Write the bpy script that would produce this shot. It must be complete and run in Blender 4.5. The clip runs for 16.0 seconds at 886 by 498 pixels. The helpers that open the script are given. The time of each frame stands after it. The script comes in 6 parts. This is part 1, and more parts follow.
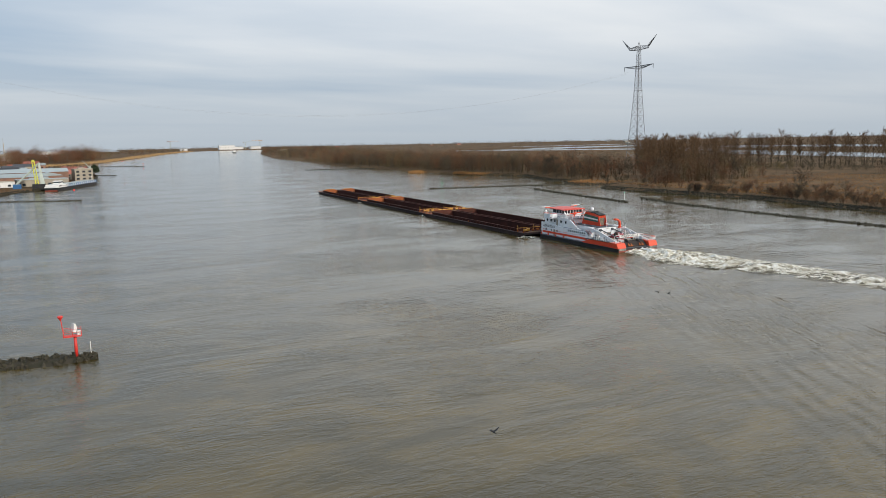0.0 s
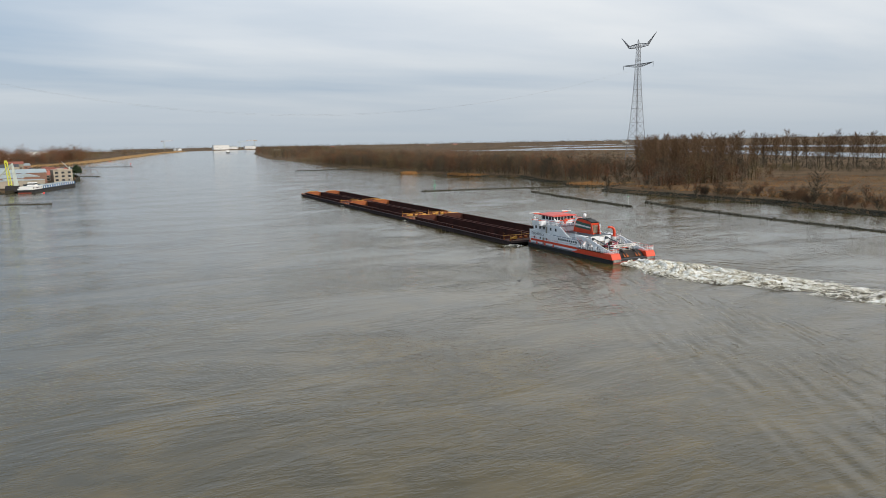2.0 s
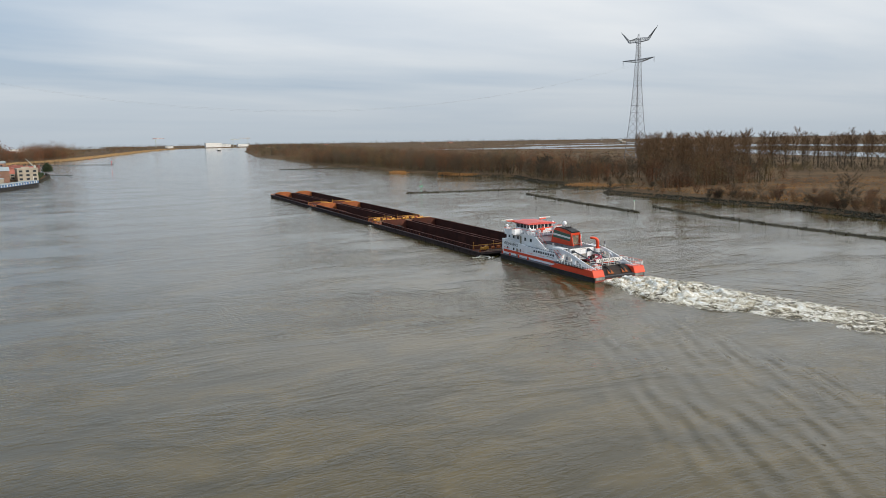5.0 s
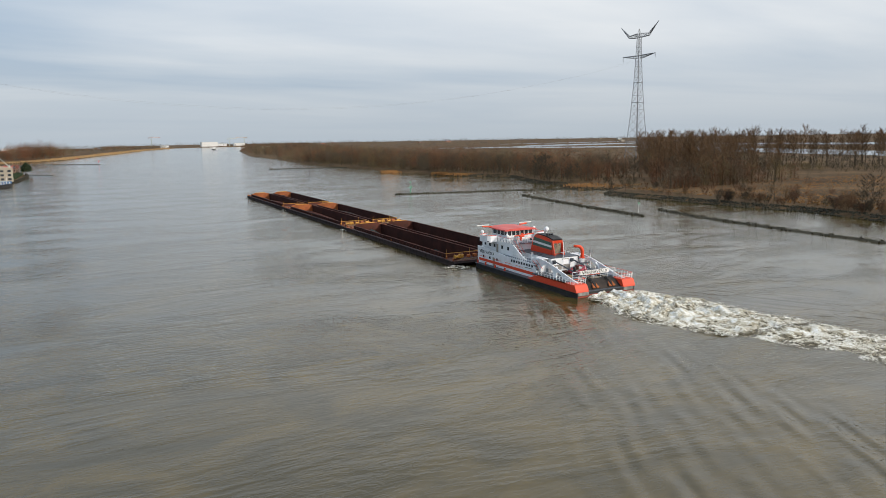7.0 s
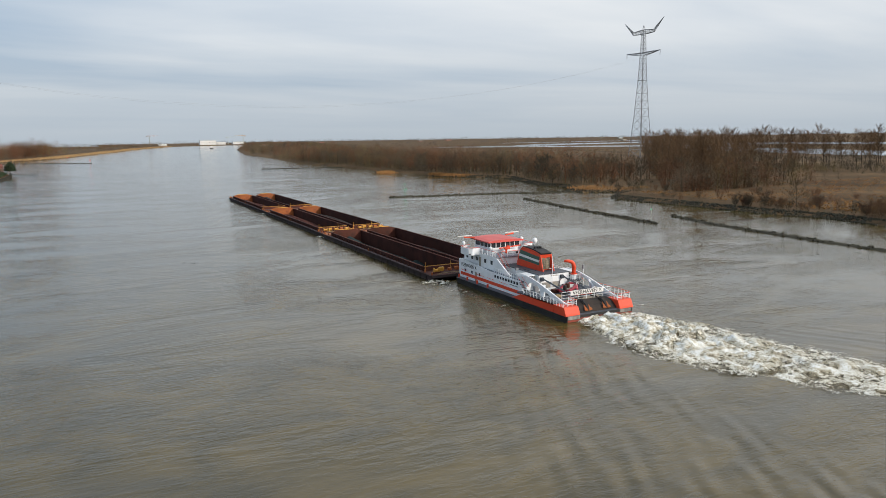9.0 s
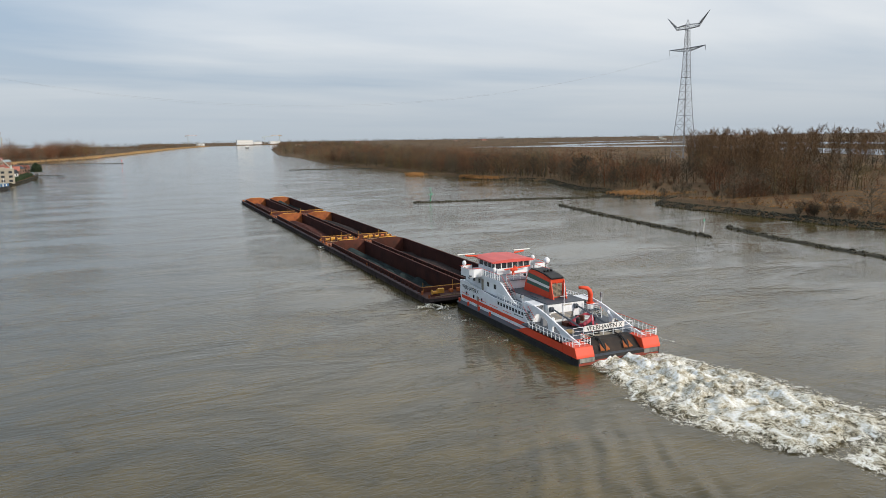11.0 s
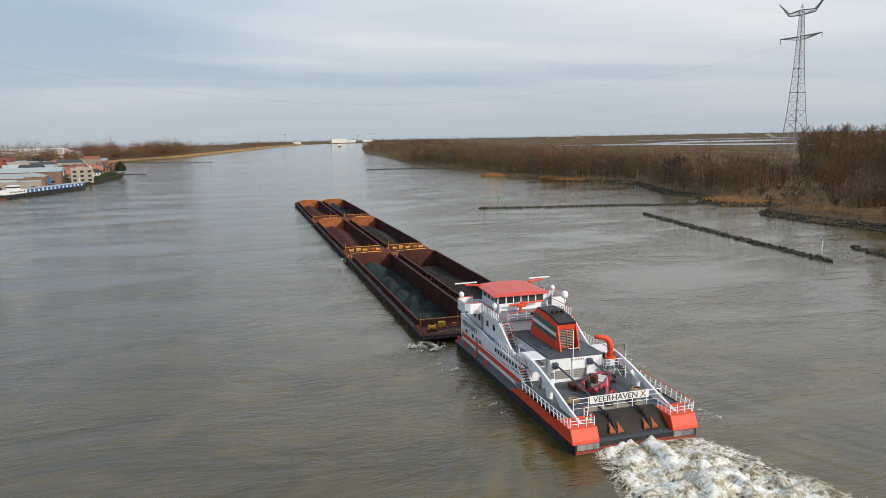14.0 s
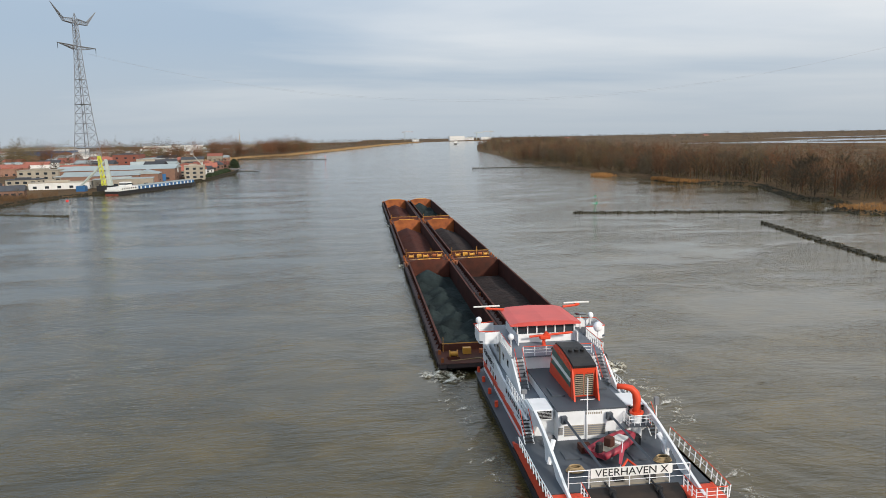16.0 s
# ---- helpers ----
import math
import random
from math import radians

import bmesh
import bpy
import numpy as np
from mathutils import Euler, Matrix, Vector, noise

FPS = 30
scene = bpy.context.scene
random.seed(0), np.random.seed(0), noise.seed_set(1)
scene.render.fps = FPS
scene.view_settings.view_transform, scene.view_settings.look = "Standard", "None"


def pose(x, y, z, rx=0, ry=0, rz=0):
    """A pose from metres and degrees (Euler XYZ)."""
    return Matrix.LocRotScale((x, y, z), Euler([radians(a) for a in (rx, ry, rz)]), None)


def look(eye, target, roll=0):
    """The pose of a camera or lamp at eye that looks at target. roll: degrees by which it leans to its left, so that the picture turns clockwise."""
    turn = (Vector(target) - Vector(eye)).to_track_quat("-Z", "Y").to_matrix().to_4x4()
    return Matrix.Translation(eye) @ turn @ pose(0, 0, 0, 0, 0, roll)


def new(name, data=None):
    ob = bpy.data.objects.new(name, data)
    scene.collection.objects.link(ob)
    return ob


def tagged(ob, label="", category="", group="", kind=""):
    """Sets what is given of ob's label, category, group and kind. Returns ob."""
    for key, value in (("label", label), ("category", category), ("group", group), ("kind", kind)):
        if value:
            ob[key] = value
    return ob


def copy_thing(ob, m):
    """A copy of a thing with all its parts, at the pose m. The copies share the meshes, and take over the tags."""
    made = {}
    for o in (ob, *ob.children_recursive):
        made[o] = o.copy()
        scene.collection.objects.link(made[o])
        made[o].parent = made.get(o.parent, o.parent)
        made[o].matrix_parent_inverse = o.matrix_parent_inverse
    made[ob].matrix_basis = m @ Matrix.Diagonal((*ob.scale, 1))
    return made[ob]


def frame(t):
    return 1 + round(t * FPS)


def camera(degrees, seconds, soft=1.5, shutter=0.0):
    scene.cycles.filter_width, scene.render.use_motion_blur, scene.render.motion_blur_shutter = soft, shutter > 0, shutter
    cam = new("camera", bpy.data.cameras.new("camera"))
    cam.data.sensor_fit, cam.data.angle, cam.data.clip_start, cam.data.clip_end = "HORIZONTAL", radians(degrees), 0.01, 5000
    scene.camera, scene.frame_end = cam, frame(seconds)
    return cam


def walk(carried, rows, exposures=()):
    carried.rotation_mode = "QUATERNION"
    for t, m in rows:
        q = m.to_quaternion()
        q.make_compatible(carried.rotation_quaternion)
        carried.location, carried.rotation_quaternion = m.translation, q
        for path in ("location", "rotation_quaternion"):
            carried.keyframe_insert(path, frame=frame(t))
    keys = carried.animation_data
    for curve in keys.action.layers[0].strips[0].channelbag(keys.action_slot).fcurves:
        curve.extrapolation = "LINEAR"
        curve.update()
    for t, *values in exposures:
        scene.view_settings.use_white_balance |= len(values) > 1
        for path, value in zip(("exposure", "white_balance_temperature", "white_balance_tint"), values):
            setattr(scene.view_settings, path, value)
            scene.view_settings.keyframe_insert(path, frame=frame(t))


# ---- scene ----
cam = camera(63.4, 16.0, soft=0.85)

# seconds, x, y, z, yaw, pitch, roll
CAMERA_ROWS = [
    (0, -129.20, -147.54, 30.49, -25.78, -8.68, 1.06), (0.5, -126.31, -142.02, 30.32, -25.90, -8.65, 1.04),
    (1, -123.11, -137.18, 30.37, -25.95, -8.65, 1.03), (1.5, -120.14, -132.81, 30.33, -25.99, -8.66, 1.05),
    (2, -117.16, -128.30, 30.47, -26.04, -8.69, 1.02), (2.5, -113.93, -123.56, 30.45, -26.08, -8.71, 1.02),
    (3, -110.48, -118.76, 30.29, -26.13, -8.72, 1.00), (3.5, -106.81, -113.96, 30.21, -26.14, -8.75, 1.03),
    (4, -103.53, -108.82, 30.07, -26.21, -8.77, 0.94), (6.5, -87.24, -84.77, 29.25, -26.45, -8.89, 0.91),
    (7, -83.36, -79.77, 29.02, -26.44, -8.90, 0.93), (7.5, -80.72, -74.95, 28.91, -26.53, -8.93, 0.88),
    (8, -77.89, -70.61, 28.97, -26.56, -8.96, 0.86), (8.5, -75.08, -66.15, 29.16, -26.61, -8.99, 0.84),
    (11, -57.69, -39.77, 29.80, -23.54, -9.00, 0.88), (11.5, -53.83, -35.09, 29.89, -22.71, -9.01, 0.95),
    (12, -50.19, -30.63, 29.87, -21.36, -8.99, 0.96), (12.5, -46.46, -26.24, 29.95, -20.05, -8.99, 0.99),
    (13, -42.62, -21.71, 29.72, -18.81, -8.97, 1.00), (13.5, -38.82, -17.49, 29.65, -17.48, -8.99, 1.00),
    (14, -35.33, -13.69, 29.85, -16.09, -9.04, 1.04), (14.5, -31.67, -9.54, 29.82, -15.29, -9.07, 1.01),
    (15, -27.72, -5.39, 29.79, -12.89, -9.06, 1.06), (15.5, -22.96, -0.86, 29.37, -9.66, -9.01, 1.09),
    (16, -19.99, 2.32, 29.84, -6.62, -9.06, 1.12)]
walk(cam, [(t, pose(x, y, z, 90 + p, r, w)) for t, x, y, z, w, p, r in CAMERA_ROWS], exposures=[(0, 0.0), (16, 0.0)])

# how far the convoy has gone up the river
RUN = [(0, 0.0), (0.5, 1.11), (1, 2.37), (1.5, 3.81), (2, 5.38), (2.5, 7.07), (3, 8.81), (3.5, 10.52), (4, 12.05),
       (6.5, 19.31), (7, 20.80), (7.5, 22.22), (8, 23.70), (8.5, 25.29), (11, 34.02), (11.5, 35.45), (12, 36.84),
       (12.5, 38.30), (13, 39.76), (13.5, 41.18), (14, 42.59), (14.5, 44.06), (15, 45.44), (15.5, 46.75), (16, 48.02)]

# ---------------------------------------------------------------- light
SUN_FROM = Vector((0.42, -0.80, 0.42)).normalized()
world = bpy.data.worlds.new("world")
scene.world = world
world.use_nodes = True
wt = world.node_tree
wt.nodes.clear()


def wnode(kind, **values):
    n = wt.nodes.new(kind)
    for k, v in values.items():
        n.inputs[k].default_value = v
    return n


sky = wt.nodes.new("ShaderNodeTexSky")
sky.sky_type = 'NISHITA'
sky.sun_disc = False
sky.sun_elevation = math.asin(SUN_FROM.z)
sky.sun_rotation = math.atan2(SUN_FROM.x, SUN_FROM.y)
sky.dust_density, sky.air_density = 3.0, 1.2
w_coord = wt.nodes.new("ShaderNodeTexCoord")
w_sep = wt.nodes.new("ShaderNodeSeparateXYZ")
wt.links.new(w_coord.outputs["Generated"], w_sep.inputs[0])
# a cloud layer seen in perspective: direction over its height
w_h = wt.nodes.new("ShaderNodeMath")
w_h.operation = 'MAXIMUM'
w_h.inputs[1].default_value = 0.0
wt.links.new(w_sep.outputs["Z"], w_h.inputs[0])
w_h2 = wt.nodes.new("ShaderNodeMath")
w_h2.operation = 'ADD'
w_h2.inputs[1].default_value = 0.07
wt.links.new(w_h.outputs[0], w_h2.inputs[0])
w_div = wt.nodes.new("ShaderNodeVectorMath")
w_div.operation = 'DIVIDE'
w_comb = wt.nodes.new("ShaderNodeCombineXYZ")
for i in range(3):
    wt.links.new(w_h2.outputs[0], w_comb.inputs[i])
wt.links.new(w_coord.outputs["Generated"], w_div.inputs[0])
wt.links.new(w_comb.outputs[0], w_div.inputs[1])
w_map = wt.nodes.new("ShaderNodeMapping")
w_map.inputs["Scale"].default_value = (0.55, 1.0, 0.02)
w_map.inputs["Rotation"].default_value = (0, 0, radians(33))
w_map.inputs["Location"].default_value = (1.3, 2.15, 0)
wt.links.new(w_div.outputs[0], w_map.inputs["Vector"])
w_n = wnode("ShaderNodeTexNoise", Scale=0.28, Detail=7.0, Roughness=0.5, Distortion=0.3)
wt.links.new(w_map.outputs[0], w_n.inputs["Vector"])
w_ramp = wt.nodes.new("ShaderNodeValToRGB")
w_ramp.color_ramp.elements[0].position = 0.38
w_ramp.color_ramp.elements[0].color = (0.47, 0.595, 0.75, 1)
w_ramp.color_ramp.elements[1].position = 0.62
w_ramp.color_ramp.elements[1].color = (0.93, 0.965, 1.0, 1)
# the cloud thins out to the west
w_west = wt.nodes.new("ShaderNodeVectorMath")
w_west.operation = 'DOT_PRODUCT'
w_west.inputs[1].default_value = (0.94, -0.34, 0.0)
wt.links.new(w_coord.outputs["Generated"], w_west.inputs[0])
w_lean = wt.nodes.new("ShaderNodeMath")
w_lean.operation = 'MULTIPLY_ADD'
w_lean.inputs[1].default_value = 0.18
wt.links.new(w_west.outputs["Value"], w_lean.inputs[0])
wt.links.new(w_n.outputs["Fac"], w_lean.inputs[2])
wt.links.new(w_lean.outputs[0], w_ramp.inputs[0])
# the overcast is greyer towards the horizon
w_hr = wt.nodes.new("ShaderNodeMapRange")
w_hr.inputs["From Min"].default_value = 0.0
w_hr.inputs["From Max"].default_value = 0.13
wt.links.new(w_h.outputs[0], w_hr.inputs["Value"])
w_mix = wt.nodes.new("ShaderNodeMix")
w_mix.data_type = 'RGBA'
w_mix.inputs[6].default_value = (0.565, 0.640, 0.715, 1)
wt.links.new(w_hr.outputs[0], w_mix.inputs[0])
wt.links.new(w_ramp.outputs[0], w_mix.inputs[7])
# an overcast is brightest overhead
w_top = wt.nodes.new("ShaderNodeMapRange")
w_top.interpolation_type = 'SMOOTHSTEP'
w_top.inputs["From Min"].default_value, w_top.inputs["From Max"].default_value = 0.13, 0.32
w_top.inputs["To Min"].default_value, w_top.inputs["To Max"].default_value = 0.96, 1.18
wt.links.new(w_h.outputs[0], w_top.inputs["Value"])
w_bg1 = wnode("ShaderNodeBackground", Strength=0.05)
w_bg2 = wnode("ShaderNodeBackground", Strength=0.95)
wt.links.new(sky.outputs[0], w_bg1.inputs["Color"])
wt.links.new(w_mix.outputs[2], w_bg2.inputs["Color"])
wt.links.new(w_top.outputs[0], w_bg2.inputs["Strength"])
w_add = wt.nodes.new("ShaderNodeMixShader")
w_add.inputs[0].default_value = 0.85
w_out = wt.nodes.new("ShaderNodeOutputWorld")
wt.links.new(w_bg1.outputs[0], w_add.inputs[1])
wt.links.new(w_bg2.outputs[0], w_add.inputs[2])
wt.links.new(w_add.outputs[0], w_out.inputs["Surface"])

sun = new("sun", bpy.data.lights.new("sun", 'SUN'))
sun.data.energy, sun.data.angle, sun.data.color = 3.1, radians(5), (1.0, 0.92, 0.82)
sun.matrix_world = look(SUN_FROM * 100, (0, 0, 0))


# ---------------------------------------------------------------- materials
def material(name, color, color2=None, rough=0.7, metal=0.0, scale=1.0, mix=0.5, bump=0.0, bump_scale=None, rand=0.0,
             spec=0.5, stretch=(1, 1, 1), coarse=0.0, coarse_scale=0.08, world=False):
    """Two colours mingled by noise at two sizes, with fine relief; rand: lightness from object to object."""
    m = bpy.data.materials.new(name)
    m.use_nodes = True
    t = m.node_tree
    b = t.nodes["Principled BSDF"]
    b.inputs["Roughness"].default_value, b.inputs["Metallic"].default_value = rough, metal
    b.inputs["Specular IOR Level"].default_value = spec
    co = t.nodes.new("ShaderNodeNewGeometry" if world else "ShaderNodeTexCoord")
    mp = t.nodes.new("ShaderNodeMapping")
    mp.inputs["Scale"].default_value = stretch
    t.links.new(co.outputs["Position" if world else "Object"], mp.inputs["Vector"])
    n = t.nodes.new("ShaderNodeTexNoise")
    n.inputs["Scale"].default_value, n.inputs["Detail"].default_value = scale, 6.0
    t.links.new(mp.outputs[0], n.inputs["Vector"])
    r = t.nodes.new("ShaderNodeMapRange")
    r.inputs["From Min"].default_value, r.inputs["From Max"].default_value = 0.5 - 0.3 * mix, 0.5 + 0.3 * (1.4 - mix)
    t.links.new(n.outputs["Fac"], r.inputs["Value"])
    x = t.nodes.new("ShaderNodeMix")
    x.data_type = 'RGBA'
    c2 = color2 or [c * 0.72 for c in color]
    x.inputs[6].default_value, x.inputs[7].default_value = (*color, 1), (*c2, 1)
    t.links.new(r.outputs[0], x.inputs[0])
    last = x.outputs[2]
    if coarse:
        n2 = t.nodes.new("ShaderNodeTexNoise")
        n2.inputs["Scale"].default_value, n2.inputs["Detail"].default_value = coarse_scale, 4.0
        t.links.new(mp.outputs[0], n2.inputs["Vector"])
        r2 = t.nodes.new("ShaderNodeMapRange")
        r2.inputs["From Min"].default_value, r2.inputs["From Max"].default_value = 0.3, 0.7
        r2.inputs["To Min"].default_value, r2.inputs["To Max"].default_value = 1 - coarse, 1 + coarse
        t.links.new(n2.outputs["Fac"], r2.inputs["Value"])
        h2 = t.nodes.new("ShaderNodeHueSaturation")
        t.links.new(r2.outputs[0], h2.inputs["Value"])
        t.links.new(last, h2.inputs["Color"])
        last = h2.outputs[0]
    if rand:
        oi = t.nodes.new("ShaderNodeObjectInfo")
        r3 = t.nodes.new("ShaderNodeMapRange")
        r3.inputs["To Min"].default_value, r3.inputs["To Max"].default_value = 1 - rand, 1 + rand
        t.links.new(oi.outputs["Random"], r3.inputs["Value"])
        h = t.nodes.new("ShaderNodeHueSaturation")
        t.links.new(r3.outputs[0], h.inputs["Value"])
        t.links.new(last, h.inputs["Color"])
        last = h.outputs[0]
    t.links.new(last, b.inputs["Base Color"])
    if bump:
        bn = t.nodes.new("ShaderNodeTexNoise")
        bn.inputs["Scale"].default_value, bn.inputs["Detail"].default_value = bump_scale or scale * 4, 5.0
        t.links.new(mp.outputs[0], bn.inputs["Vector"])
        bp = t.nodes.new("ShaderNodeBump")
        bp.inputs["Strength"].default_value, bp.inputs["Distance"].default_value = bump, 0.1
        t.links.new(bn.outputs["Fac"], bp.inputs["Height"])
        t.links.new(bp.outputs[0], b.inputs["Normal"])
    return m


def water_material(name, base, base2, ripple=1.0, wake=False):
    """Muddy water: silt clouds in the body, wind ripples in ruffled and calmer patches; wake: waves that spread from the hulls."""
    m = bpy.data.materials.new(name)
    m.use_nodes = True
    t = m.node_tree
    b = t.nodes["Principled BSDF"]
    b.inputs["Roughness"].default_value = 0.06
    b.inputs["IOR"].default_value = 1.46
    geo = t.nodes.new("ShaderNodeNewGeometry")

    def noise_at(scale, stretch, turn, detail, rough=0.5, dist=0.0):
        mp = t.nodes.new("ShaderNodeMapping")
        mp.inputs["Scale"].default_value = stretch
        mp.inputs["Rotation"].default_value = (0, 0, radians(turn))
        t.links.new(geo.outputs["Position"], mp.inputs["Vector"])
        n = t.nodes.new("ShaderNodeTexNoise")
        n.inputs["Scale"].default_value, n.inputs["Detail"].default_value = scale, detail
        n.inputs["Roughness"].default_value, n.inputs["Distortion"].default_value = rough, dist
        t.links.new(mp.outputs[0], n.inputs["Vector"])
        return n.outputs["Fac"]

    def calc(op, *args):
        n = t.nodes.new("ShaderNodeMath")
        n.operation = op
        for k, v in enumerate(args):
            if isinstance(v, (int, float)):
                n.inputs[k].default_value = v
            else:
                t.links.new(v, n.inputs[k])
        return n.outputs[0]

    def spread(v, a, c, lo=0.0, hi=1.0):
        n = t.nodes.new("ShaderNodeMapRange")
        n.interpolation_type = 'SMOOTHSTEP'
        for k, x in zip(("From Min", "From Max", "To Min", "To Max"), (a, c, lo, hi)):
            n.inputs[k].default_value = x
        t.links.new(v, n.inputs["Value"])
        return n.outputs[0]

    silt = noise_at(0.085, (1.0, 1.6, 1), 20, 8.0, 0.62, 0.8)
    ramp = t.nodes.new("ShaderNodeValToRGB")
    ramp.color_ramp.elements[0].position, ramp.color_ramp.elements[1].position = 0.40, 0.68
    ramp.color_ramp.elements[0].color, ramp.color_ramp.elements[1].color = (*base, 1), (*base2, 1)
    t.links.new(silt, ramp.inputs[0])
    t.links.new(ramp.outputs[0], b.inputs["Base Color"])
    normal = None

    def relief(height, dist):
        nonlocal normal
        bp = t.nodes.new("ShaderNodeBump")
        bp.inputs["Strength"].default_value, bp.inputs["Distance"].default_value = 1.0, dist * ripple
        t.links.new(height, bp.inputs["Height"])
        if normal:
            t.links.new(normal, bp.inputs["Normal"])
        normal = bp.outputs[0]

    ruffled = spread(noise_at(0.022, (1.0, 2.2, 1), 12, 5.0, 0.6, 0.6), 0.36, 0.64, 0.35, 1.25)
    for scale, stretch, turn, detail, dist, crest in (
            (0.10, (1.0, 2.2, 1), 15, 3.0, 0.08, False), (0.34, (0.7, 2.2, 1), 6, 4.0, 0.085, True),
            (0.95, (1.0, 1.8, 1), -14, 4.0, 0.052, True), (3.4, (0.8, 1.8, 1), 10, 3.0, 0.016, False)):
        h = noise_at(scale, stretch, turn, detail)
        if crest:
            h = calc('SUBTRACT', 1.0, calc('MULTIPLY', calc('ABSOLUTE', calc('SUBTRACT', h, 0.5)), 2.0))
        relief(calc('MULTIPLY', h, ruffled), dist)
    if wake:
        co = t.nodes.new("ShaderNodeTexCoord")
        sep = t.nodes.new("ShaderNodeSeparateXYZ")
        t.links.new(co.outputs["Object"], sep.inputs[0])
        across, along = calc('ABSOLUTE', sep.outputs["X"]), calc('SUBTRACT', 42.0, sep.outputs["Y"])
        fold = t.nodes.new("ShaderNodeCombineXYZ")
        t.links.new(across, fold.inputs[0])
        t.links.new(sep.outputs["Y"], fold.inputs[1])
        inner = calc('SUBTRACT', across, calc('MULTIPLY_ADD', along, 0.10, 3.5))
        outer = calc('SUBTRACT', calc('MULTIPLY_ADD', along, 0.46, 9.0), across)
        fade = calc('MULTIPLY', spread(along, 2.0, 24.0), spread(along, 60.0, 190.0, 1.0, 0.15))
        wedge = calc('MULTIPLY', calc('MULTIPLY', spread(inner, 0.0, 5.0), spread(outer, 0.0, 16.0)), fade)
        wedge = calc('MULTIPLY', wedge, spread(noise_at(0.06, (1, 1, 1), 0, 3.0), 0.36, 0.60, 0.15, 1.0))
        wedge = calc('MULTIPLY', wedge, spread(sep.outputs["X"], -6.0, 10.0, 1.0, 0.25))
        for turn, scale, dist in ((-24, 0.098, 0.18), (-31, 0.155, 0.085)):
            mp = t.nodes.new("ShaderNodeMapping")
            mp.inputs["Rotation"].default_value = (0, 0, radians(turn))
            t.links.new(fold.outputs[0], mp.inputs["Vector"])
            wv = t.nodes.new("ShaderNodeTexWave")
            wv.bands_direction = 'X'
            for k, v in (("Scale", scale), ("Distortion", 4.5), ("Detail", 2.0), ("Detail Scale", 0.5)):
                wv.inputs[k].default_value = v
            t.links.new(mp.outputs[0], wv.inputs["Vector"])
            relief(calc('MULTIPLY', wv.outputs["Fac"], wedge), dist)
    t.links.new(normal, b.inputs["Normal"])
    return m


WATER = water_material("muddy_water", (0.051, 0.039, 0.012), (0.104, 0.073, 0.020), wake=True)
POND = water_material("flood_water", (0.12, 0.12, 0.10), (0.16, 0.15, 0.12), 0.08)
EARTH = material("earth_grass", (0.125, 0.074, 0.036), (0.060, 0.046, 0.025), 0.95, scale=0.35, bump=0.6, coarse=0.45, coarse_scale=0.02, world=True, spec=0.12)
SAND = material("reed_straw", (0.40, 0.205, 0.075), (0.24, 0.128, 0.05), 0.95, scale=0.8, bump=0.5, coarse=0.25, spec=0.12)
REED = material("golden_reed", (0.47, 0.31, 0.15), (0.33, 0.21, 0.10), 0.95, scale=0.3, coarse=0.2, world=True, spec=0.12)
STONE = material("basalt_stone", (0.058, 0.050, 0.038), (0.028, 0.030, 0.017), 0.9, scale=0.9, bump=0.8, rand=0.3, spec=0.12)
BARK = material("bark", (0.098, 0.076, 0.054), (0.055, 0.045, 0.034), 0.95, scale=2.0, rand=0.25, spec=0.12)
TWIG = material("twigs", (0.185, 0.108, 0.056), (0.098, 0.066, 0.040), 0.95, scale=0.35, rand=0.30, spec=0.12)
TWIG_RED = material("reddish_twigs", (0.155, 0.080, 0.045), (0.092, 0.056, 0.035), 0.95, scale=0.25, rand=0.30, spec=0.12)
TWIG_GREY = material("grey_twigs", (0.088, 0.072, 0.049), (0.052, 0.045, 0.033), 0.95, scale=0.3, rand=0.30, spec=0.12)
WOOD_TONES = [material(name, a, [c * .6 for c in a], 0.95, scale=0.25, coarse=0.25, coarse_scale=0.08, world=True, spec=0.1) for name, a in (
    ("dark_brown_wood", (0.050, 0.039, 0.027)), ("olive_wood", (0.175, 0.132, 0.064)), ("grey_brown_wood", (0.122, 0.100, 0.070)), ("reddish_wood", (0.175, 0.084, 0.046)), ("russet_wood", (0.190, 0.090, 0.046)))]
# distance haze is put into this base colour: greyer than the near woods
WOOD_FAR = material("haze_greyed_far_wood", (0.150, 0.125, 0.105), (0.110, 0.098, 0.088), 0.95, scale=0.02, coarse=0.30, coarse_scale=0.01, world=True, spec=0.12)
GREEN = material("evergreen", (0.035, 0.055, 0.022), (0.02, 0.035, 0.015), 0.9, scale=0.8, rand=0.2)
STEEL = material("galvanised_steel", (0.20, 0.205, 0.215), (0.15, 0.155, 0.165), 0.6, 0.0, scale=0.5)
WIRE = material("cable", (0.45, 0.46, 0.47), None, 0.6, 0.3, scale=0.5)
WHITE = material("white_ship_paint", (0.78, 0.79, 0.80), (0.66, 0.67, 0.67), 0.35, scale=0.7, mix=0.35, coarse=0.06, coarse_scale=0.3)
RED = material("red_ship_paint", (0.70, 0.070, 0.024), (0.58, 0.060, 0.026), 0.5, spec=0.3, scale=0.6, coarse=0.10, coarse_scale=0.3)
ROOFRED = material("faded_red_roof_paint", (0.60, 0.085, 0.070), (0.53, 0.075, 0.062), 0.5, scale=0.5, coarse=0.06, coarse_scale=0.3)
DARKRED = material("wine_red_rubber", (0.36, 0.035, 0.055), (0.25, 0.025, 0.04), 0.5, scale=1.5)
BLACK = material("black_hull_paint", (0.016, 0.016, 0.018), (0.040, 0.036, 0.032), 0.6, spec=0.3, scale=0.6, mix=0.35, bump=0.2)
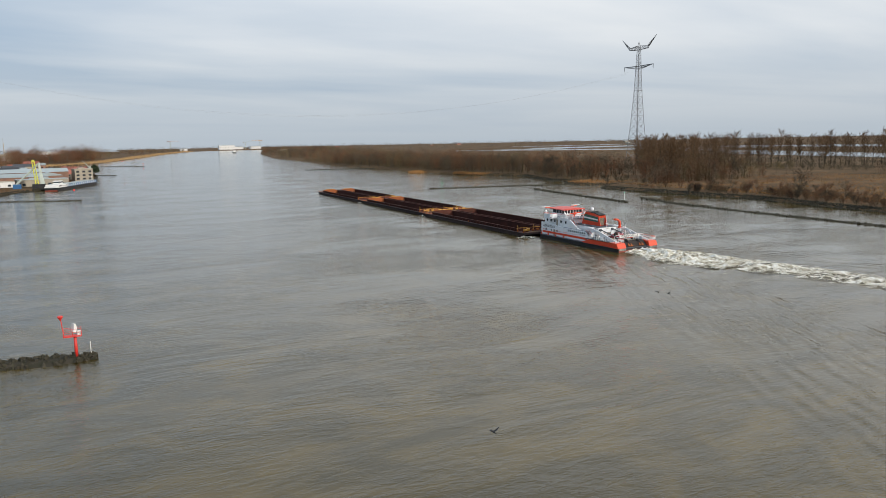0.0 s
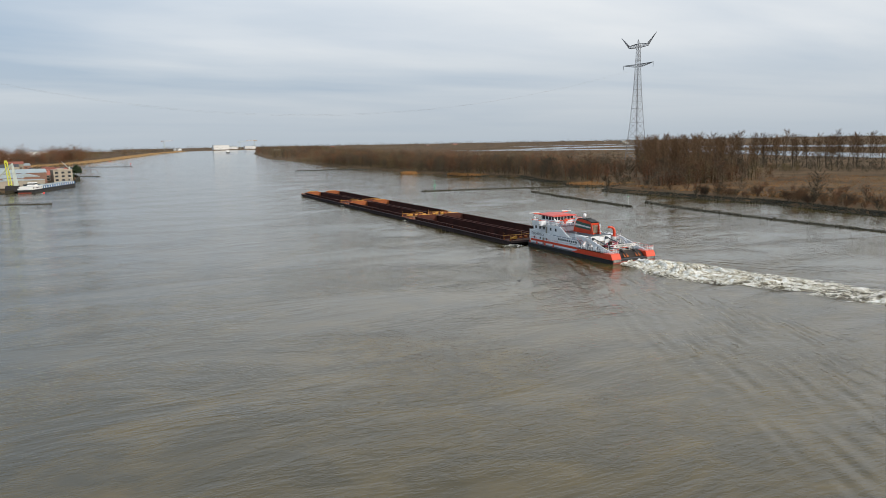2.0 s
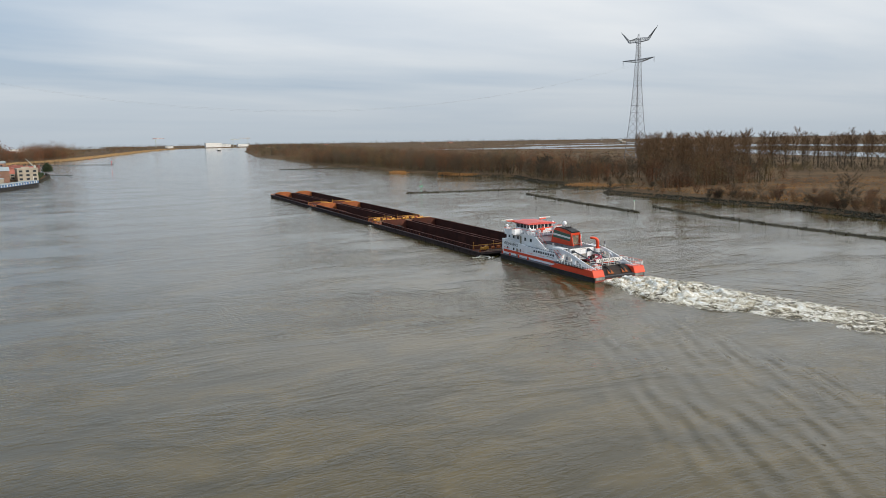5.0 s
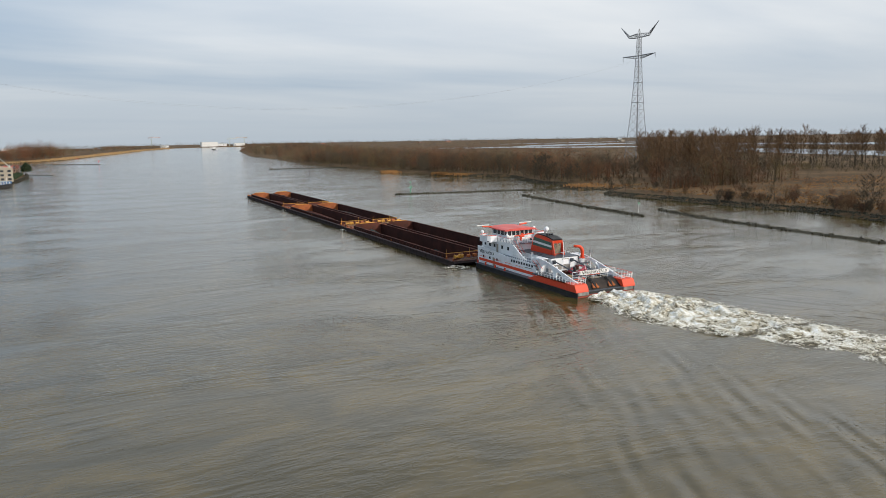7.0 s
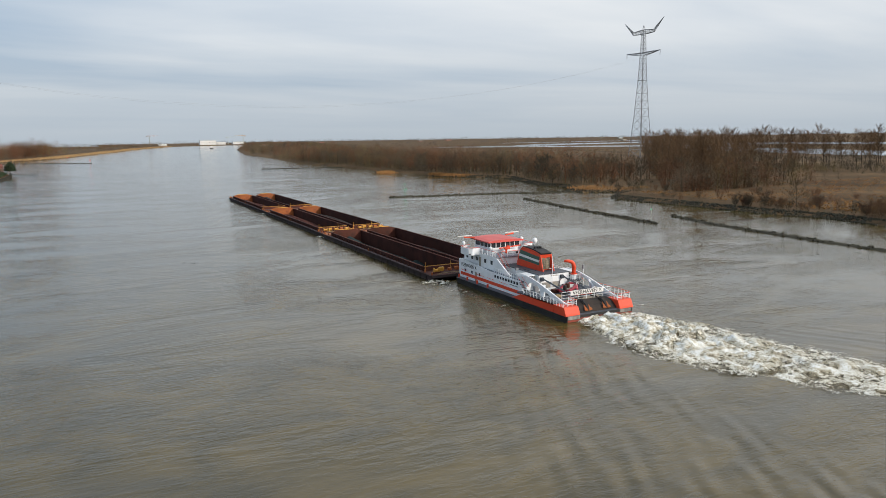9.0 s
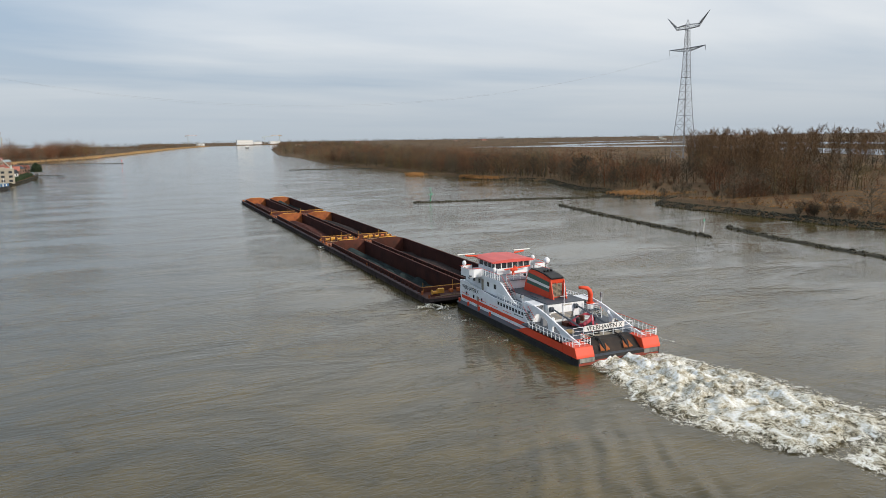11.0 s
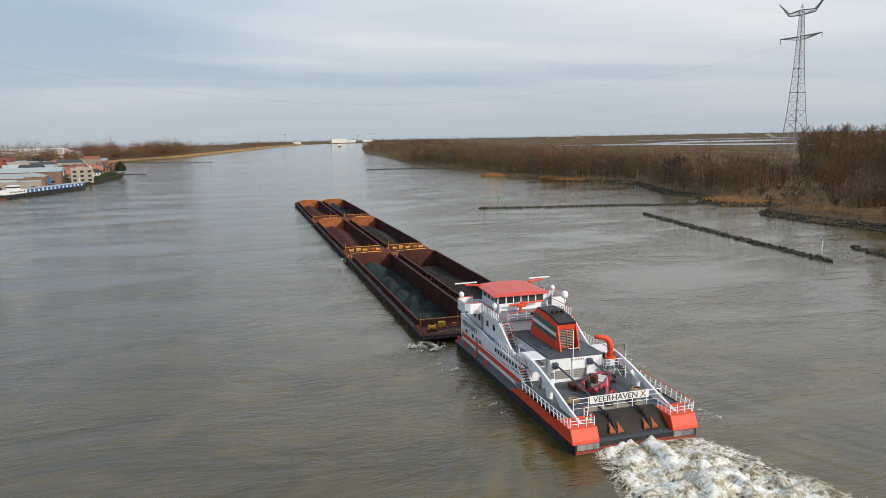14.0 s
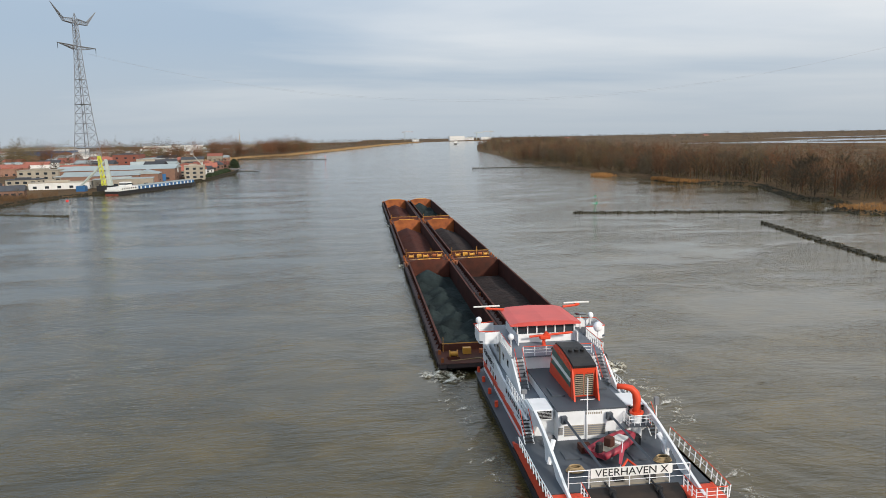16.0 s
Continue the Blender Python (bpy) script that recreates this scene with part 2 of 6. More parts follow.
DECK = material("grey_blue_deck_paint", (0.062, 0.073, 0.088), (0.042, 0.050, 0.060), 0.55, scale=0.5, coarse=0.2, coarse_scale=0.25)
DECKL = material("pale_grey_blue_deck_paint", (0.150, 0.172, 0.205), (0.110, 0.128, 0.152), 0.5, scale=0.5, coarse=0.15, coarse_scale=0.25)
RAMP = material("black_ramp_steel", (0.022, 0.019, 0.017), (0.050, 0.034, 0.025), 0.7, spec=0.25, scale=0.7, mix=0.4, bump=0.3)
GREENP = material("green_stripe_paint", (0.03, 0.10, 0.07), None, 0.4, scale=0.8)
GLASS = material("dark_window_glass", (0.025, 0.032, 0.038), (0.035, 0.042, 0.05), 0.08, scale=0.3)
LOUVRE = material("beige_louvre", (0.36, 0.30, 0.21), (0.26, 0.21, 0.15), 0.6, scale=2)
RUST = material("rusty_barge_steel", (0.100, 0.030, 0.018), (0.040, 0.018, 0.014), 0.75, scale=0.5, mix=0.5, bump=0.3, coarse=0.3, coarse_scale=0.12, rand=0.15, spec=0.22)
RUSTO = material("orange_rust_steel", (0.36, 0.112, 0.034), (0.17, 0.050, 0.022), 0.7, scale=0.5, bump=0.2, coarse=0.25, coarse_scale=0.2, rand=0.1, spec=0.22)
HOLD = material("hold_steel", (0.060, 0.020, 0.014), (0.026, 0.012, 0.011), 0.85, scale=0.35, mix=0.5, bump=0.3, coarse=0.3, coarse_scale=0.1, spec=0.12)
SIDEDECK = material("worn_side_deck", (0.125, 0.082, 0.078), (0.062, 0.038, 0.034), 0.75, scale=0.8, mix=0.5, bump=0.2, coarse=0.3, coarse_scale=0.15, spec=0.3)
HULLB = material("barge_side_steel", (0.036, 0.021, 0.019), (0.018, 0.014, 0.014), 0.7, scale=0.5, bump=0.3, coarse=0.3, coarse_scale=0.1, rand=0.2, spec=0.22)
YELLOW = material("worn_yellow_paint", (0.60, 0.30, 0.035), (0.40, 0.17, 0.03), 0.55, scale=1.2, rand=0.1)
ORE = material("red_iron_ore", (0.078, 0.025, 0.018), (0.042, 0.018, 0.014), 0.95, scale=0.8, bump=0.8, bump_scale=2.5, coarse=0.2, spec=0.12)
COAL = material("dark_coal", (0.026, 0.021, 0.020), (0.045, 0.030, 0.026), 0.9, scale=0.8, bump=0.8, bump_scale=2.5, coarse=0.3, spec=0.12)
COKE = material("blue_grey_coke", (0.025, 0.035, 0.035), (0.014, 0.020, 0.021), 0.95, scale=0.9, bump=0.9, bump_scale=3, coarse=0.35, coarse_scale=0.2, spec=0.12)


def foam_material():
    """White froth in veins over pale brown aerated water; it thins out where the mesh's cover is low."""
    m = bpy.data.materials.new("foam")
    m.use_nodes = True
    t = m.node_tree
    b = t.nodes["Principled BSDF"]
    b.inputs["Roughness"].default_value = 0.5
    co = t.nodes.new("ShaderNodeTexCoord")

    def noise_of(scale, detail, rough, dist):
        n = t.nodes.new("ShaderNodeTexNoise")
        n.inputs["Scale"].default_value, n.inputs["Detail"].default_value = scale, detail
        n.inputs["Roughness"].default_value, n.inputs["Distortion"].default_value = rough, dist
        t.links.new(co.outputs["Object"], n.inputs["Vector"])
        return n.outputs["Fac"]

    def calc(op, a, b2):
        n = t.nodes.new("ShaderNodeMath")
        n.operation = op
        for i, v in enumerate((a, b2)):
            if isinstance(v, float):
                n.inputs[i].default_value = v
            else:
                t.links.new(v, n.inputs[i])
        return n.outputs[0]
    def ridges(f, width):
        return calc('MAXIMUM', calc('SUBTRACT', 1.0, calc('MULTIPLY', calc('ABSOLUTE', calc('SUBTRACT', f, 0.5), 0.0), width)), 0.0)

    mid = noise_of(0.42, 6.0, 0.6, 1.2)
    web, lace = ridges(noise_of(0.85, 7.0, 0.6, 1.3), 8.0), ridges(noise_of(2.3, 6.0, 0.62, 1.5), 7.0)
    cov = t.nodes.new("ShaderNodeAttribute")
    cov.attribute_name = "cover"
    swirl = calc('MULTIPLY', calc('SUBTRACT', mid, 0.5), 2.0)
    froth = calc('ADD', calc('ADD', calc('MULTIPLY', web, 0.40), calc('MULTIPLY', lace, 0.34)), swirl)
    ramp = t.nodes.new("ShaderNodeValToRGB")
    e = ramp.color_ramp.elements
    e[0].position, e[0].color = 0.16, (0.25, 0.205, 0.125, 1)
    e[1].position, e[1].color = 0.92, (0.86, 0.86, 0.83, 1)
    k = e.new(0.40)
    k.color = (0.38, 0.33, 0.22, 1)
    k = e.new(0.66)
    k.color = (0.66, 0.63, 0.54, 1)
    t.links.new(calc('ADD', froth, calc('SUBTRACT', calc('MULTIPLY', cov.outputs["Fac"], 0.30), 0.13)), ramp.inputs[0])
    t.links.new(ramp.outputs[0], b.inputs["Base Color"])
    al = t.nodes.new("ShaderNodeMapRange")
    al.inputs["From Min"].default_value, al.inputs["From Max"].default_value = 0.62, 1.25
    t.links.new(calc('ADD', froth, calc('MULTIPLY', cov.outputs["Fac"], 1.35)), al.inputs["Value"])
    t.links.new(al.outputs[0], b.inputs["Alpha"])
    bp = t.nodes.new("ShaderNodeBump")
    bp.inputs["Strength"].default_value, bp.inputs["Distance"].default_value = 0.6, 0.10
    t.links.new(froth, bp.inputs["Height"])
    t.links.new(bp.outputs[0], b.inputs["Normal"])
    return m


FOAM = foam_material()
BRICK = material("brown_brick", (0.26, 0.145, 0.10), (0.20, 0.115, 0.085), 0.9, scale=0.5, rand=0.25)
CONCRETE = material("pale_concrete", (0.34, 0.30, 0.235), (0.27, 0.235, 0.185), 0.9, scale=0.3, rand=0.2)
SHEETROOF = material("grey_green_roof_sheet", (0.32, 0.36, 0.36), (0.26, 0.30, 0.30), 0.6, scale=0.2, rand=0.15)
TILEROOF = material("red_roof_tile", (0.30, 0.10, 0.065), (0.22, 0.08, 0.06), 0.85, scale=0.6, rand=0.3)
DARKROOF = material("slate_roof", (0.055, 0.058, 0.065), (0.04, 0.042, 0.05), 0.75, scale=0.6, rand=0.3)
WHITEWALL = material("white_plaster", (0.72, 0.71, 0.68), (0.6, 0.59, 0.56), 0.85, scale=0.4, rand=0.08)
BLUE = material("blue_paint", (0.03, 0.13, 0.30), (0.025, 0.10, 0.24), 0.5, scale=0.4, rand=0.2)
LIME = material("lime_yellow_paint", (0.62, 0.62, 0.05), (0.5, 0.5, 0.05), 0.5, scale=0.5)
CRANEG = material("pale_green_crane_paint", (0.46, 0.50, 0.44), (0.36, 0.40, 0.36), 0.6, scale=0.5)
BEACONRED = material("signal_red_paint", (0.70, 0.04, 0.03), (0.55, 0.04, 0.03), 0.45, scale=1.5)
BEACONGREEN = material("signal_green_paint", (0.02, 0.30, 0.14), (0.02, 0.22, 0.11), 0.45, scale=1.5)
SCRAPED = material("scraped_paint", (0.30, 0.29, 0.26), (0.035, 0.033, 0.032), 0.7, scale=1.6, mix=0.55, stretch=(1, 1, 0.4))
BOOTRED = material("antifouling_red", (0.30, 0.045, 0.022), (0.12, 0.035, 0.022), 0.65, scale=0.9, mix=0.5)
TAN = material("coir_rope", (0.38, 0.27, 0.14), (0.26, 0.18, 0.09), 0.9, scale=3)


# ---------------------------------------------------------------- mesh tools
def mesh_of(bm, name, mat, smooth=False):
    bmesh.ops.recalc_face_normals(bm, faces=bm.faces)
    me = bpy.data.meshes.new(name)
    bm.to_mesh(me)
    bm.free()
    me.materials.append(mat)
    if smooth:
        for p in me.polygons:
            p.use_smooth = True
    return me


def part(name, bm, mat, parent=None, label="", smooth=False):
    ob = new(name, mesh_of(bm, name, mat, smooth))
    if parent:
        ob.parent = parent
    if label:
        ob["label"] = label
    return ob


def thing(name, label, category, group="", kind="", at=None):
    ob = new(name)
    ob.empty_display_size = 0.5
    if at is not None:
        ob.matrix_basis = at
    return tagged(ob, label, category, group, kind)


def box(bm, x0, x1, y0, y1, z0, z1, m=None, bevel=0.0):
    vs = [bm.verts.new((x, y, z)) for z in (z0, z1) for y in (y0, y1) for x in (x0, x1)]
    fs = [bm.faces.new([vs[i] for i in q]) for q in ((0, 2, 3, 1), (4, 5, 7, 6), (0, 1, 5, 4), (2, 6, 7, 3), (0, 4, 6, 2), (1, 3, 7, 5))]
    if bevel:
        es = list({e for f in fs for e in f.edges})
        got = bmesh.ops.bevel(bm, geom=es, offset=bevel, segments=1, affect='EDGES')
        vs = list({v for f in got["faces"] for v in f.verts} | {v for v in vs if v.is_valid})
    if m is not None:
        for v in vs:
            v.co = m @ v.co
    return vs


def boxed(*args, **kw):
    bm = bmesh.new()
    box(bm, *args, **kw)
    return bm


def prism(bm, pts, axis, a, b):
    """A flat outline drawn out from a to b along an axis. Outline: (y, z) for x, (x, z) for y, (x, y) for z."""
    def place(p, d):
        return {'x': (d, p[0], p[1]), 'y': (p[0], d, p[1]), 'z': (p[0], p[1], d)}[axis]
    lo, hi = [bm.verts.new(place(p, a)) for p in pts], [bm.verts.new(place(p, b)) for p in pts]
    bm.faces.new(lo)
    bm.faces.new(hi[::-1])
    for i in range(len(pts)):
        j = (i + 1) % len(pts)
        bm.faces.new((lo[i], lo[j], hi[j], hi[i]))
    return lo + hi


def tube(bm, pts, r, n=6, r2=None, closed=True):
    """A round bar along points, from radius r to r2."""
    pts = [Vector(p) for p in pts]
    rings = []
    for i, p in enumerate(pts):
        d = (pts[min(i + 1, len(pts) - 1)] - pts[max(i - 1, 0)]).normalized()
        u = d.cross(Vector((0, 0, 1)))
        u = u.normalized() if u.length > 1e-3 else Vector((1, 0, 0))
        w = d.cross(u)
        k = r if r2 is None else r + (r2 - r) * i / (len(pts) - 1)
        rings.append([bm.verts.new(p + (u * math.cos(2 * math.pi * a / n) + w * math.sin(2 * math.pi * a / n)) * k) for a in range(n)])
    for A, B in zip(rings, rings[1:]):
        for a in range(n):
            bm.faces.new((A[a], A[(a + 1) % n], B[(a + 1) % n], B[a]))
    if closed:
        bm.faces.new(rings[0][::-1])
        bm.faces.new(rings[-1])


def tubed(pts, r, n=6, r2=None):
    bm = bmesh.new()
    tube(bm, pts, r, n, r2)
    return bm


def ball(bm, x, y, z, r, sz=1.0, seg=10):
    bmesh.ops.create_uvsphere(bm, u_segments=seg, v_segments=max(6, seg // 2 + 2), radius=r, matrix=Matrix.Translation((x, y, z)) @ Matrix.Diagonal((1, 1, sz, 1)))


def from_arrays(name, verts, faces, mat, smooth=False):
    me = bpy.data.meshes.new(name)
    me.from_pydata([tuple(v) for v in verts], [], [tuple(f) for f in faces])
    me.materials.append(mat)
    if smooth:
        me.polygons.foreach_set("use_smooth", [True] * len(me.polygons))
    return me


def fbm(x, y, z=0.0, o=4):
    return noise.fractal(Vector((x, y, z)), 1.0, 2.0, o)


# ---------------------------------------------------------------- ground and river
RIGHT_SHORE = [(-900, 135), (-100, 137), (23, 138.6), (53, 140.8), (70, 144.8), (95, 149), (118, 144.1), (158, 143.5), (177, 140.3), (196, 142.0), (203, 147),
               (212, 163), (222, 163), (228, 150), (242, 148), (252, 160), (267, 165), (280, 160), (311, 170), (323, 174), (345, 182), (362, 184), (380, 171),
               (400, 158), (490, 153), (523, 152.5), (600, 153), (777, 148), (995, 171), (1250, 185), (1900, 290), (2600, 440), (3050, 540), (3200, 700), (3300, 1300), (3420, 4700)]
LEFT_SHORE = [(-900, -260), (0, -225), (200, -205), (325, -181), (353, -186), (388, -185), (414, -178), (424, -170), (500, -142), (557, -131), (640, -129), (693, -134), (712, -150),
              (740, -190), (900, -212), (1092, -193), (1183, -160), (1253, -121), (1807, -14), (2461, 103), (3028, 250), (3180, 380), (3330, 900), (3520, 4700), (4950, 4701)]


def shore(table, y):
    return float(np.interp(y, [p[0] for p in table], [p[1] for p in table]))


def build_ground():
    vs, fs = [], []

    def sheet(ys, table, side):
        offs = [(-14, -2.5), (-3, -0.7), (0, 0.02), (1.6, 0.9), (4, 1.3), (12, 1.6), (30, 1.9), (70, 2.0), (160, 2.0), (400, 2.0), (1200, 2.0), (4700, 2.0)]
        base, n = len(vs), len(offs)
        for y in ys:
            xs = shore(table, y)
            for d, z in offs:
                w = 0.0 if d > 300 else 1.0
                x = xs + side * d + w * 1.6 * fbm(y * 0.06, d * 0.05, 3)
                x = max(-4750, min(4750, x))
                vs.append((x, y, z + (0.25 * fbm(x * 0.05, y * 0.05) if 0 < d < 300 else 0)))
        for i in range(len(ys) - 1):
            for j in range(n - 1):
                a = base + i * n + j
                fs.append((a, a + 1, a + n + 1, a + n) if side > 0 else (a, a + n, a + n + 1, a + 1))
    near = list(np.arange(-900, 0, 60)) + list(np.arange(0, 800, 6.0)) + list(np.arange(800, 3000, 50)) + list(np.arange(3000, 3440, 20))
    sheet(near, RIGHT_SHORE, 1)
    far = list(np.arange(-900, 300, 60)) + list(np.arange(300, 800, 6.0)) + list(np.arange(800, 3000, 50)) + list(np.arange(3000, 3540, 20)) + [3700, 4000, 4400, 4950]
    sheet(far, LEFT_SHORE, -1)
    b = len(vs)
    vs.extend([(-4750, -900, -3), (4750, -900, -3), (4750, 4950, -3), (-4750, 4950, -3)])
    fs.append((b, b + 1, b + 2, b + 3))
    ob = new("ground", from_arrays("ground", vs, fs, EARTH, True))
    tagged(ob, "flat brown winter river land with dry grass", "ground", kind="structure")


def wave_height(x, y):
    """Ship waves about the convoy, in its own space: crests astern and along the sides."""
    z = 0.0
    if y < 0:
        env = math.exp(-(x / (9 - 0.08 * y)) ** 2) * math.exp(y / 90)
        z += 0.20 * env * math.sin(y * 0.55 + 1.5 * fbm(x * 0.08, y * 0.08))
    if 0 <= y < 275:
        k = abs(x) - 11.4
        if k > 0:
            z += 0.06 * math.exp(-k / 14) * math.sin(k * 1.1 + y * 0.5 + 2 * fbm(x * 0.06, y * 0.06))
    return z


def build_river():
    """One water sheet that goes with the convoy, cut out under its hulls."""
    xs = np.concatenate([[-5200, -1500, -500, -200], np.arange(-100, 60.1, 1.25), [110, 200, 500, 1500, 5200]])
    ys = np.concatenate([[-2500, -1000, -400], np.arange(-190, 300.1, 1.25), [400, 600, 1000, 2000, 5200]])
    vs, fs = [], []
    for y in ys:
        for x in xs:
            edge = min(1, max(0, (x + 98) / 20)) * min(1, max(0, (58 - x) / 20)) * min(1, max(0, (y + 188) / 30)) * min(1, max(0, (298 - y) / 20))
            vs.append((x, y, wave_height(x, y) * edge if edge > 0 else 0.0))
    nx = len(xs)
    for j in range(len(ys) - 1):
        for i in range(nx - 1):
            cx, cy = (xs[i] + xs[i + 1]) / 2, (ys[j] + ys[j + 1]) / 2
            if (abs(cx) < 10.0 and 47.5 < cy < 267) or (abs(cx) < 5.5 and 2 < cy < 38):
                continue
            a = j * nx + i
            fs.append((a, a + 1, a + nx + 1, a + nx))
    ob = new("river_water", from_arrays("river_water", vs, fs, WATER, True))
    return tagged(ob, "wide muddy grey-brown river with small ripples", "river", kind="structure")


build_ground()
river_water = build_river()


def pond(cx, cy, rx, ry, turn, seed):
    n = 40
    vs = [(0, 0, 0)]
    for i in range(n):
        a = 2 * math.pi * i / n
        k = 1 + 0.35 * fbm(math.cos(a) * 1.5, math.sin(a) * 1.5, seed)
        vs.append((rx * k * math.cos(a), ry * k * math.sin(a), 0))
    ob = new("flood_pool", from_arrays("flood_pool", vs, [(0, 1 + i, 1 + (i + 1) % n) for i in range(n)], POND))
    ob.matrix_basis = pose(cx, cy, 2.35, 0, 0, turn)
    tagged(ob, "pale flooded meadow water behind the woods", "pool", group="flood pools", kind="structure")


for i, p in enumerate([(800, 620, 75, 430, -20), (900, 1150, 60, 330, 40), (1150, 1500, 260, 80, 10), (800, 1400, 160, 40, -10), (1500, 1900, 420, 60, 0), (1300, 900, 120, 300, 10)]):
    pond(*p, i)


# ---------------------------------------------------------------- groynes and marks
def build_groyne(path, label, half=1.3, top=0.5, seed=1, keep=300, size=1.0, per=4):
    """A low stone dam: a rubble core, and dumped stones over it, each its own piece near the path."""
    rnd = random.Random(seed)
    pts = [Vector((*p, 0)) for p in path]
    g = thing("stone_groyne", label, "groyne", group="river groynes")
    bm = bmesh.new()
    total = sum((b - a).length for a, b in zip(pts, pts[1:]))

    def at(d):
        for a, b in zip(pts, pts[1:]):
            l = (b - a).length
            if d <= l:
                return a + (b - a) * (d / l), (b - a).normalized()
            d -= l
        return pts[-1], (pts[-1] - pts[-2]).normalized()
    rows = []
    n = max(8, int(total / 2.5))
    for i in range(n + 1):
        p, d = at(total * i / n)
        q = Vector((-d.y, d.x, 0))
        k = min(1, (i + 0.5) / 2, (n - i + 0.5) / 2)
        rows.append([bm.verts.new(p + q * o * half * k * (1 + 0.25 * fbm(i * 0.7, o, seed)) + Vector((0, 0, z + (0.12 * fbm(i * 0.5, o, seed + 3) if z > 0 else 0))))
                     for o, z in ((-1.7, -0.6), (-1, 0.05), (-0.5, top * 0.75), (0.5, top * 0.75), (1, 0.05), (1.7, -0.6))])
    for A, B in zip(rows, rows[1:]):
        for j in range(5):
            bm.faces.new((A[j], A[j + 1], B[j + 1], B[j]))
    part("rubble_core", bm, STONE, g)
    metas = []
    for k in range(5):
        sb = bmesh.new()
        bmesh.ops.create_icosphere(sb, subdivisions=1, radius=1)
        for v in sb.verts:
            v.co *= 1 + 0.35 * rnd.uniform(-1, 1)
        metas.append(mesh_of(sb, "stone", STONE))
    count = min(keep, int(total * per))
    for i in range(count):
        d = total * rnd.random()
        p, dr = at(d)
        q = Vector((-dr.y, dr.x, 0))
        o = rnd.uniform(-1, 1)
        s = rnd.uniform(0.22, 0.5) * size
        st = new("stone", metas[rnd.randrange(5)])
        st.parent = g
        k = min(1, (d + 1) / 4, (total - d + 1) / 4)
        st.matrix_basis = Matrix.LocRotScale(p + q * o * half * k + Vector((0, 0, top * (1 - abs(o) * 0.85) * 0.8)), Euler((rnd.random() * 6, rnd.random() * 6, rnd.random() * 6)), (s * 1.3, s, s * 0.8))
    return g


build_groyne([(58.5, 262), (66, 259.5), (90, 253.5), (113, 248), (145, 236.5), (165, 226)], "long low dam of dark rubble stone in the river", seed=2)
build_groyne([(106.7, 216.4), (101, 180), (95.5, 140), (92.4, 115)], "low dark stone training dam parallel to the bank", seed=3)
build_groyne([(113, 130), (106, 104), (101, 60), (99.8, 15), (99, -30)], "low dark stone training dam just above the water", seed=4)
build_groyne([(-131.3, -34.5), (-134, -34.2), (-141, -33), (-156, -31), (-196, -23)], "rough groyne of dark mossy stones with a red mark", half=2.1, top=0.75, seed=5, size=0.95, per=9, keep=620)
build_groyne([(79, 632), (110, 624), (156, 612)], "distant low stone groyne", seed=6, keep=120)
build_groyne([(-137.5, 306), (-160, 316), (-188, 330)], "thin low groyne at the town bank", half=1.0, top=0.4, seed=7, keep=120)
build_groyne([(-64, 985), (-90, 1000), (-130, 1040), (-196, 1075)], "distant low groyne off the reed bank", seed=8, keep=60)
build_groyne([(-110, 665), (-134, 690)], "short submerged groyne by the tree", half=0.8, top=0.3, seed=9, keep=60)


def red_beacon():
    b = thing("river_beacon", "red steel river beacon with railed platform on a stone groyne", "beacon", at=pose(-133.8, -34.1, 0.35))
    bm = tubed([(0, 0, 0), (0, 0, 3.2)], 0.24, 12, 0.20)
    part("column", bm, BEACONRED, b, smooth=True)
    part("platform", boxed(-1.5, 0.9, -0.55, 0.55, 3.15, 3.3), BEACONRED, b)
    for x in (-1.45, -0.3, 0.85):
        for y in (-0.5, 0.5):
            part("rail_post", tubed([(x, y, 3.3), (x, y, 4.3)], 0.03, 5), BEACONRED, b)
    for z in (3.8, 4.3):
        for y in (-0.5, 0.5):
            part("rail", tubed([(-1.45, y, z), (0.85, y, z)], 0.025, 5), BEACONRED, b)
        part("rail", tubed([(-1.45, -0.5, z), (-1.45, 0.5, z)], 0.025, 5), BEACONRED, b)
    part("mast", tubed([(-1.4, 0, 3.2), (-1.62, 0, 6.0)], 0.06, 6), BEACONRED, b)
    bm = bmesh.new()
    bmesh.ops.create_cone(bm, cap_ends=True, segments=16, radius1=0.05, radius2=0.42, depth=0.6, matrix=Matrix.Translation((-1.64, 0, 5.9)))
    bmesh.ops.create_cone(bm, cap_ends=True, segments=16, radius1=0.42, radius2=0.30, depth=0.12, matrix=Matrix.Translation((-1.64, 0, 6.26)))
    part("topmark", bm, BEACONRED, b, "red can-shaped topmark")
    bm = bmesh.new()
    prism(bm, [(-0.35, 3.9), (0.05, 3.75), (0.25, 4.4), (0.1, 5.0), (-0.15, 5.1), (-0.2, 4.6)], 'y', -0.35, 0.35)
    bmesh.ops.rotate(bm, verts=bm.verts, cent=(0, 0, 4.4), matrix=Matrix.Rotation(0.5, 3, 'Z'))
    part("radar_reflector", bm, WHITEWALL, b, "pale tilted reflector panel")
    part("equipment_box", boxed(0.35, 0.85, -0.3, 0.3, 3.3, 3.95, bevel=0.03), WHITEWALL, b)
    p = thing("marker_pole", "thin pale pole on the groyne's end", "pole", at=pose(-131.9, -34.6, 0.3))
    part("shaft", tubed([(0, 0, 0), (0, 0, 2.3)], 0.05, 6), WHITEWALL, p)


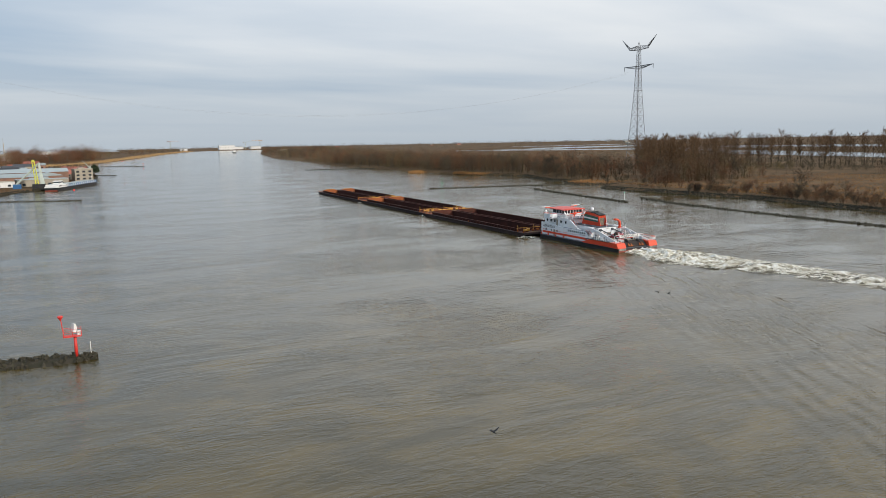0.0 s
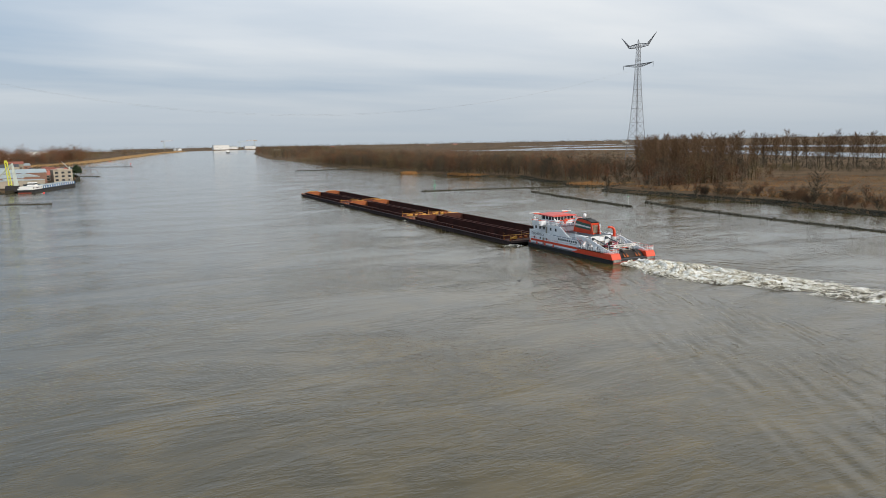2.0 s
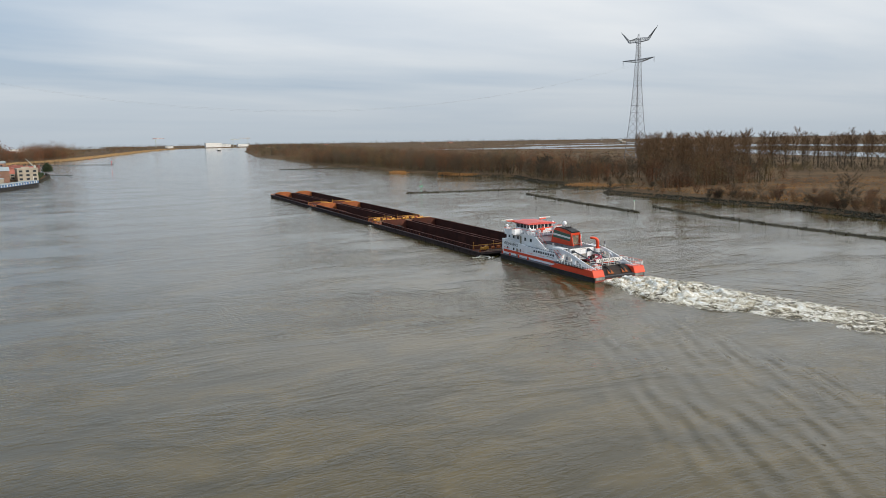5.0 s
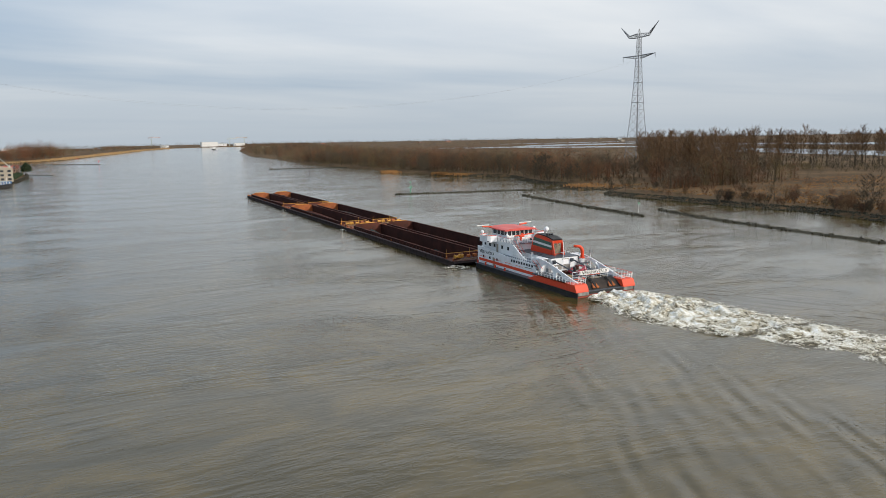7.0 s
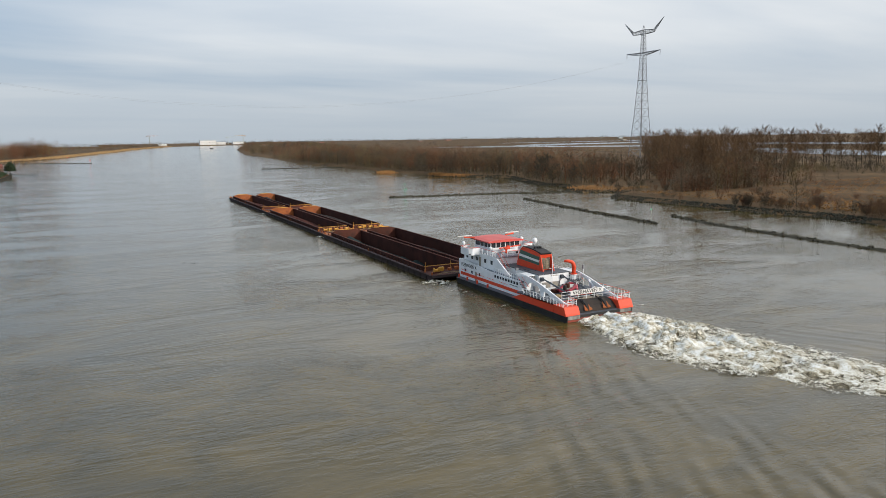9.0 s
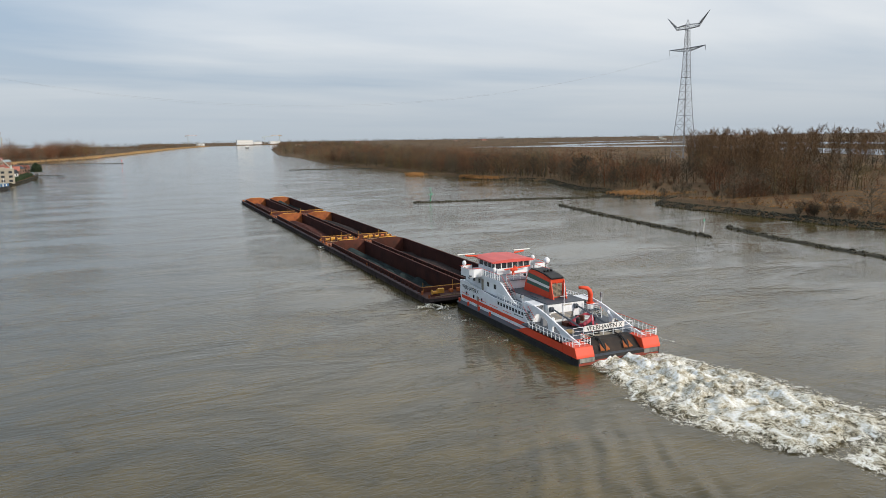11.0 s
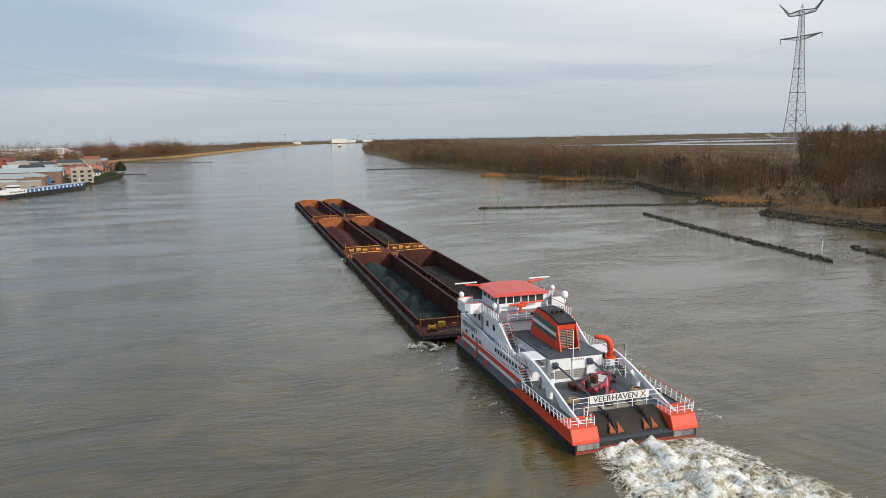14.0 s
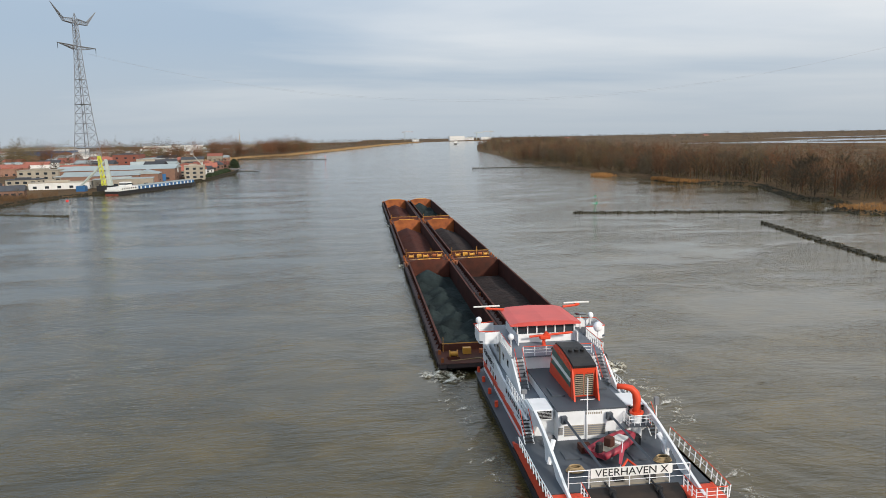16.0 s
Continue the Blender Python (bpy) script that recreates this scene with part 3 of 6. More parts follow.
def green_beacon():
    b = thing("river_beacon", "green steel beacon with two crosses of vanes on the dam's tip", "beacon", at=pose(66.3, 260.0, 0.4))
    part("column", tubed([(0, 0, 0), (0, 0, 3.0)], 0.14, 8), BEACONGREEN, b)
    part("platform", boxed(-0.9, 0.9, -0.5, 0.5, 2.9, 3.05), BEACONGREEN, b)
    for x in (-0.85, 0.85):
        part("rail_post", tubed([(x, 0, 3.0), (x, 0, 4.0)], 0.05, 5), BEACONGREEN, b)
    part("mast", tubed([(0, 0, 3.0), (0, 0, 6.2)], 0.05, 6), BEACONGREEN, b)
    bm = bmesh.new()
    bmesh.ops.create_cone(bm, cap_ends=True, segments=12, radius1=0.4, radius2=0.03, depth=0.7, matrix=Matrix.Translation((0, 0, 5.9)))
    part("topmark", bm, BEACONGREEN, b, "green cone topmark")
    part("light_box", boxed(0.3, 0.75, -0.2, 0.2, 3.05, 3.6), BEACONGREEN, b)
    p = thing("marker_pole", "thin white pole with a green cone topmark", "pole", at=pose(96.2, 122.0, 0.3))
    part("shaft", tubed([(0, 0, 0), (0, 0, 3.8)], 0.05, 6), WHITEWALL, p)
    bm = bmesh.new()
    bmesh.ops.create_cone(bm, cap_ends=True, segments=12, radius1=0.36, radius2=0.03, depth=0.6, matrix=Matrix.Translation((0, 0, 3.7)))
    part("topmark", bm, BEACONGREEN, p, "green cone topmark")
    for x, y, s in ((-141.2, 315.7, 1.0), (-92, 1010, 1.3)):
        p = thing("marker_pole", "thin grey pole with a red can topmark in the shallows", "pole", at=pose(x, y, -0.5))
        part("shaft", tubed([(0, 0, 0), (0, 0, 6.0 * s)], 0.09 * s, 6), STEEL, p)
        part("topmark", boxed(-0.45 * s, 0.45 * s, -0.45 * s, 0.45 * s, 5.7 * s, 6.6 * s, bevel=0.1), BEACONRED, p, "red can topmark")


red_beacon()
green_beacon()


# ---------------------------------------------------------------- pylons and cables
def pylon(x, y, turn):
    """A tall lattice mast with two tilted top arms and a level arm below; its arms along local x."""
    p = thing("lattice_pylon", "very tall grey lattice steel power pylon", "pylon", group="river crossing pylons", at=pose(x, y, 1.5, 0, 0, turn))
    levels = [0, 9, 18, 27, 36, 45, 54, 62, 70, 77, 84, 90, 96, 102, 107.5, 113.5, 118, 122.5, 127, 131.5, 136]
    half = lambda z: np.interp(z, [0, 45, 84, 107, 136], [9.3, 5.6, 3.3, 2.4, 1.5])
    corner = lambda z, k: Vector(((-1, 1, 1, -1)[k] * half(z), (-1, -1, 1, 1)[k] * half(z), z))
    for k in range(4):
        part("leg", tubed([corner(z, k) for z in levels], 0.36, 5, 0.22), STEEL, p)
    for k in range(4):
        bm = bmesh.new()
        for a, b in zip(levels, levels[1:]):
            tube(bm, [corner(a, k), corner(b, (k + 1) % 4)], 0.15, 4)
            tube(bm, [corner(a, (k + 1) % 4), corner(b, k)], 0.15, 4)
            tube(bm, [corner(b, k), corner(b, (k + 1) % 4)], 0.15, 4)
        part("bracing", bm, STEEL, p)
    for z in (62, 84):
        part("platform", boxed(-half(z) - .5, half(z) + .5, -half(z) - .5, half(z) + .5, z - .2, z + .25), STEEL, p)

    def arm(z0, reach, tip, depth):
        for s in (-1, 1):
            bm = bmesh.new()
            h = half(z0)
            a = [Vector((s * h, -h, z0)), Vector((s * h, h, z0)), Vector((s * h, -h, z0 - depth)), Vector((s * h, h, z0 - depth))]
            e = Vector((s * reach, 0, z0 + tip))
            for q in a:
                tube(bm, [q, e], 0.30, 4)
            for i in range(1, 6):
                f = i / 6
                c = [q.lerp(e, f) for q in a]
                g = [q.lerp(e, f - 1 / 6) for q in a]
                for u, v in ((0, 1), (2, 3), (0, 2), (1, 3)):
                    tube(bm, [c[u], c[v]], 0.17, 4)
                    tube(bm, [g[u], c[v]], 0.17, 4)
            part("cross_arm", bm, STEEL, p)
    arm(113.5, 26.0, 0.6, 3.2)
    for s in (-1, 1):
        bm = bmesh.new()
        h = half(134)
        root = [Vector((s * h, v * h, z)) for z in (137.5, 133.0) for v in (-1, 1)]
        knee = [Vector((s * 15.5, v * .8, z)) for z in (136.2, 133.6) for v in (-1, 1)]
        tip = Vector((s * 30.0, 0, 147.5))
        for a, b in zip(root, knee):
            tube(bm, [a, b, tip], 0.28, 4)
        for i in range(1, 10):
            f, g = i / 5, (i - 1) / 5
            here, back = ([a.lerp(b, min(1, k)).lerp(tip, max(0, k - 1)) for a, b in zip(root, knee)] for k in (f, g))
            for u, v in ((0, 1), (2, 3), (0, 2), (1, 3)):
                tube(bm, [here[u], here[v]], 0.17, 4)
                tube(bm, [back[u], here[v]], 0.17, 4)
        part("cross_arm", bm, STEEL, p)
    bm = bmesh.new()
    for k in range(4):
        tube(bm, [corner(136, k), Vector((0, 0, 142.5))], 0.2, 4)
    part("peak", bm, STEEL, p)
    for s in (-1, 1):
        part("insulator", tubed([(s * 25.5, 0, 114), (s * 25.5, 0, 109)], 0.25, 5), GLASS, p)
    return p


PYL_A, PYL_B = Vector((482, 562, 0)), Vector((-269, 703, 0))
LINE = (PYL_A - PYL_B).normalized()
pylon(PYL_A.x, PYL_A.y, 91)
pylon(PYL_B.x, PYL_B.y, 73)
side = Vector((-LINE.y, LINE.x, 0))
for k, (o, z, sag) in enumerate(((16.5, 110.5, 52), (-16.5, 110.5, 52))):
    n = 48
    pts = [PYL_B.lerp(PYL_A, i / n) + side * o + Vector((0, 0, z - sag * (1 - (2 * i / n - 1) ** 2))) for i in range(n + 1)]
    c = part("power_cable", tubed(pts, 0.035, 4), WIRE)
    tagged(c, "thin grey power cable sagging high over the river", "cable", group="power cables")


# ---------------------------------------------------------------- barges
BL, BW = 76.0, 10.8


def barge(cx, y0, bow, label, winches):
    """An open push barge; its origin amid its after end, on the water. Raked ends, side decks, coaming round an open hold."""
    b = thing("push_barge", label, "barge", group="barges of the convoy", at=pose(cx, y0, 0))
    h = BW / 2
    hold0, hold1, inner = 6.2, BL - 6.5, h - 0.95
    deck, cm = 1.15, 2.05
    aft = [(0.3, deck), (0.0, 0.75), (1.2, 0.15), (4.5, -1.0)]
    if bow:
        fore = [(BL - 5.0, -1.0), (BL - 1.5, 0.2), (BL, 0.9), (BL - 0.2, deck)]
    else:
        fore = [(BL - 3.0, -1.0), (BL - 0.6, 0.3), (BL, 0.9), (BL - 0.2, deck)]
    for s in (-1, 1):
        bm = bmesh.new()
        prism(bm, aft + fore, 'x', s * h, s * (inner + 0.06))
        part("side_tank", bm, HULLB, b, "dark rusty barge side")
        rib = mesh_of(boxed(*sorted((0, s * 0.08)), -0.06, 0.06, 0.05, 0.95), "side_rib", HULLB)
        for i in range(24):
            o = new("side_rib", rib)
            o.parent, o.location = b, (s * h, 3 + i * (BL - 6) / 23, 0)
        part("rubbing_bar", boxed(*sorted((s * h, s * (h + 0.14))), 0.6, BL - 0.6, 0.95, 1.15), HULLB, b)
        part("side_deck", boxed(*sorted((s * (inner + 0.25), s * (h - 0.02))), hold0, hold1, deck, deck + 0.03), SIDEDECK, b, "worn purple-brown side deck")
        part("coaming", boxed(*sorted((s * inner, s * (inner + 0.14))), hold0, hold1, deck - 3.2, cm), HOLD, b, "brown-red hold wall")
        part("coaming_rail", boxed(*sorted((s * (inner - 0.06), s * (inner + 0.24))), hold0, hold1, cm, cm + 0.14), RUST, b)
        bm = bmesh.new()
        prism(bm, [(s * 0.14, deck), (s * 0.6, deck), (s * 0.14, cm - 0.1)], 'y', -0.04, 0.04)
        knee = mesh_of(bm, "coaming_bracket", RUST)
        for i in range(30):
            o = new("coaming_bracket", knee)
            o.parent, o.location = b, (s * inner, hold0 + 1 + i * (hold1 - hold0 - 2) / 29, 0)
    bm = bmesh.new()
    prism(bm, [(0.3, deck - .01), (0.0, 0.75), (1.2, 0.15), (4.5, -1.0), (hold0 - .08, -1.0), (hold0 - .08, deck - .01)], 'x', -inner, inner)
    part("stern_block", bm, HULLB, b)
    bm = bmesh.new()
    prism(bm, [(hold1 + .08, deck - .01), (hold1 + .08, -1.0)] + [(y, z - (.01 if z == deck else 0)) for y, z in fore], 'x', -inner, inner)
    part("bow_block", bm, HULLB, b)
    part("stern_deck", boxed(-h + .1, h - .1, 0.35, hold0 - .21, deck, deck + 0.05), RUST, b, "rust-brown deck plate")
    part("bow_deck", boxed(-h + .1, h - .1, hold1 + .26, BL - 0.3, deck, deck + 0.05), RUSTO, b, "orange-rust deck plate")
    part("floor", boxed(-inner, inner, hold0, hold1, -2.15, -2.05), HOLD, b)
    bm = bmesh.new()
    prism(bm, [(-inner, -2.1), (inner, -2.1), (inner, cm + 0.1), (inner * 0.55, cm + 0.62), (-inner * 0.55, cm + 0.62), (-inner, cm + 0.1)], 'y', hold1, hold1 + 0.25)
    part("front_bulkhead", bm, RUSTO if winches != 2 else RUST, b, "rust-coloured bulkhead with a raised crest")
    part("crest_rail", tubed([(-inner * 0.55, hold1 + .12, cm + .64), (inner * 0.55, hold1 + .12, cm + .64)], 0.14, 5), YELLOW, b, "yellow crest rail")
    part("rear_bulkhead", boxed(-inner, inner, hold0 - 0.2, hold0, -2.1, cm), RUST, b)
    part("yellow_rail", tubed([(-inner, hold0 - .1, cm + .10), (inner, hold0 - .1, cm + .10)], 0.07, 5), YELLOW, b, "yellow edge rail")
    for end, n in ((2.6, winches),):
        for i in range(n):
            x = (-0.62 + 1.24 * i / max(1, n - 1)) * h
            w = part("winch_drum", tubed([(x - 0.45, end, deck + 0.65), (x + 0.45, end, deck + 0.65)], 0.30, 10), YELLOW, b, "yellow rope winch")
            for q in (-0.5, 0.5):
                part("flange", tubed([(x + q - .05, end, deck + 0.65), (x + q + .05, end, deck + 0.65)], 0.52, 12), YELLOW, w)
            part("winch_foot", boxed(x - 0.8, x + 0.8, end - 0.45, end + 0.45, deck + .05, deck + 0.35), RUST, b)
    for x in (-h + 0.45, h - 0.45):
        for y in (1.2, 4.6, BL / 2, BL - 1.8, BL - 5):
            part("bollard", tubed([(x, y, deck), (x, y, deck + .6)], 0.2, 8), RUSTO, b)
    if winches:
        for x, w, z in ((-0.25 * h, 1.1, .9), (0.12 * h, .7, .6), (0.42 * h, .9, .75)):
            part("deck_box", boxed(x - w / 2, x + w / 2, 4.0, 4.7, deck + .05, deck + z, bevel=.05), RUSTO if w < 1 else YELLOW, b)
        part("deck_rope", tubed([(-h * .7, 1.4, deck + .1), (-h * .1, 2.0, deck + .12), (h * .6, 1.3, deck + .1)], .06, 5), TAN, b)
    for x in (-inner + .1, 0.3 * h):
        part("rail_post", tubed([(x, hold0 - .5, deck), (x, hold0 - .5, deck + 2.0)], 0.045, 5), YELLOW, b)
    return b


def cargo_heap(cx, y0, mat, label, shape, seed):
    """A heap of bulk cargo on the hold's floor: ridge line over the length, cones where the grab let go."""
    h = BW / 2 - 0.95
    x0, x1, ya, yb = -h + 0.02, h - 0.02, 6.25, BL - 6.55
    nx, ny = 22, 110
    rnd = random.Random(seed)
    cones = []
    if shape == "cones":
        for i in range(26):
            cones.append((rnd.choice((-2.4, 0.2, 2.4)) + rnd.uniform(-.6, .6), ya + 3 + (yb - ya - 9) * i / 25 + rnd.uniform(-.6, .6), rnd.uniform(0.9, 1.7)))
        cones.append((-1.0, yb - 6.0, 3.1))
    vs, fs = [], []
    for j in range(ny + 1):
        y = ya + (yb - ya) * j / ny
        for i in range(nx + 1):
            x = x0 + (x1 - x0) * i / nx
            f = min(y - ya, yb - y)
            if shape == "cones":
                z = -1.45 + max([0] + [c[2] - 0.62 * math.hypot(x - c[0], y - c[1]) for c in cones])
            elif shape == "ridge":
                z = -1.9 + 2.9 * min(1, f / 7) * (1 - 0.62 * abs(x + 0.6) / h) + 0.35 * math.sin(y * 0.13 + seed)
            else:
                z = -1.9 + 1.5 * min(1, f / 6) * (1 - 0.45 * abs(x - 1.0) / h) + 0.3 * math.sin(y * 0.2 + seed)
            z += 0.10 * fbm(x * 0.9, y * 0.9, seed) + 0.14 * fbm(x * 0.25, y * 0.25, seed)
            vs.append((x, y, max(-2.04, z)))
    w = nx + 1
    for j in range(ny):
        for i in range(nx):
            a = j * w + i
            fs.append((a, a + 1, a + w + 1, a + w))
    rim = [i for i in range(w)] + [j * w + nx for j in range(1, ny + 1)] + [ny * w + i for i in range(nx - 1, -1, -1)] + [j * w for j in range(ny - 1, 0, -1)]
    b = len(vs)
    for r in rim:
        vs.append((vs[r][0], vs[r][1], -2.05))
    n = len(rim)
    for k in range(n):
        fs.append((rim[k], b + k, b + (k + 1) % n, rim[(k + 1) % n]))
    fs.append(tuple(range(b, b + n))[::-1])
    ob = new("bulk_cargo", from_arrays("cargo_heap", vs, fs, mat))
    ob.matrix_basis = pose(cx, y0, 0)
    return tagged(ob, label, "bulk cargo", group="cargo in the barges")


MOVING = []          # things that go with the convoy, with their places in its space
for row in range(3):
    for s in (-1, 1):
        cx, y0 = s * 5.5, 40.6 + row * 76.4
        MOVING.append(barge(cx, y0, row == 2, "open rust-brown steel push barge with bulk cargo", 3 if row == 1 else 2 if row == 0 else 0))
for cx, row, mat, label, shape in ((-5.5, 0, COKE, "blue-grey coke with a lumpy coned surface", "cones"), (5.5, 0, COAL, "dark brown-black cargo low in its hold", "low"),
                                   (-5.5, 1, ORE, "long ridge of red-brown iron ore", "ridge"), (5.5, 1, COAL, "long ridge of dark coal", "ridge"),
                                   (-5.5, 2, ORE, "red-brown iron ore heap", "ridge"), (5.5, 2, COKE, "dark blue-grey coke with a lumpy surface", "cones")):
    MOVING.append(cargo_heap(cx, 40.6 + row * 76.4, mat, label, shape, 11 + row * 3 + (cx > 0)))


# ---------------------------------------------------------------- push boat
def lettering(name, text, size, m, mat, parent, stretch=1.0):
    cu = bpy.data.curves.new(name, 'FONT')
    cu.body, cu.size, cu.extrude, cu.align_x, cu.align_y = text, size, 0.012, 'CENTER', 'CENTER'
    tmp = bpy.data.objects.new(name, cu)
    scene.collection.objects.link(tmp)
    me = bpy.data.meshes.new_from_object(tmp.evaluated_get(bpy.context.evaluated_depsgraph_get()))
    bpy.data.objects.remove(tmp)
    me.materials.clear()
    me.materials.append(mat)
    me.transform(m @ Matrix.Diagonal((stretch, 1, 1, 1)))
    ob = new(name, me)
    ob.parent = parent
    return ob


def rail(parent, pts, height=1.0, step=1.4, lean=(0, 0), top=None, mids=1, r=0.035, post_r=0.05):
    """A deck railing along points: every post, and each bar, a piece of its own."""
    pts = [Vector(p) for p in pts]
    tilt = Vector((lean[0], lean[1], height))
    for a, b in zip(pts, pts[1:]):
        n = max(1, round((b - a).length / step))
        for i in range(n + (b is pts[-1])):
            p = a.lerp(b, i / n)
            part("rail_post", tubed([p, p + tilt], post_r, 5), WHITE, parent)
    part("top_rail", tubed([p + tilt for p in pts], r * 1.15, 5), top or WHITE, parent)
    for k in range(mids):
        part("mid_rail", tubed([p + tilt * (k + 1) / (mids + 1) for p in pts], r * 0.8, 5), WHITE, parent)


def stairs(parent, a, b, width, n, mat=None):
    """Steps from a up to b, across x, with two strings."""
    a, b = Vector(a), Vector(b)
    for i in range(n):
        p = a.lerp(b, (i + 0.5) / n)
        part("step", boxed(p.x - width / 2, p.x + width / 2, p.y - 0.13, p.y + 0.13, p.z - 0.03, p.z + 0.03), mat or DECK, parent)
    for s in (-1, 1):
        o = Vector((s * width / 2, 0, 0))
        part("string", tubed([a + o, b + o], 0.06, 4), WHITE, parent)
        part("stair_rail", tubed([a + o + Vector((0, 0, .9)), b + o + Vector((0, 0, .9))], 0.035, 5), RED, parent)


def push_boat():
    s = thing("push_boat", "white and red river push boat with red wheelhouse roof and funnel", "push boat")
    HB = 6.75

    def slab(name, pts, z0, z1, mat, label="", axis='z'):
        bm = bmesh.new()
        prism(bm, pts, axis, z0, z1)
        return part(name, bm, mat, s, label)

    plan = [(-6.5, 0.0), (6.5, 0.0), (HB, 0.8), (HB, 35.5), (6.6, 38.2), (5.2, 39.9), (-5.2, 39.9), (-6.6, 38.2), (-HB, 35.5), (-HB, 0.8)]
    hull = slab("hull", plan, -1.2, 1.0, BLACK, "black lower hull with worn waterline")
    part("waterline_band", boxed(-6.4, 6.4, -0.05, 0.06, 0.05, 0.36), BOOTRED, hull, "scuffed red waterline band")
    part("rubbing_strake", boxed(-HB - 0.12, -HB, 1.5, 36, 0.70, 1.0), BLACK, hull)
    part("rubbing_strake", boxed(HB, HB + 0.12, 1.5, 36, 0.70, 1.0), BLACK, hull)
    slab("main_deck", [(x * 0.985, y * 0.997 + 0.03) for x, y in plan], 1.0, 1.06, DECK)
    for k in (-1, 1):
        # red after bulwark, swept down to the low side deck
        bm = bmesh.new()
        prism(bm, [(4.4, 1.06), (17.4, 1.06), (16.2, 1.35), (14.6, 1.95), (13.2, 2.28), (12.0, 2.38), (4.4, 2.38)], 'x', k * HB, k * (HB - 0.25))
        part("bulwark", bm, RED, s, "bright red after bulwark")
        bm = bmesh.new()
        vs = prism(bm, [(0.0, 1.0), (0.12, 1.35), (0.75, 2.36), (4.38, 2.38), (4.38, 1.0)], 'x', k * 3.95, k * HB)
        for v in vs:
            if abs(v.co.x) > 6.9 and v.co.y < 0.5:
                v.co.x -= k * 0.5
                v.co.y += 0.25
        bmesh.ops.bevel(bm, geom=bm.edges[:], offset=0.05, segments=1, affect='EDGES')
        part("stern_quarter", bm, RED, s, "bright red stern quarter with scraped paint")
        part("scraped_plate", boxed(*sorted((k * 4.0, k * 6.3)), -0.02, 0.1, 0.42, 1.0), SCRAPED, s, "bare scraped steel")
        part("side_walk", boxed(*sorted((k * 5.72, k * 6.95)), 16, 38, 1.06, 1.12), DECK, s)
    slab("after_deck", [(-6.75, 4.55), (6.75, 4.55), (6.75, 15.4), (-6.75, 15.4)], 2.2, 2.38, DECK, "grey-blue after deck")
    bm = bmesh.new()
    prism(bm, [(0.05, 0.5), (0.55, 0.75), (1.3, 1.30), (2.3, 1.95), (3.4, 2.35), (4.7, 2.50), (4.7, 0.5)], 'x', -3.95, 3.95)
    part("stern_ramp", bm, RAMP, s, "black curved stern ramp", smooth=False)
    part("ramp_lip", boxed(-3.95, 3.95, -0.04, 0.3, 0.40, 0.56), BOOTRED, s)
    for x in (-1.75, 1.95):
        a = part("anchor", tubed([(x, 3.3, 2.62), (x, 2.3, 2.25), (x, 1.1, 1.45)], 0.13, 6), BLACK, s, "rusty stern anchor on the ramp")
        part("hawse_pipe", tubed([(x, 3.6, 2.60), (x, 3.2, 2.62)], 0.28, 10), BLACK, a)
        part("chain", tubed([(x, 5.6, 2.55), (x - .1, 4.6, 2.66), (x, 3.5, 2.66)], 0.09, 5), BLACK, a)
        bm = bmesh.new()
        for k in (-1, 1):
            prism(bm, [(x + k * 0.1, 0.95), (x + k * 0.75, 1.0), (x + k * 0.55, 1.5), (x + k * 0.42, 2.0), (x + k * 0.30, 1.5)], 'z', 1.35, 1.5)
        for v in bm.verts:
            v.co.z += (v.co.y - 1.0) * 0.72
        part("flukes", bm, RUSTO, a, "rusty anchor flukes")

    # sign on the after rail
    sign = part("name_board", boxed(-3.15, 3.45, 4.72, 4.78, 3.32, 4.10), WHITEWALL, s, "white name board with black letters")
    lettering("name", "VEERHAVEN X", 0.86, pose(0.15, 4.70, 3.70, 90, 0, 0), BLACK, sign, 1.06)
    rail(s, [(-4.9, 4.79, 2.5), (4.9, 4.79, 2.5)], 1.5, 1.6, mids=2)
    for k in (-1, 1):
        # swept wing plates with arched openings
        bm = bmesh.new()
        prism(bm, [(17.2, 5.25), (15, 5.2), (13, 4.95), (11, 4.55), (9, 4.05), (7, 3.5), (5, 2.95), (2.0, 2.42), (2.0, 2.38), (7.0, 2.38), (7.6, 2.9), (8.6, 3.35), (9.3, 3.3), (9.5, 2.38),
                   (10.3, 2.38), (10.6, 3.5), (11.6, 4.15), (12.8, 4.3), (14.0, 3.9), (14.8, 3.0), (15.0, 2.38), (17.2, 2.38)], 'x', k * 5.05, k * 5.28)
        part("wing_plate", bm, WHITE, s, "white swept wing plate with arched openings")
        part("arch_frame", tubed([(k * 5.16, 9.55, 2.38), (k * 5.0, 9.7, 3.4), (k * 4.6, 10.2, 4.2)], 0.22, 6), WHITE, s)
        rail(s, [(k * 6.75, 1.3, 2.38), (k * 6.85, 6, 2.38), (k * 6.85, 13, 2.38)], 1.0, 0.95, (k * 0.12, 0), RED if k > 0 else WHITE, 1)
        rail(s, [(k * 6.6, 1.2, 2.38), (k * 4.1, 1.1, 2.38), (k * 4.1, 3.9, 2.45)], 0.95, 1.0, (0, 0), RED, 2)
        # lower house: wall, red band, dark strip for the rail openings, bulwark above
        wall = slab("house_wall", [(15.2, 1.06), (38.3, 1.06), (38.9, 2.2), (38.9, 4.75), (36.5, 4.75), (31, 4.35), (27, 4.0), (22, 3.95), (15.6, 3.9)], k * 5.45, k * 5.72, WHITE, "white side wall of the house", 'x')
        part("red_band", boxed(*sorted((k * 5.72, k * 5.75)), 15.6, 38.2, 1.62, 2.22), RED, wall, "red stripe along the wall")
        part("red_band", boxed(*sorted((k * 5.72, k * 5.76)), 15.6, 24.0, 1.06, 1.14), RED, wall)
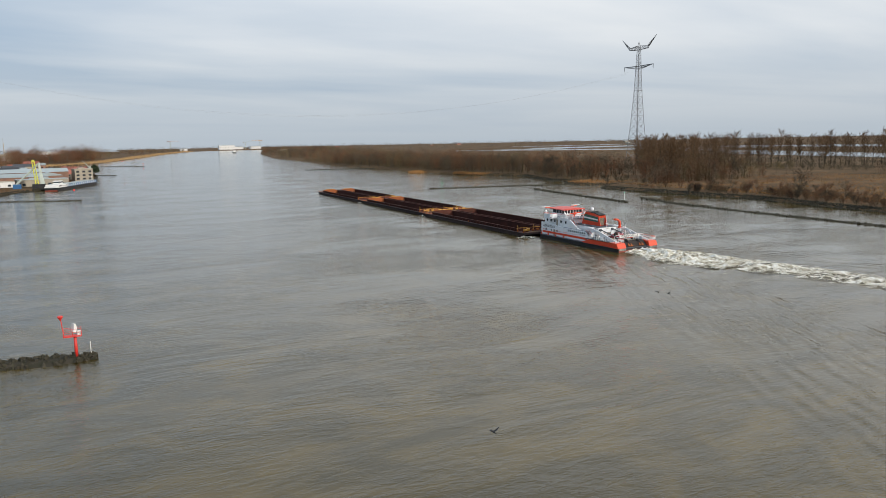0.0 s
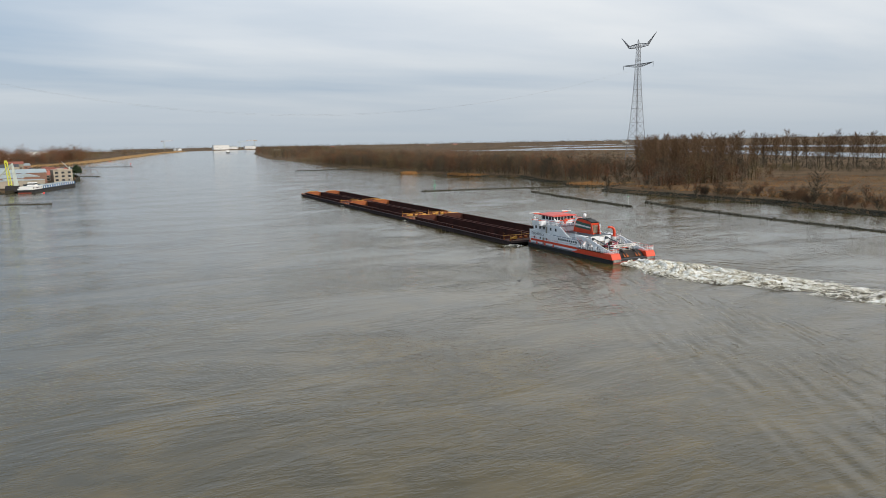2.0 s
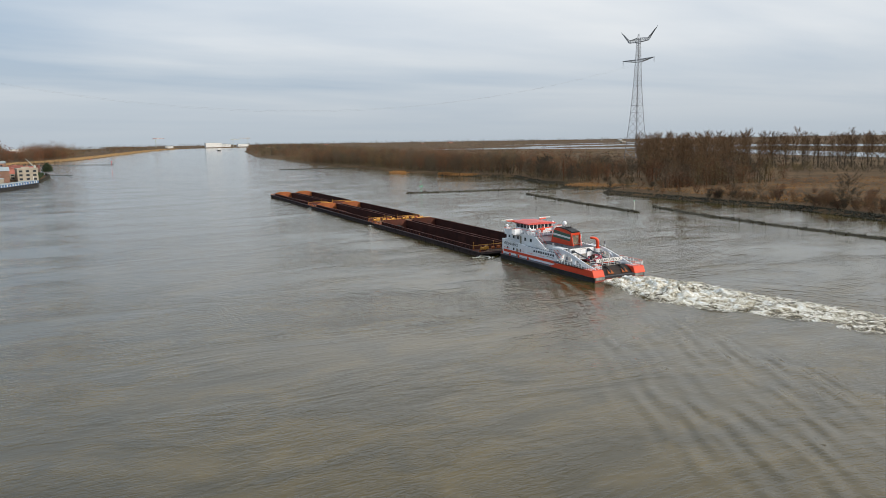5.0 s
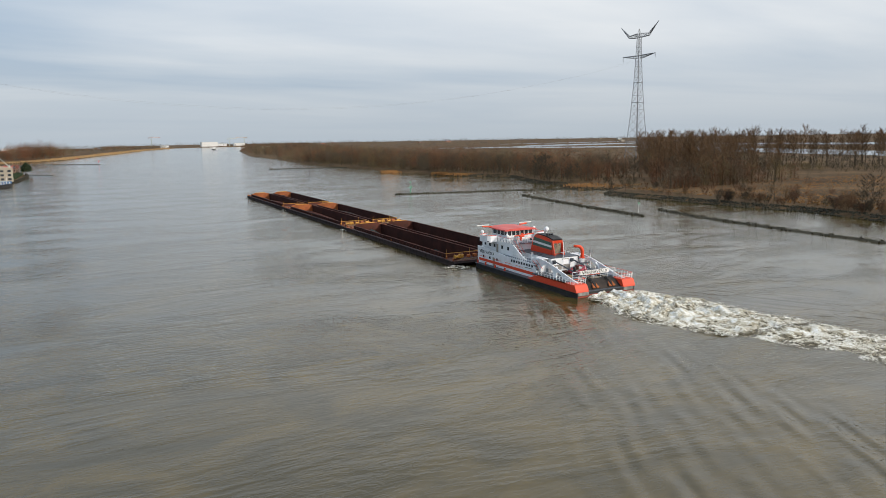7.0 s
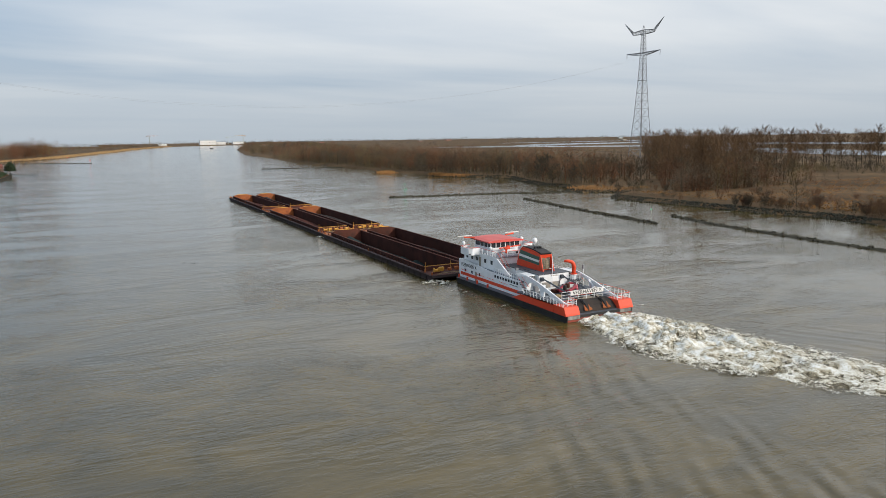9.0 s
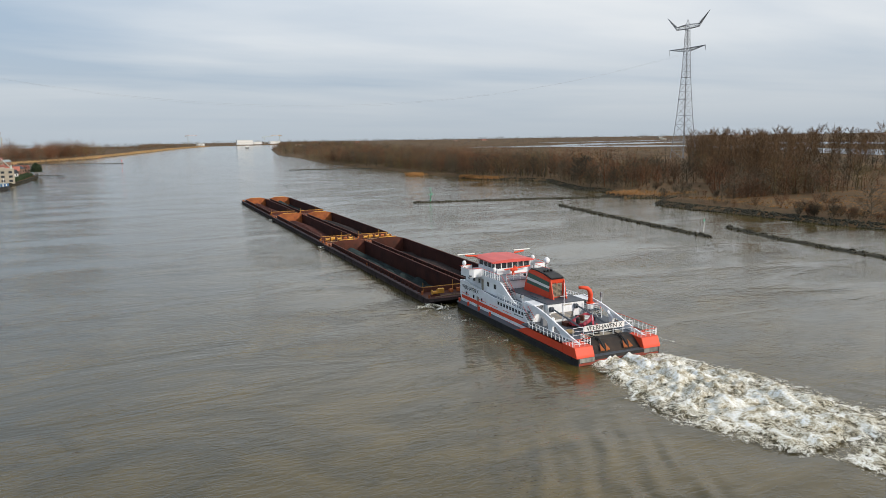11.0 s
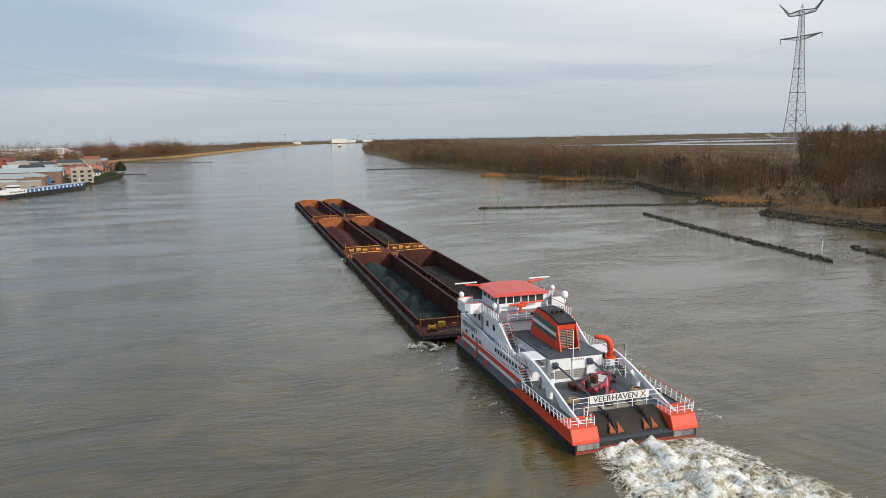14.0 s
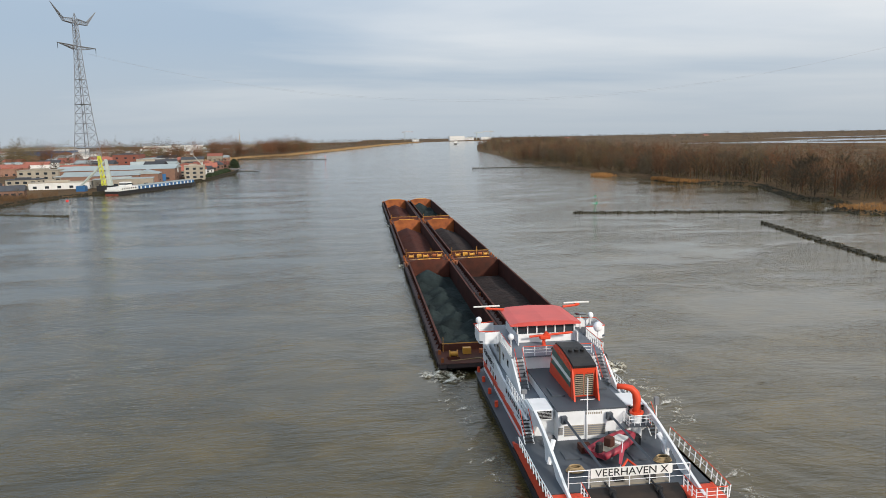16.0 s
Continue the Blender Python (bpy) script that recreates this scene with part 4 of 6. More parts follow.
        # no windows here: dark panes stand in for the gaps between rail posts
        for i in range(9):
            y = 16.6 + i * 0.95
            part("window", boxed(*sorted((k * 5.715, k * 5.735)), y, y + 0.6, 3.15, 3.65), GLASS, wall)
        for y in (30.2, 33.2, 36.0):
            part("porthole", boxed(*sorted((k * 5.715, k * 5.74)), y, y + 0.55, 2.45, 3.0), GLASS, wall)
        part("door", boxed(*sorted((k * 5.715, k * 5.745)), 31.4, 32.3, 1.15, 3.0), CONCRETE, wall)
        for y in (20, 24.5, 28.5, 35):
            part("grab_rail", tubed([(k * 5.9, y, 2.7), (k * 6.0, y + 2.6, 2.75)], 0.04, 5), RED, s)
        for y in (26, 30, 34, 37.5):
            part("bollard", tubed([(k * 6.5, y, 1.06), (k * 6.5, y, 1.75)], 0.2, 8), RED, s)
        rail(s, [(k * 5.6, 16, 3.92), (k * 5.6, 25, 3.97)], 0.95, 0.75, (0, 0), WHITE, 1)
        # bridge house side and its swept after edge
        up = slab("bridge_house_wall", [(20.0, 4.1), (37.4, 4.1), (37.9, 5.0), (37.9, 6.7), (25.8, 6.7), (24.6, 6.3), (22.4, 5.1), (21.0, 4.4)], k * 4.85, k * 5.05, WHITE, "white bridge house wall", 'x')
        for y in (26.6, 29.0, 32.2, 34.2, 36.2):
            w = part("window", boxed(*sorted((k * 5.045, k * 5.07)), y, y + 0.75, 5.15, 5.85), GLASS, up)
            part("window_frame", boxed(*sorted((k * 5.05, k * 5.085)), y - 0.06, y + 0.81, 5.85, 5.91), CONCRETE, w)
        part("wall_door", boxed(*sorted((k * 5.045, k * 5.07)), 31.0, 31.8, 4.15, 6.0), CONCRETE, up)
        rail(s, [(k * 4.95, 25.6, 6.7), (k * 4.95, 31.2, 6.7)], 1.0, 0.62, (0, 0), RED, 1, post_r=0.075)
        stairs(s, (k * 4.25, 22.3, 4.15), (k * 4.25, 25.4, 6.7), 0.85, 9)
        stairs(s, (k * 5.5 + k * 0.35, 13.6, 2.4), (k * 5.5 + k * 0.35, 15.8, 3.9), 0.8, 7, BLACK)
        # bridge wing with its curved bulwark
        part("wing_floor", boxed(*sorted((k * 4.9, k * 7.3)), 31.6, 35.4, 6.55, 6.75), DECK, s)
        bm = bmesh.new()
        ring = [(k * 5.0, 31.5), (k * 6.7, 31.4), (k * 7.3, 31.9), (k * 7.4, 33.5), (k * 7.3, 35.1), (k * 6.7, 35.6), (k * 5.0, 35.6)]
        prism(bm, ring + [(x - k * 0.1 if abs(x) > 5.1 else x, y + (0.1 if y < 33 else -0.1)) for x, y in ring[::-1]], 'z', 6.4, 7.75)
        part("wing_bulwark", bm, WHITE, s, "white bulwark of the bridge wing")
        part("wing_rail", tubed([(k * 5.0, 31.5, 7.85), (k * 7.3, 31.7, 7.85), (k * 7.4, 35.2, 7.85), (k * 5, 35.7, 7.85)], 0.04, 5), RED, s)
        for x, y, z, r in ((k * 6.9, 34.6, 8.4, 0.36), (k * 4.4, 28.4, 8.0, 0.34)) if k < 0 else ((k * 6.6, 34.8, 8.3, 0.34), (k * 5.05, 27.6, 8.9, 0.48)):
            d = part("antenna_dome", bmesh.new(), WHITE, s, "white antenna dome")
            bm = bmesh.new()
            ball(bm, x, y, z, r, 1.15, 14)
            bm.to_mesh(d.data)
            part("dome_post", tubed([(x, y, 6.7), (x, y, z - r * .8)], 0.07, 6), WHITE, d)
        # radar on its red bracket
        x = k * 5.5
        rb = part("radar_bracket", tubed([(k * 3.6, 36.2, 9.15), (x, 36.6, 9.2)], 0.15, 6), RED, s, "red radar bracket")
        part("radar_bar", boxed(x - 1.7, x + 1.5, 36.55, 36.75, 9.40, 9.58, bevel=0.04), WHITEWALL, rb, "white radar scanner bar")
        part("radar_motor", boxed(x - .25, x + .25, 36.4, 36.9, 9.15, 9.41, bevel=0.05), RED, rb)
    part("walk_deck", boxed(-5.5, 5.5, 15.3, 38.6, 3.88, 4.08), DECKL, s, "grey-blue upper walk deck")
    part("front_wall", boxed(-5.5, 5.5, 38.2, 38.5, 1.06, 4.7), WHITE, s)
    part("house_end_wall", boxed(-5.45, 5.45, 15.2, 15.4, 2.38, 3.88), WHITE, s)
    part("bridge_front_wall", boxed(-4.85, 4.85, 37.4, 37.6, 4.08, 6.7), WHITE, s)
    back = part("bridge_back_wall", boxed(-4.85, 4.85, 25.6, 25.8, 4.08, 6.6), WHITE, s, "white after wall of the bridge house")
    for x in (-3.6, 3.3):
        part("wall_hose", tubed([(x, 25.55, 4.5), (x, 25.4, 4.9), (x + .2, 25.35, 5.1), (x + .45, 25.4, 4.9), (x + .45, 25.5, 4.75)], 0.09, 6), BLACK, back)
    part("bridge_deck", boxed(-5.0, 5.0, 25.3, 38.2, 6.58, 6.72), DECKL, s, "grey-blue bridge deck")
    rail(s, [(-3.7, 25.5, 6.72), (3.7, 25.5, 6.72)], 1.0, 1.2, (0, 0), RED, 2)
    # wheelhouse
    part("wheelhouse_base", boxed(-3.35, 3.35, 30.2, 36.4, 6.72, 7.70, bevel=0.05), WHITE, s, "white wheelhouse lower wall")
    part("wheelhouse_glass", boxed(-3.2, 3.2, 30.4, 36.2, 7.70, 8.75), GLASS, s, "dark wheelhouse windows")
    for x in (-3.25, -2.1, -1.05, 0, 1.05, 2.1, 3.25):
        for y in (30.33, 36.27):
            part("mullion", boxed(x - 0.07, x + 0.07, y - 0.06, y + 0.06, 7.65, 8.85), WHITE, s)
    for y in (31.5, 33, 34.5):
        for x in (-3.25, 3.25):
            part("mullion", boxed(x - 0.06, x + 0.06, y - 0.07, y + 0.07, 7.65, 8.85), WHITE, s)
    bm = bmesh.new()
    prism(bm, [(-3.95, 8.80), (3.95, 8.80), (4.0, 9.02), (3.0, 9.22), (0, 9.34), (-3.0, 9.22), (-4.0, 9.02)], 'y', 29.5, 37.0)
    for v in bm.verts:
        if v.co.y > 36:
            v.co.x *= 0.93
        v.co.x -= 0.25
    part("wheelhouse_roof", bm, ROOFRED, s, "faded red overhanging wheelhouse roof")
    for k in (-1, 1):
        part("back_fin", boxed(k * 3.35 - .06, k * 3.35 + .06, 29.3, 30.3, 6.72, 7.9), WHITE, s)
    part("deck_crane_boom", tubed([(-2.2, 29.0, 7.75), (2.6, 28.9, 8.05)], 0.13, 6), RED, s, "red deck crane boom")
    part("deck_crane_post", tubed([(-0.6, 28.9, 6.72), (-0.6, 28.9, 7.7), (-0.2, 28.9, 8.2)], 0.24, 8), RED, s)
    part("deck_crane_head", boxed(-1.1, 0.1, 28.6, 29.2, 7.45, 7.85, bevel=0.08), RED, s)
    part("loud_hailer", tubed([(-0.5, 25.4, 7.4), (-0.5, 25.2, 7.4)], 0.22, 10), BLACK, s)
    part("satellite_plate", boxed(4.7, 5.9, 34.2, 35.2, 8.55, 8.62), GLASS, s, "dark square panel on a post")
    part("plate_post", tubed([(5.3, 34.7, 6.7), (5.3, 34.7, 8.55)], 0.06, 6), WHITE, s)
    # engine casing, its deck and the funnel
    casing = part("engine_casing", boxed(-3.2, 3.1, 13.9, 25.6, 2.38, 5.12), WHITE, s, "white engine casing")
    part("casing_deck", boxed(-3.3, 3.2, 13.8, 25.6, 5.12, 5.26), DECK, s, "grey-blue casing deck")
    part("deck_hatch", boxed(-2.8, -1.6, 17.2, 19.6, 5.26, 5.38), DECK, s)
    part("deck_hatch", boxed(1.7, 2.9, 18.4, 21.4, 5.26, 5.42), DECK, s)
    for x0, x1, z0, z1 in ((-2.6, -0.8, 2.75, 3.75), (-0.5, 1.2, 2.75, 3.75), (-3.15, -2.75, 2.9, 3.6)):
        p = part("wall_panel", boxed(x0, x1, 13.86, 13.9, z0, z1), CONCRETE, casing, "grey corrugated wall panel")
        for i in range(5):
            z = z0 + (i + 0.5) * (z1 - z0) / 5
            part("slat", boxed(x0, x1, 13.83, 13.865, z - .05, z + .05), STEEL, p)
    bm = bmesh.new()
    for i in range(8):
        box(bm, -0.65 + i * 0.2, -0.53 + i * 0.2, 13.875, 13.9, 4.72, 4.9)
    part("number_bars", bm, CONCRETE, casing)
    for x in (-4.4, 4.4):
        part("vent_house", boxed(x - 1.0, x + 1.0, 14.6, 17.6, 4.08, 5.1, bevel=0.04), WHITE, s, "white vent house with louvres")
        for i in range(6):
            part("louvre", boxed(x - .8, x + .8, 14.54, 14.6, 4.25 + i * .13, 4.33 + i * .13), BLACK, s)
    part("thin_mast", tubed([(-0.55, 13.7, 2.4), (-0.55, 13.7, 8.2)], 0.06, 6), WHITE, s)
    part("mast_yard", tubed([(-1.2, 13.7, 6.2), (0.1, 13.7, 6.2)], 0.04, 5), WHITE, s)
    fun = bmesh.new()
    prof = [(24.3, 5.26), (16.9, 5.26), (16.75, 6.9), (16.45, 8.1), (17.1, 8.32), (19, 8.66), (21, 8.82), (22.3, 8.80), (23.0, 8.55), (23.6, 7.4)]
    prism(fun, prof, 'x', -1.2, 1.3)
    bmesh.ops.bevel(fun, geom=[e for e in fun.edges if abs(e.verts[0].co.x - e.verts[1].co.x) < 0.01 and min(v.co.z for v in e.verts) > 5.4], offset=0.12, segments=2, affect='EDGES')
    funnel = part("funnel", fun, RED, s, "red funnel with green and white stripes")
    for x0, x1 in ((-1.235, -1.19), (1.29, 1.335)):
        for (a0, a1), (b0, b1), mat in (((7.55, 8.30), (7.15, 7.75), GREENP), ((7.10, 7.55), (6.75, 7.15), WHITEWALL), ((6.55, 7.10), (6.25, 6.75), GREENP)):
            bm = bmesh.new()
            prism(bm, [(23.55 if a1 < 8 else 23.2, a0), (23.2 if a1 < 8 else 22.95, a1), (16.7, b1), (16.8, b0)], 'x', x0, x1)
            part("stripe", bm, mat, funnel)
    bm = bmesh.new()
    prism(bm, [(16.5, 8.17), (17.1, 8.36), (19, 8.70), (21, 8.86), (22.3, 8.85), (22.9, 8.65), (22.3, 9.0), (20.5, 9.02), (18, 8.78), (16.4, 8.42)], 'x', -1.05, 1.15)
    part("funnel_top", bm, BLACK, funnel, "sooty black funnel top")
    for x in (-.5, .1, .7):
        part("exhaust", tubed([(x, 19.5, 8.6), (x, 19.2, 9.2)], 0.2, 8), BLACK, funnel)
    for x in (-0.85, 0.1):
        g = part("grille", boxed(x, x + 0.85, 16.6, 16.78, 5.5, 7.9), LOUVRE, funnel, "beige louvre grille")
        for i in range(12):
            part("slat", boxed(x + .06, x + .79, 16.55, 16.62, 5.6 + i * .19, 5.68 + i * .19), BLACK, g)
    for k in (-1, 1):
        bm = bmesh.new()
        prism(bm, [(16.8, 5.26), (15.6, 5.26), (16.1, 6.8), (16.5, 8.1)], 'x', k * 1.15 + .05 - .07, k * 1.15 + .05 + .07)
        part("funnel_fin", bm, RED, funnel)
    # red crane-like vent pipe on a railed white trunk
    part("vent_trunk", tubed([(4.0, 13.6, 2.38), (4.0, 13.6, 4.75)], 0.48, 14), WHITE, s, "white round vent trunk")
    part("vent_pipe", tubed([(4.0, 13.6, 4.7), (4.0, 13.6, 6.0), (3.9, 13.65, 6.55), (3.55, 13.75, 6.95), (3.0, 13.9, 7.1), (2.3, 14.1, 7.12)], 0.42, 12, 0.24), RED, s, "bent red crane pipe", smooth=True)
    part("pipe_collar", tubed([(4.0, 13.6, 4.65), (4.0, 13.6, 4.85)], 0.62, 14), RED, s)
    part("trunk_platform", boxed(2.9, 5.1, 12.6, 14.4, 3.75, 3.85), DECK, s)
    rail(s, [(2.95, 14.2, 3.85), (2.95, 12.65, 3.85), (5.05, 12.65, 3.85), (5.05, 14.2, 3.85)], 0.95, 0.6, (0, 0), WHITE, 2, r=0.03, post_r=0.035)
    # after deck gear
    for a, b in (((-2.7, 13.7, 4.6), (-1.2, 6.9, 2.6)), ((1.5, 13.7, 4.7), (3.3, 7.2, 2.6))):
        part("davit_beam", tubed([a, b], 0.14, 4), DECK, s, "long grey davit beam")
        part("davit_head", boxed(a[0] - .25, a[0] + .25, a[1] - .3, a[1] + .2, a[2] - .5, a[2] + .15), DECK, s)
    for x, y in ((-3.4, 7.9), (4.35, 8.6)):
        bm = bmesh.new()
        for i in range(4):
            pts = [(x + (0.75 - .08 * i) * math.cos(a * 0.524), y + (0.5 - .05 * i) * math.sin(a * 0.524), 2.5 + i * 0.1) for a in range(13)]
            tube(bm, pts, 0.07, 4)
        part("rope_coil", bm, TAN, s, "coiled tan mooring rope in a basket")
    for x, y, z, mat in ((2.6, 12.9, 0.95, BLACK), (3.4, 12.2, 0.85, BLACK), (1.7, 13.2, .8, DECK), (-4.4, 13.0, 1.1, STEEL)):
        part("deck_bin", boxed(x - .38, x + .38, y - .35, y + .35, 2.38, 2.38 + z, bevel=0.05), mat, s)
    part("gear_rack", boxed(-1.9, -0.9, 11.0, 12.2, 2.38, 2.9), RUST, s)
    part("deck_hatch", boxed(-3.6, -2.2, 10.0, 11.6, 2.38, 2.46), DECK, s)
    part("deck_hatch", boxed(2.0, 3.2, 9.0, 10.6, 2.38, 2.46), DECK, s)
    bm = bmesh.new()
    tube(bm, [(-0.6, 6.5, 2.75), (3.0, 6.9, 2.75)], 0.11, 5)
    tube(bm, [(-0.2, 6.5, 2.75), (0.9, 7.6, 3.25), (1.6, 6.8, 2.8)], 0.12, 5)
    tube(bm, [(0.2, 6.6, 2.38), (0.2, 6.6, 2.8)], 0.2, 6)
    part("stern_crane", bm, RED, s, "red folded stern crane")
    bm = bmesh.new()
    prism(bm, [(0.05, 7.3), (0.25, 7.2), (1.0, 8.4), (0.9, 8.9), (0.5, 8.3)], 'z', 3.0, 3.06)
    for v in bm.verts:
        v.co.z += (v.co.y - 7.2) * 0.75
    part("ensign", bm, DARKRED, s, "furled dark red ensign")
    part("flag_staff", tubed([(0.1, 7.1, 2.6), (0.9, 8.7, 4.4)], 0.035, 5), WHITE, s)
    part("light_post", tubed([(5.6, 13.0, 2.38), (5.6, 13.0, 6.2)], 0.06, 6), WHITE, s)
    part("post_lamp", boxed(5.4, 5.8, 12.85, 13.15, 5.6, 6.3), STEEL, s)
    part("light_post", tubed([(-5.5, 17.4, 3.9), (-5.5, 17.4, 6.0)], 0.06, 6), WHITE, s)
    part("post_lamp", boxed(-5.75, -5.25, 17.2, 17.6, 5.7, 6.1), STEEL, s)
    part("winch", tubed([(-1.0, 5.6, 2.7), (-0.2, 5.6, 2.7)], 0.3, 10), BLACK, s)
    part("winch", tubed([(1.6, 5.6, 2.7), (2.4, 5.6, 2.7)], 0.3, 10), BLACK, s)
    part("deck_plate", boxed(-3.0, 3.4, 5.1, 6.2, 2.38, 2.55), CONCRETE, s)
    lettering("side_name", "VEERHAVEN X", 0.98, pose(-5.735, 34.8, 3.72, 90, 0, -90), BLACK, s, 1.0)
    bm = bmesh.new()
    for i in range(9):
        box(bm, -5.74, -5.72, 19.2 - i * 0.3, 19.4 - i * 0.3, 2.75, 2.9)
    part("home_port_bars", bm, BLACK, s)
    # the stern is drawn in under the after rail
    for o in s.children_recursive:
        for v in o.data.vertices:
            if v.co.y < 4.6:
                v.co.y = 1.1 + v.co.y * 3.5 / 4.6
    for k in (-1, 1):
        part("push_knee", boxed(k * 3.6 - .6, k * 3.6 + .6, 39.2, 40.5, 0.2, 4.6, bevel=0.1), BLACK, s, "black push knee against the barges")
    return s


def rubber_boat():
    """The wine-red inflatable that lies on the after deck."""
    b = thing("rubber_boat", "wine-red inflatable boat with outboard on deck chocks", "boat", at=pose(0.95, 11.0, 3.1, 0, 0, -52) @ Matrix.Diagonal((1.2, 1.15, 1.15, 1)))
    bm = bmesh.new()
    tube(bm, [(-0.75, -2.3, 0), (-0.82, 0, 0), (-0.7, 1.2, 0.05), (-0.35, 2.1, 0.16), (0.35, 2.1, 0.16), (0.7, 1.2, 0.05), (0.82, 0, 0), (0.75, -2.3, 0)], 0.24, 10)
    part("inflated_collar", bm, DARKRED, b, smooth=True)
    bm = bmesh.new()
    prism(bm, [(-.7, -2.2), (.7, -2.2), (.76, 0), (.62, 1.3), (.2, 2.1), (-.2, 2.1), (-.62, 1.3), (-.76, 0)], 'z', -.34, .02)
    part("boat_hull", bm, DARKRED, b)
    part("seat_cover", boxed(-.5, .5, .5, 1.5, .0, .22, bevel=.05), WHITEWALL, b)
    part("floor", boxed(-0.6, 0.6, -1.7, 1.3, 0.03, 0.07), CONCRETE, b)
    part("bench", boxed(-0.6, 0.6, -0.2, 0.2, 0.05, 0.2), WHITEWALL, b)
    part("console", boxed(-0.3, 0.3, -0.9, -0.3, -0.1, 0.75, bevel=0.06), RUST, b)
    part("outboard", boxed(-0.22, 0.22, -2.2, -1.7, -0.2, 0.75, bevel=0.1), BLACK, b)
    for y in (-1.2, 1.0):
        part("chock", boxed(-0.6, 0.6, y - .1, y + .1, -0.62, -0.12), DECK, b)
    return b


MOVING.append(push_boat())
MOVING.append(rubber_boat())


# ---------------------------------------------------------------- bare winter trees
def sliver(vs, fs, a, b, w, rnd):
    """A twig: a thin blade that tapers to nothing."""
    d = (b - a)
    u = Vector((rnd.uniform(-1, 1), rnd.uniform(-1, 1), rnd.uniform(-.3, .3)))
    u = (u - d * (u.dot(d) / max(1e-6, d.length_squared))).normalized() * (w / 2)
    i = len(vs)
    vs.extend((a - u, a + u, b))
    fs.append((i, i + 1, i + 2))


def stick(vs, fs, pts, r0, r1, n=4):
    base = len(vs)
    for k, p in enumerate(pts):
        d = (pts[min(k + 1, len(pts) - 1)] - pts[max(k - 1, 0)]).normalized()
        u = d.orthogonal().normalized()
        w = d.cross(u)
        r = r0 + (r1 - r0) * k / (len(pts) - 1)
        for a in range(n):
            vs.append(p + (u * math.cos(6.2832 * a / n) + w * math.sin(6.2832 * a / n)) * r)
    for k in range(len(pts) - 1):
        for a in range(n):
            i, j = base + k * n + a, base + k * n + (a + 1) % n
            fs.append((i, j, j + n, i + n))


def tree(seed, kind, h, mat, label, twigs=1.0, wide=None, blade=0.13):
    """A leafless tree: trunk with limbs, and a crown of fine twigs. At the origin; copies stand in the land."""
    rnd = random.Random(seed)
    wv, wf, tv, tf = [], [], [], []
    stems = {"poplar": 1, "willow": rnd.choice((1, 2, 3)), "shrub": 6, "oak": 1}[kind]
    spread = wide or {"poplar": 0.21, "willow": 0.30, "shrub": 0.45, "oak": 0.42}[kind] * h
    for st in range(stems):
        az = rnd.uniform(0, 6.28)
        lean = {"poplar": 0.02, "willow": 0.16, "shrub": 0.38, "oak": 0.06}[kind]
        hh = h * rnd.uniform(0.8, 1.0)
        pts, p = [], Vector((0, 0, -0.3))
        d = Vector((math.cos(az) * lean, math.sin(az) * lean, 1))
        n = 7
        for k in range(n + 1):
            pts.append(p.copy())
            d += Vector((rnd.uniform(-.07, .07), rnd.uniform(-.07, .07), 0))
            p += d.normalized() * hh * (0.92 if kind == "poplar" else 0.8) / n
        r0 = h * 0.0095 / (1 + 0.4 * (stems - 1))
        stick(wv, wf, pts, r0, r0 * 0.18, 5)
        first = 0.30 if kind == "poplar" else 0.18 if kind != "shrub" else 0.05
        for b in range({"poplar": 30, "willow": 16, "shrub": 9, "oak": 20}[kind]):
            f = first + (1 - first) * (b + rnd.random()) / {"poplar": 30, "willow": 16, "shrub": 9, "oak": 20}[kind]
            k = min(n - 1, int(f * n))
            a = pts[k].lerp(pts[k + 1], f * n - k)
            ang = b * 2.4 + rnd.uniform(-.5, .5)
            up = {"poplar": 1.05, "willow": 0.6, "shrub": 1.3, "oak": 0.55}[kind]
            ln = spread * (1.15 - 0.65 * f) * rnd.uniform(.7, 1.2) * (1 if kind != "poplar" else 1.1)
            dv = Vector((math.cos(ang), math.sin(ang), up * rnd.uniform(.7, 1.3)))
            m = a + dv.normalized() * ln * 0.55
            e = m + (dv + Vector((rnd.uniform(-.4, .4), rnd.uniform(-.4, .4), rnd.uniform(0, .7)))).normalized() * ln * 0.6
            stick(wv, wf, [a, m, e], r0 * 0.34 * (1.1 - f), r0 * 0.08, 3)
            for q in range(int({"poplar": 22, "willow": 34, "shrub": 16, "oak": 30}[kind] * twigs)):
                g = rnd.uniform(.15, 1.0)
                c = a.lerp(m, g * 2) if g < .5 else m.lerp(e, g * 2 - 1)
                tw = Vector((rnd.gauss(0, .6), rnd.gauss(0, .6), rnd.gauss(.75, .5))) + dv * 0.3
                sliver(tv, tf, c, c + tw.normalized() * (0.45 + 0.055 * h) * rnd.uniform(.5, 1.3), blade * rnd.uniform(.6, 1.2), rnd)
    t = thing("bare_tree" if kind != "shrub" else "bare_shrub", label, "tree" if kind != "shrub" else "shrub", group="bare trees of the bank" if kind != "shrub" else "shrubs of the bank")
    a = new("trunk", from_arrays("trunk", wv, wf, BARK))
    b = new("crown", from_arrays("crown", tv, tf, mat))
    a.parent = b.parent = t
    return t


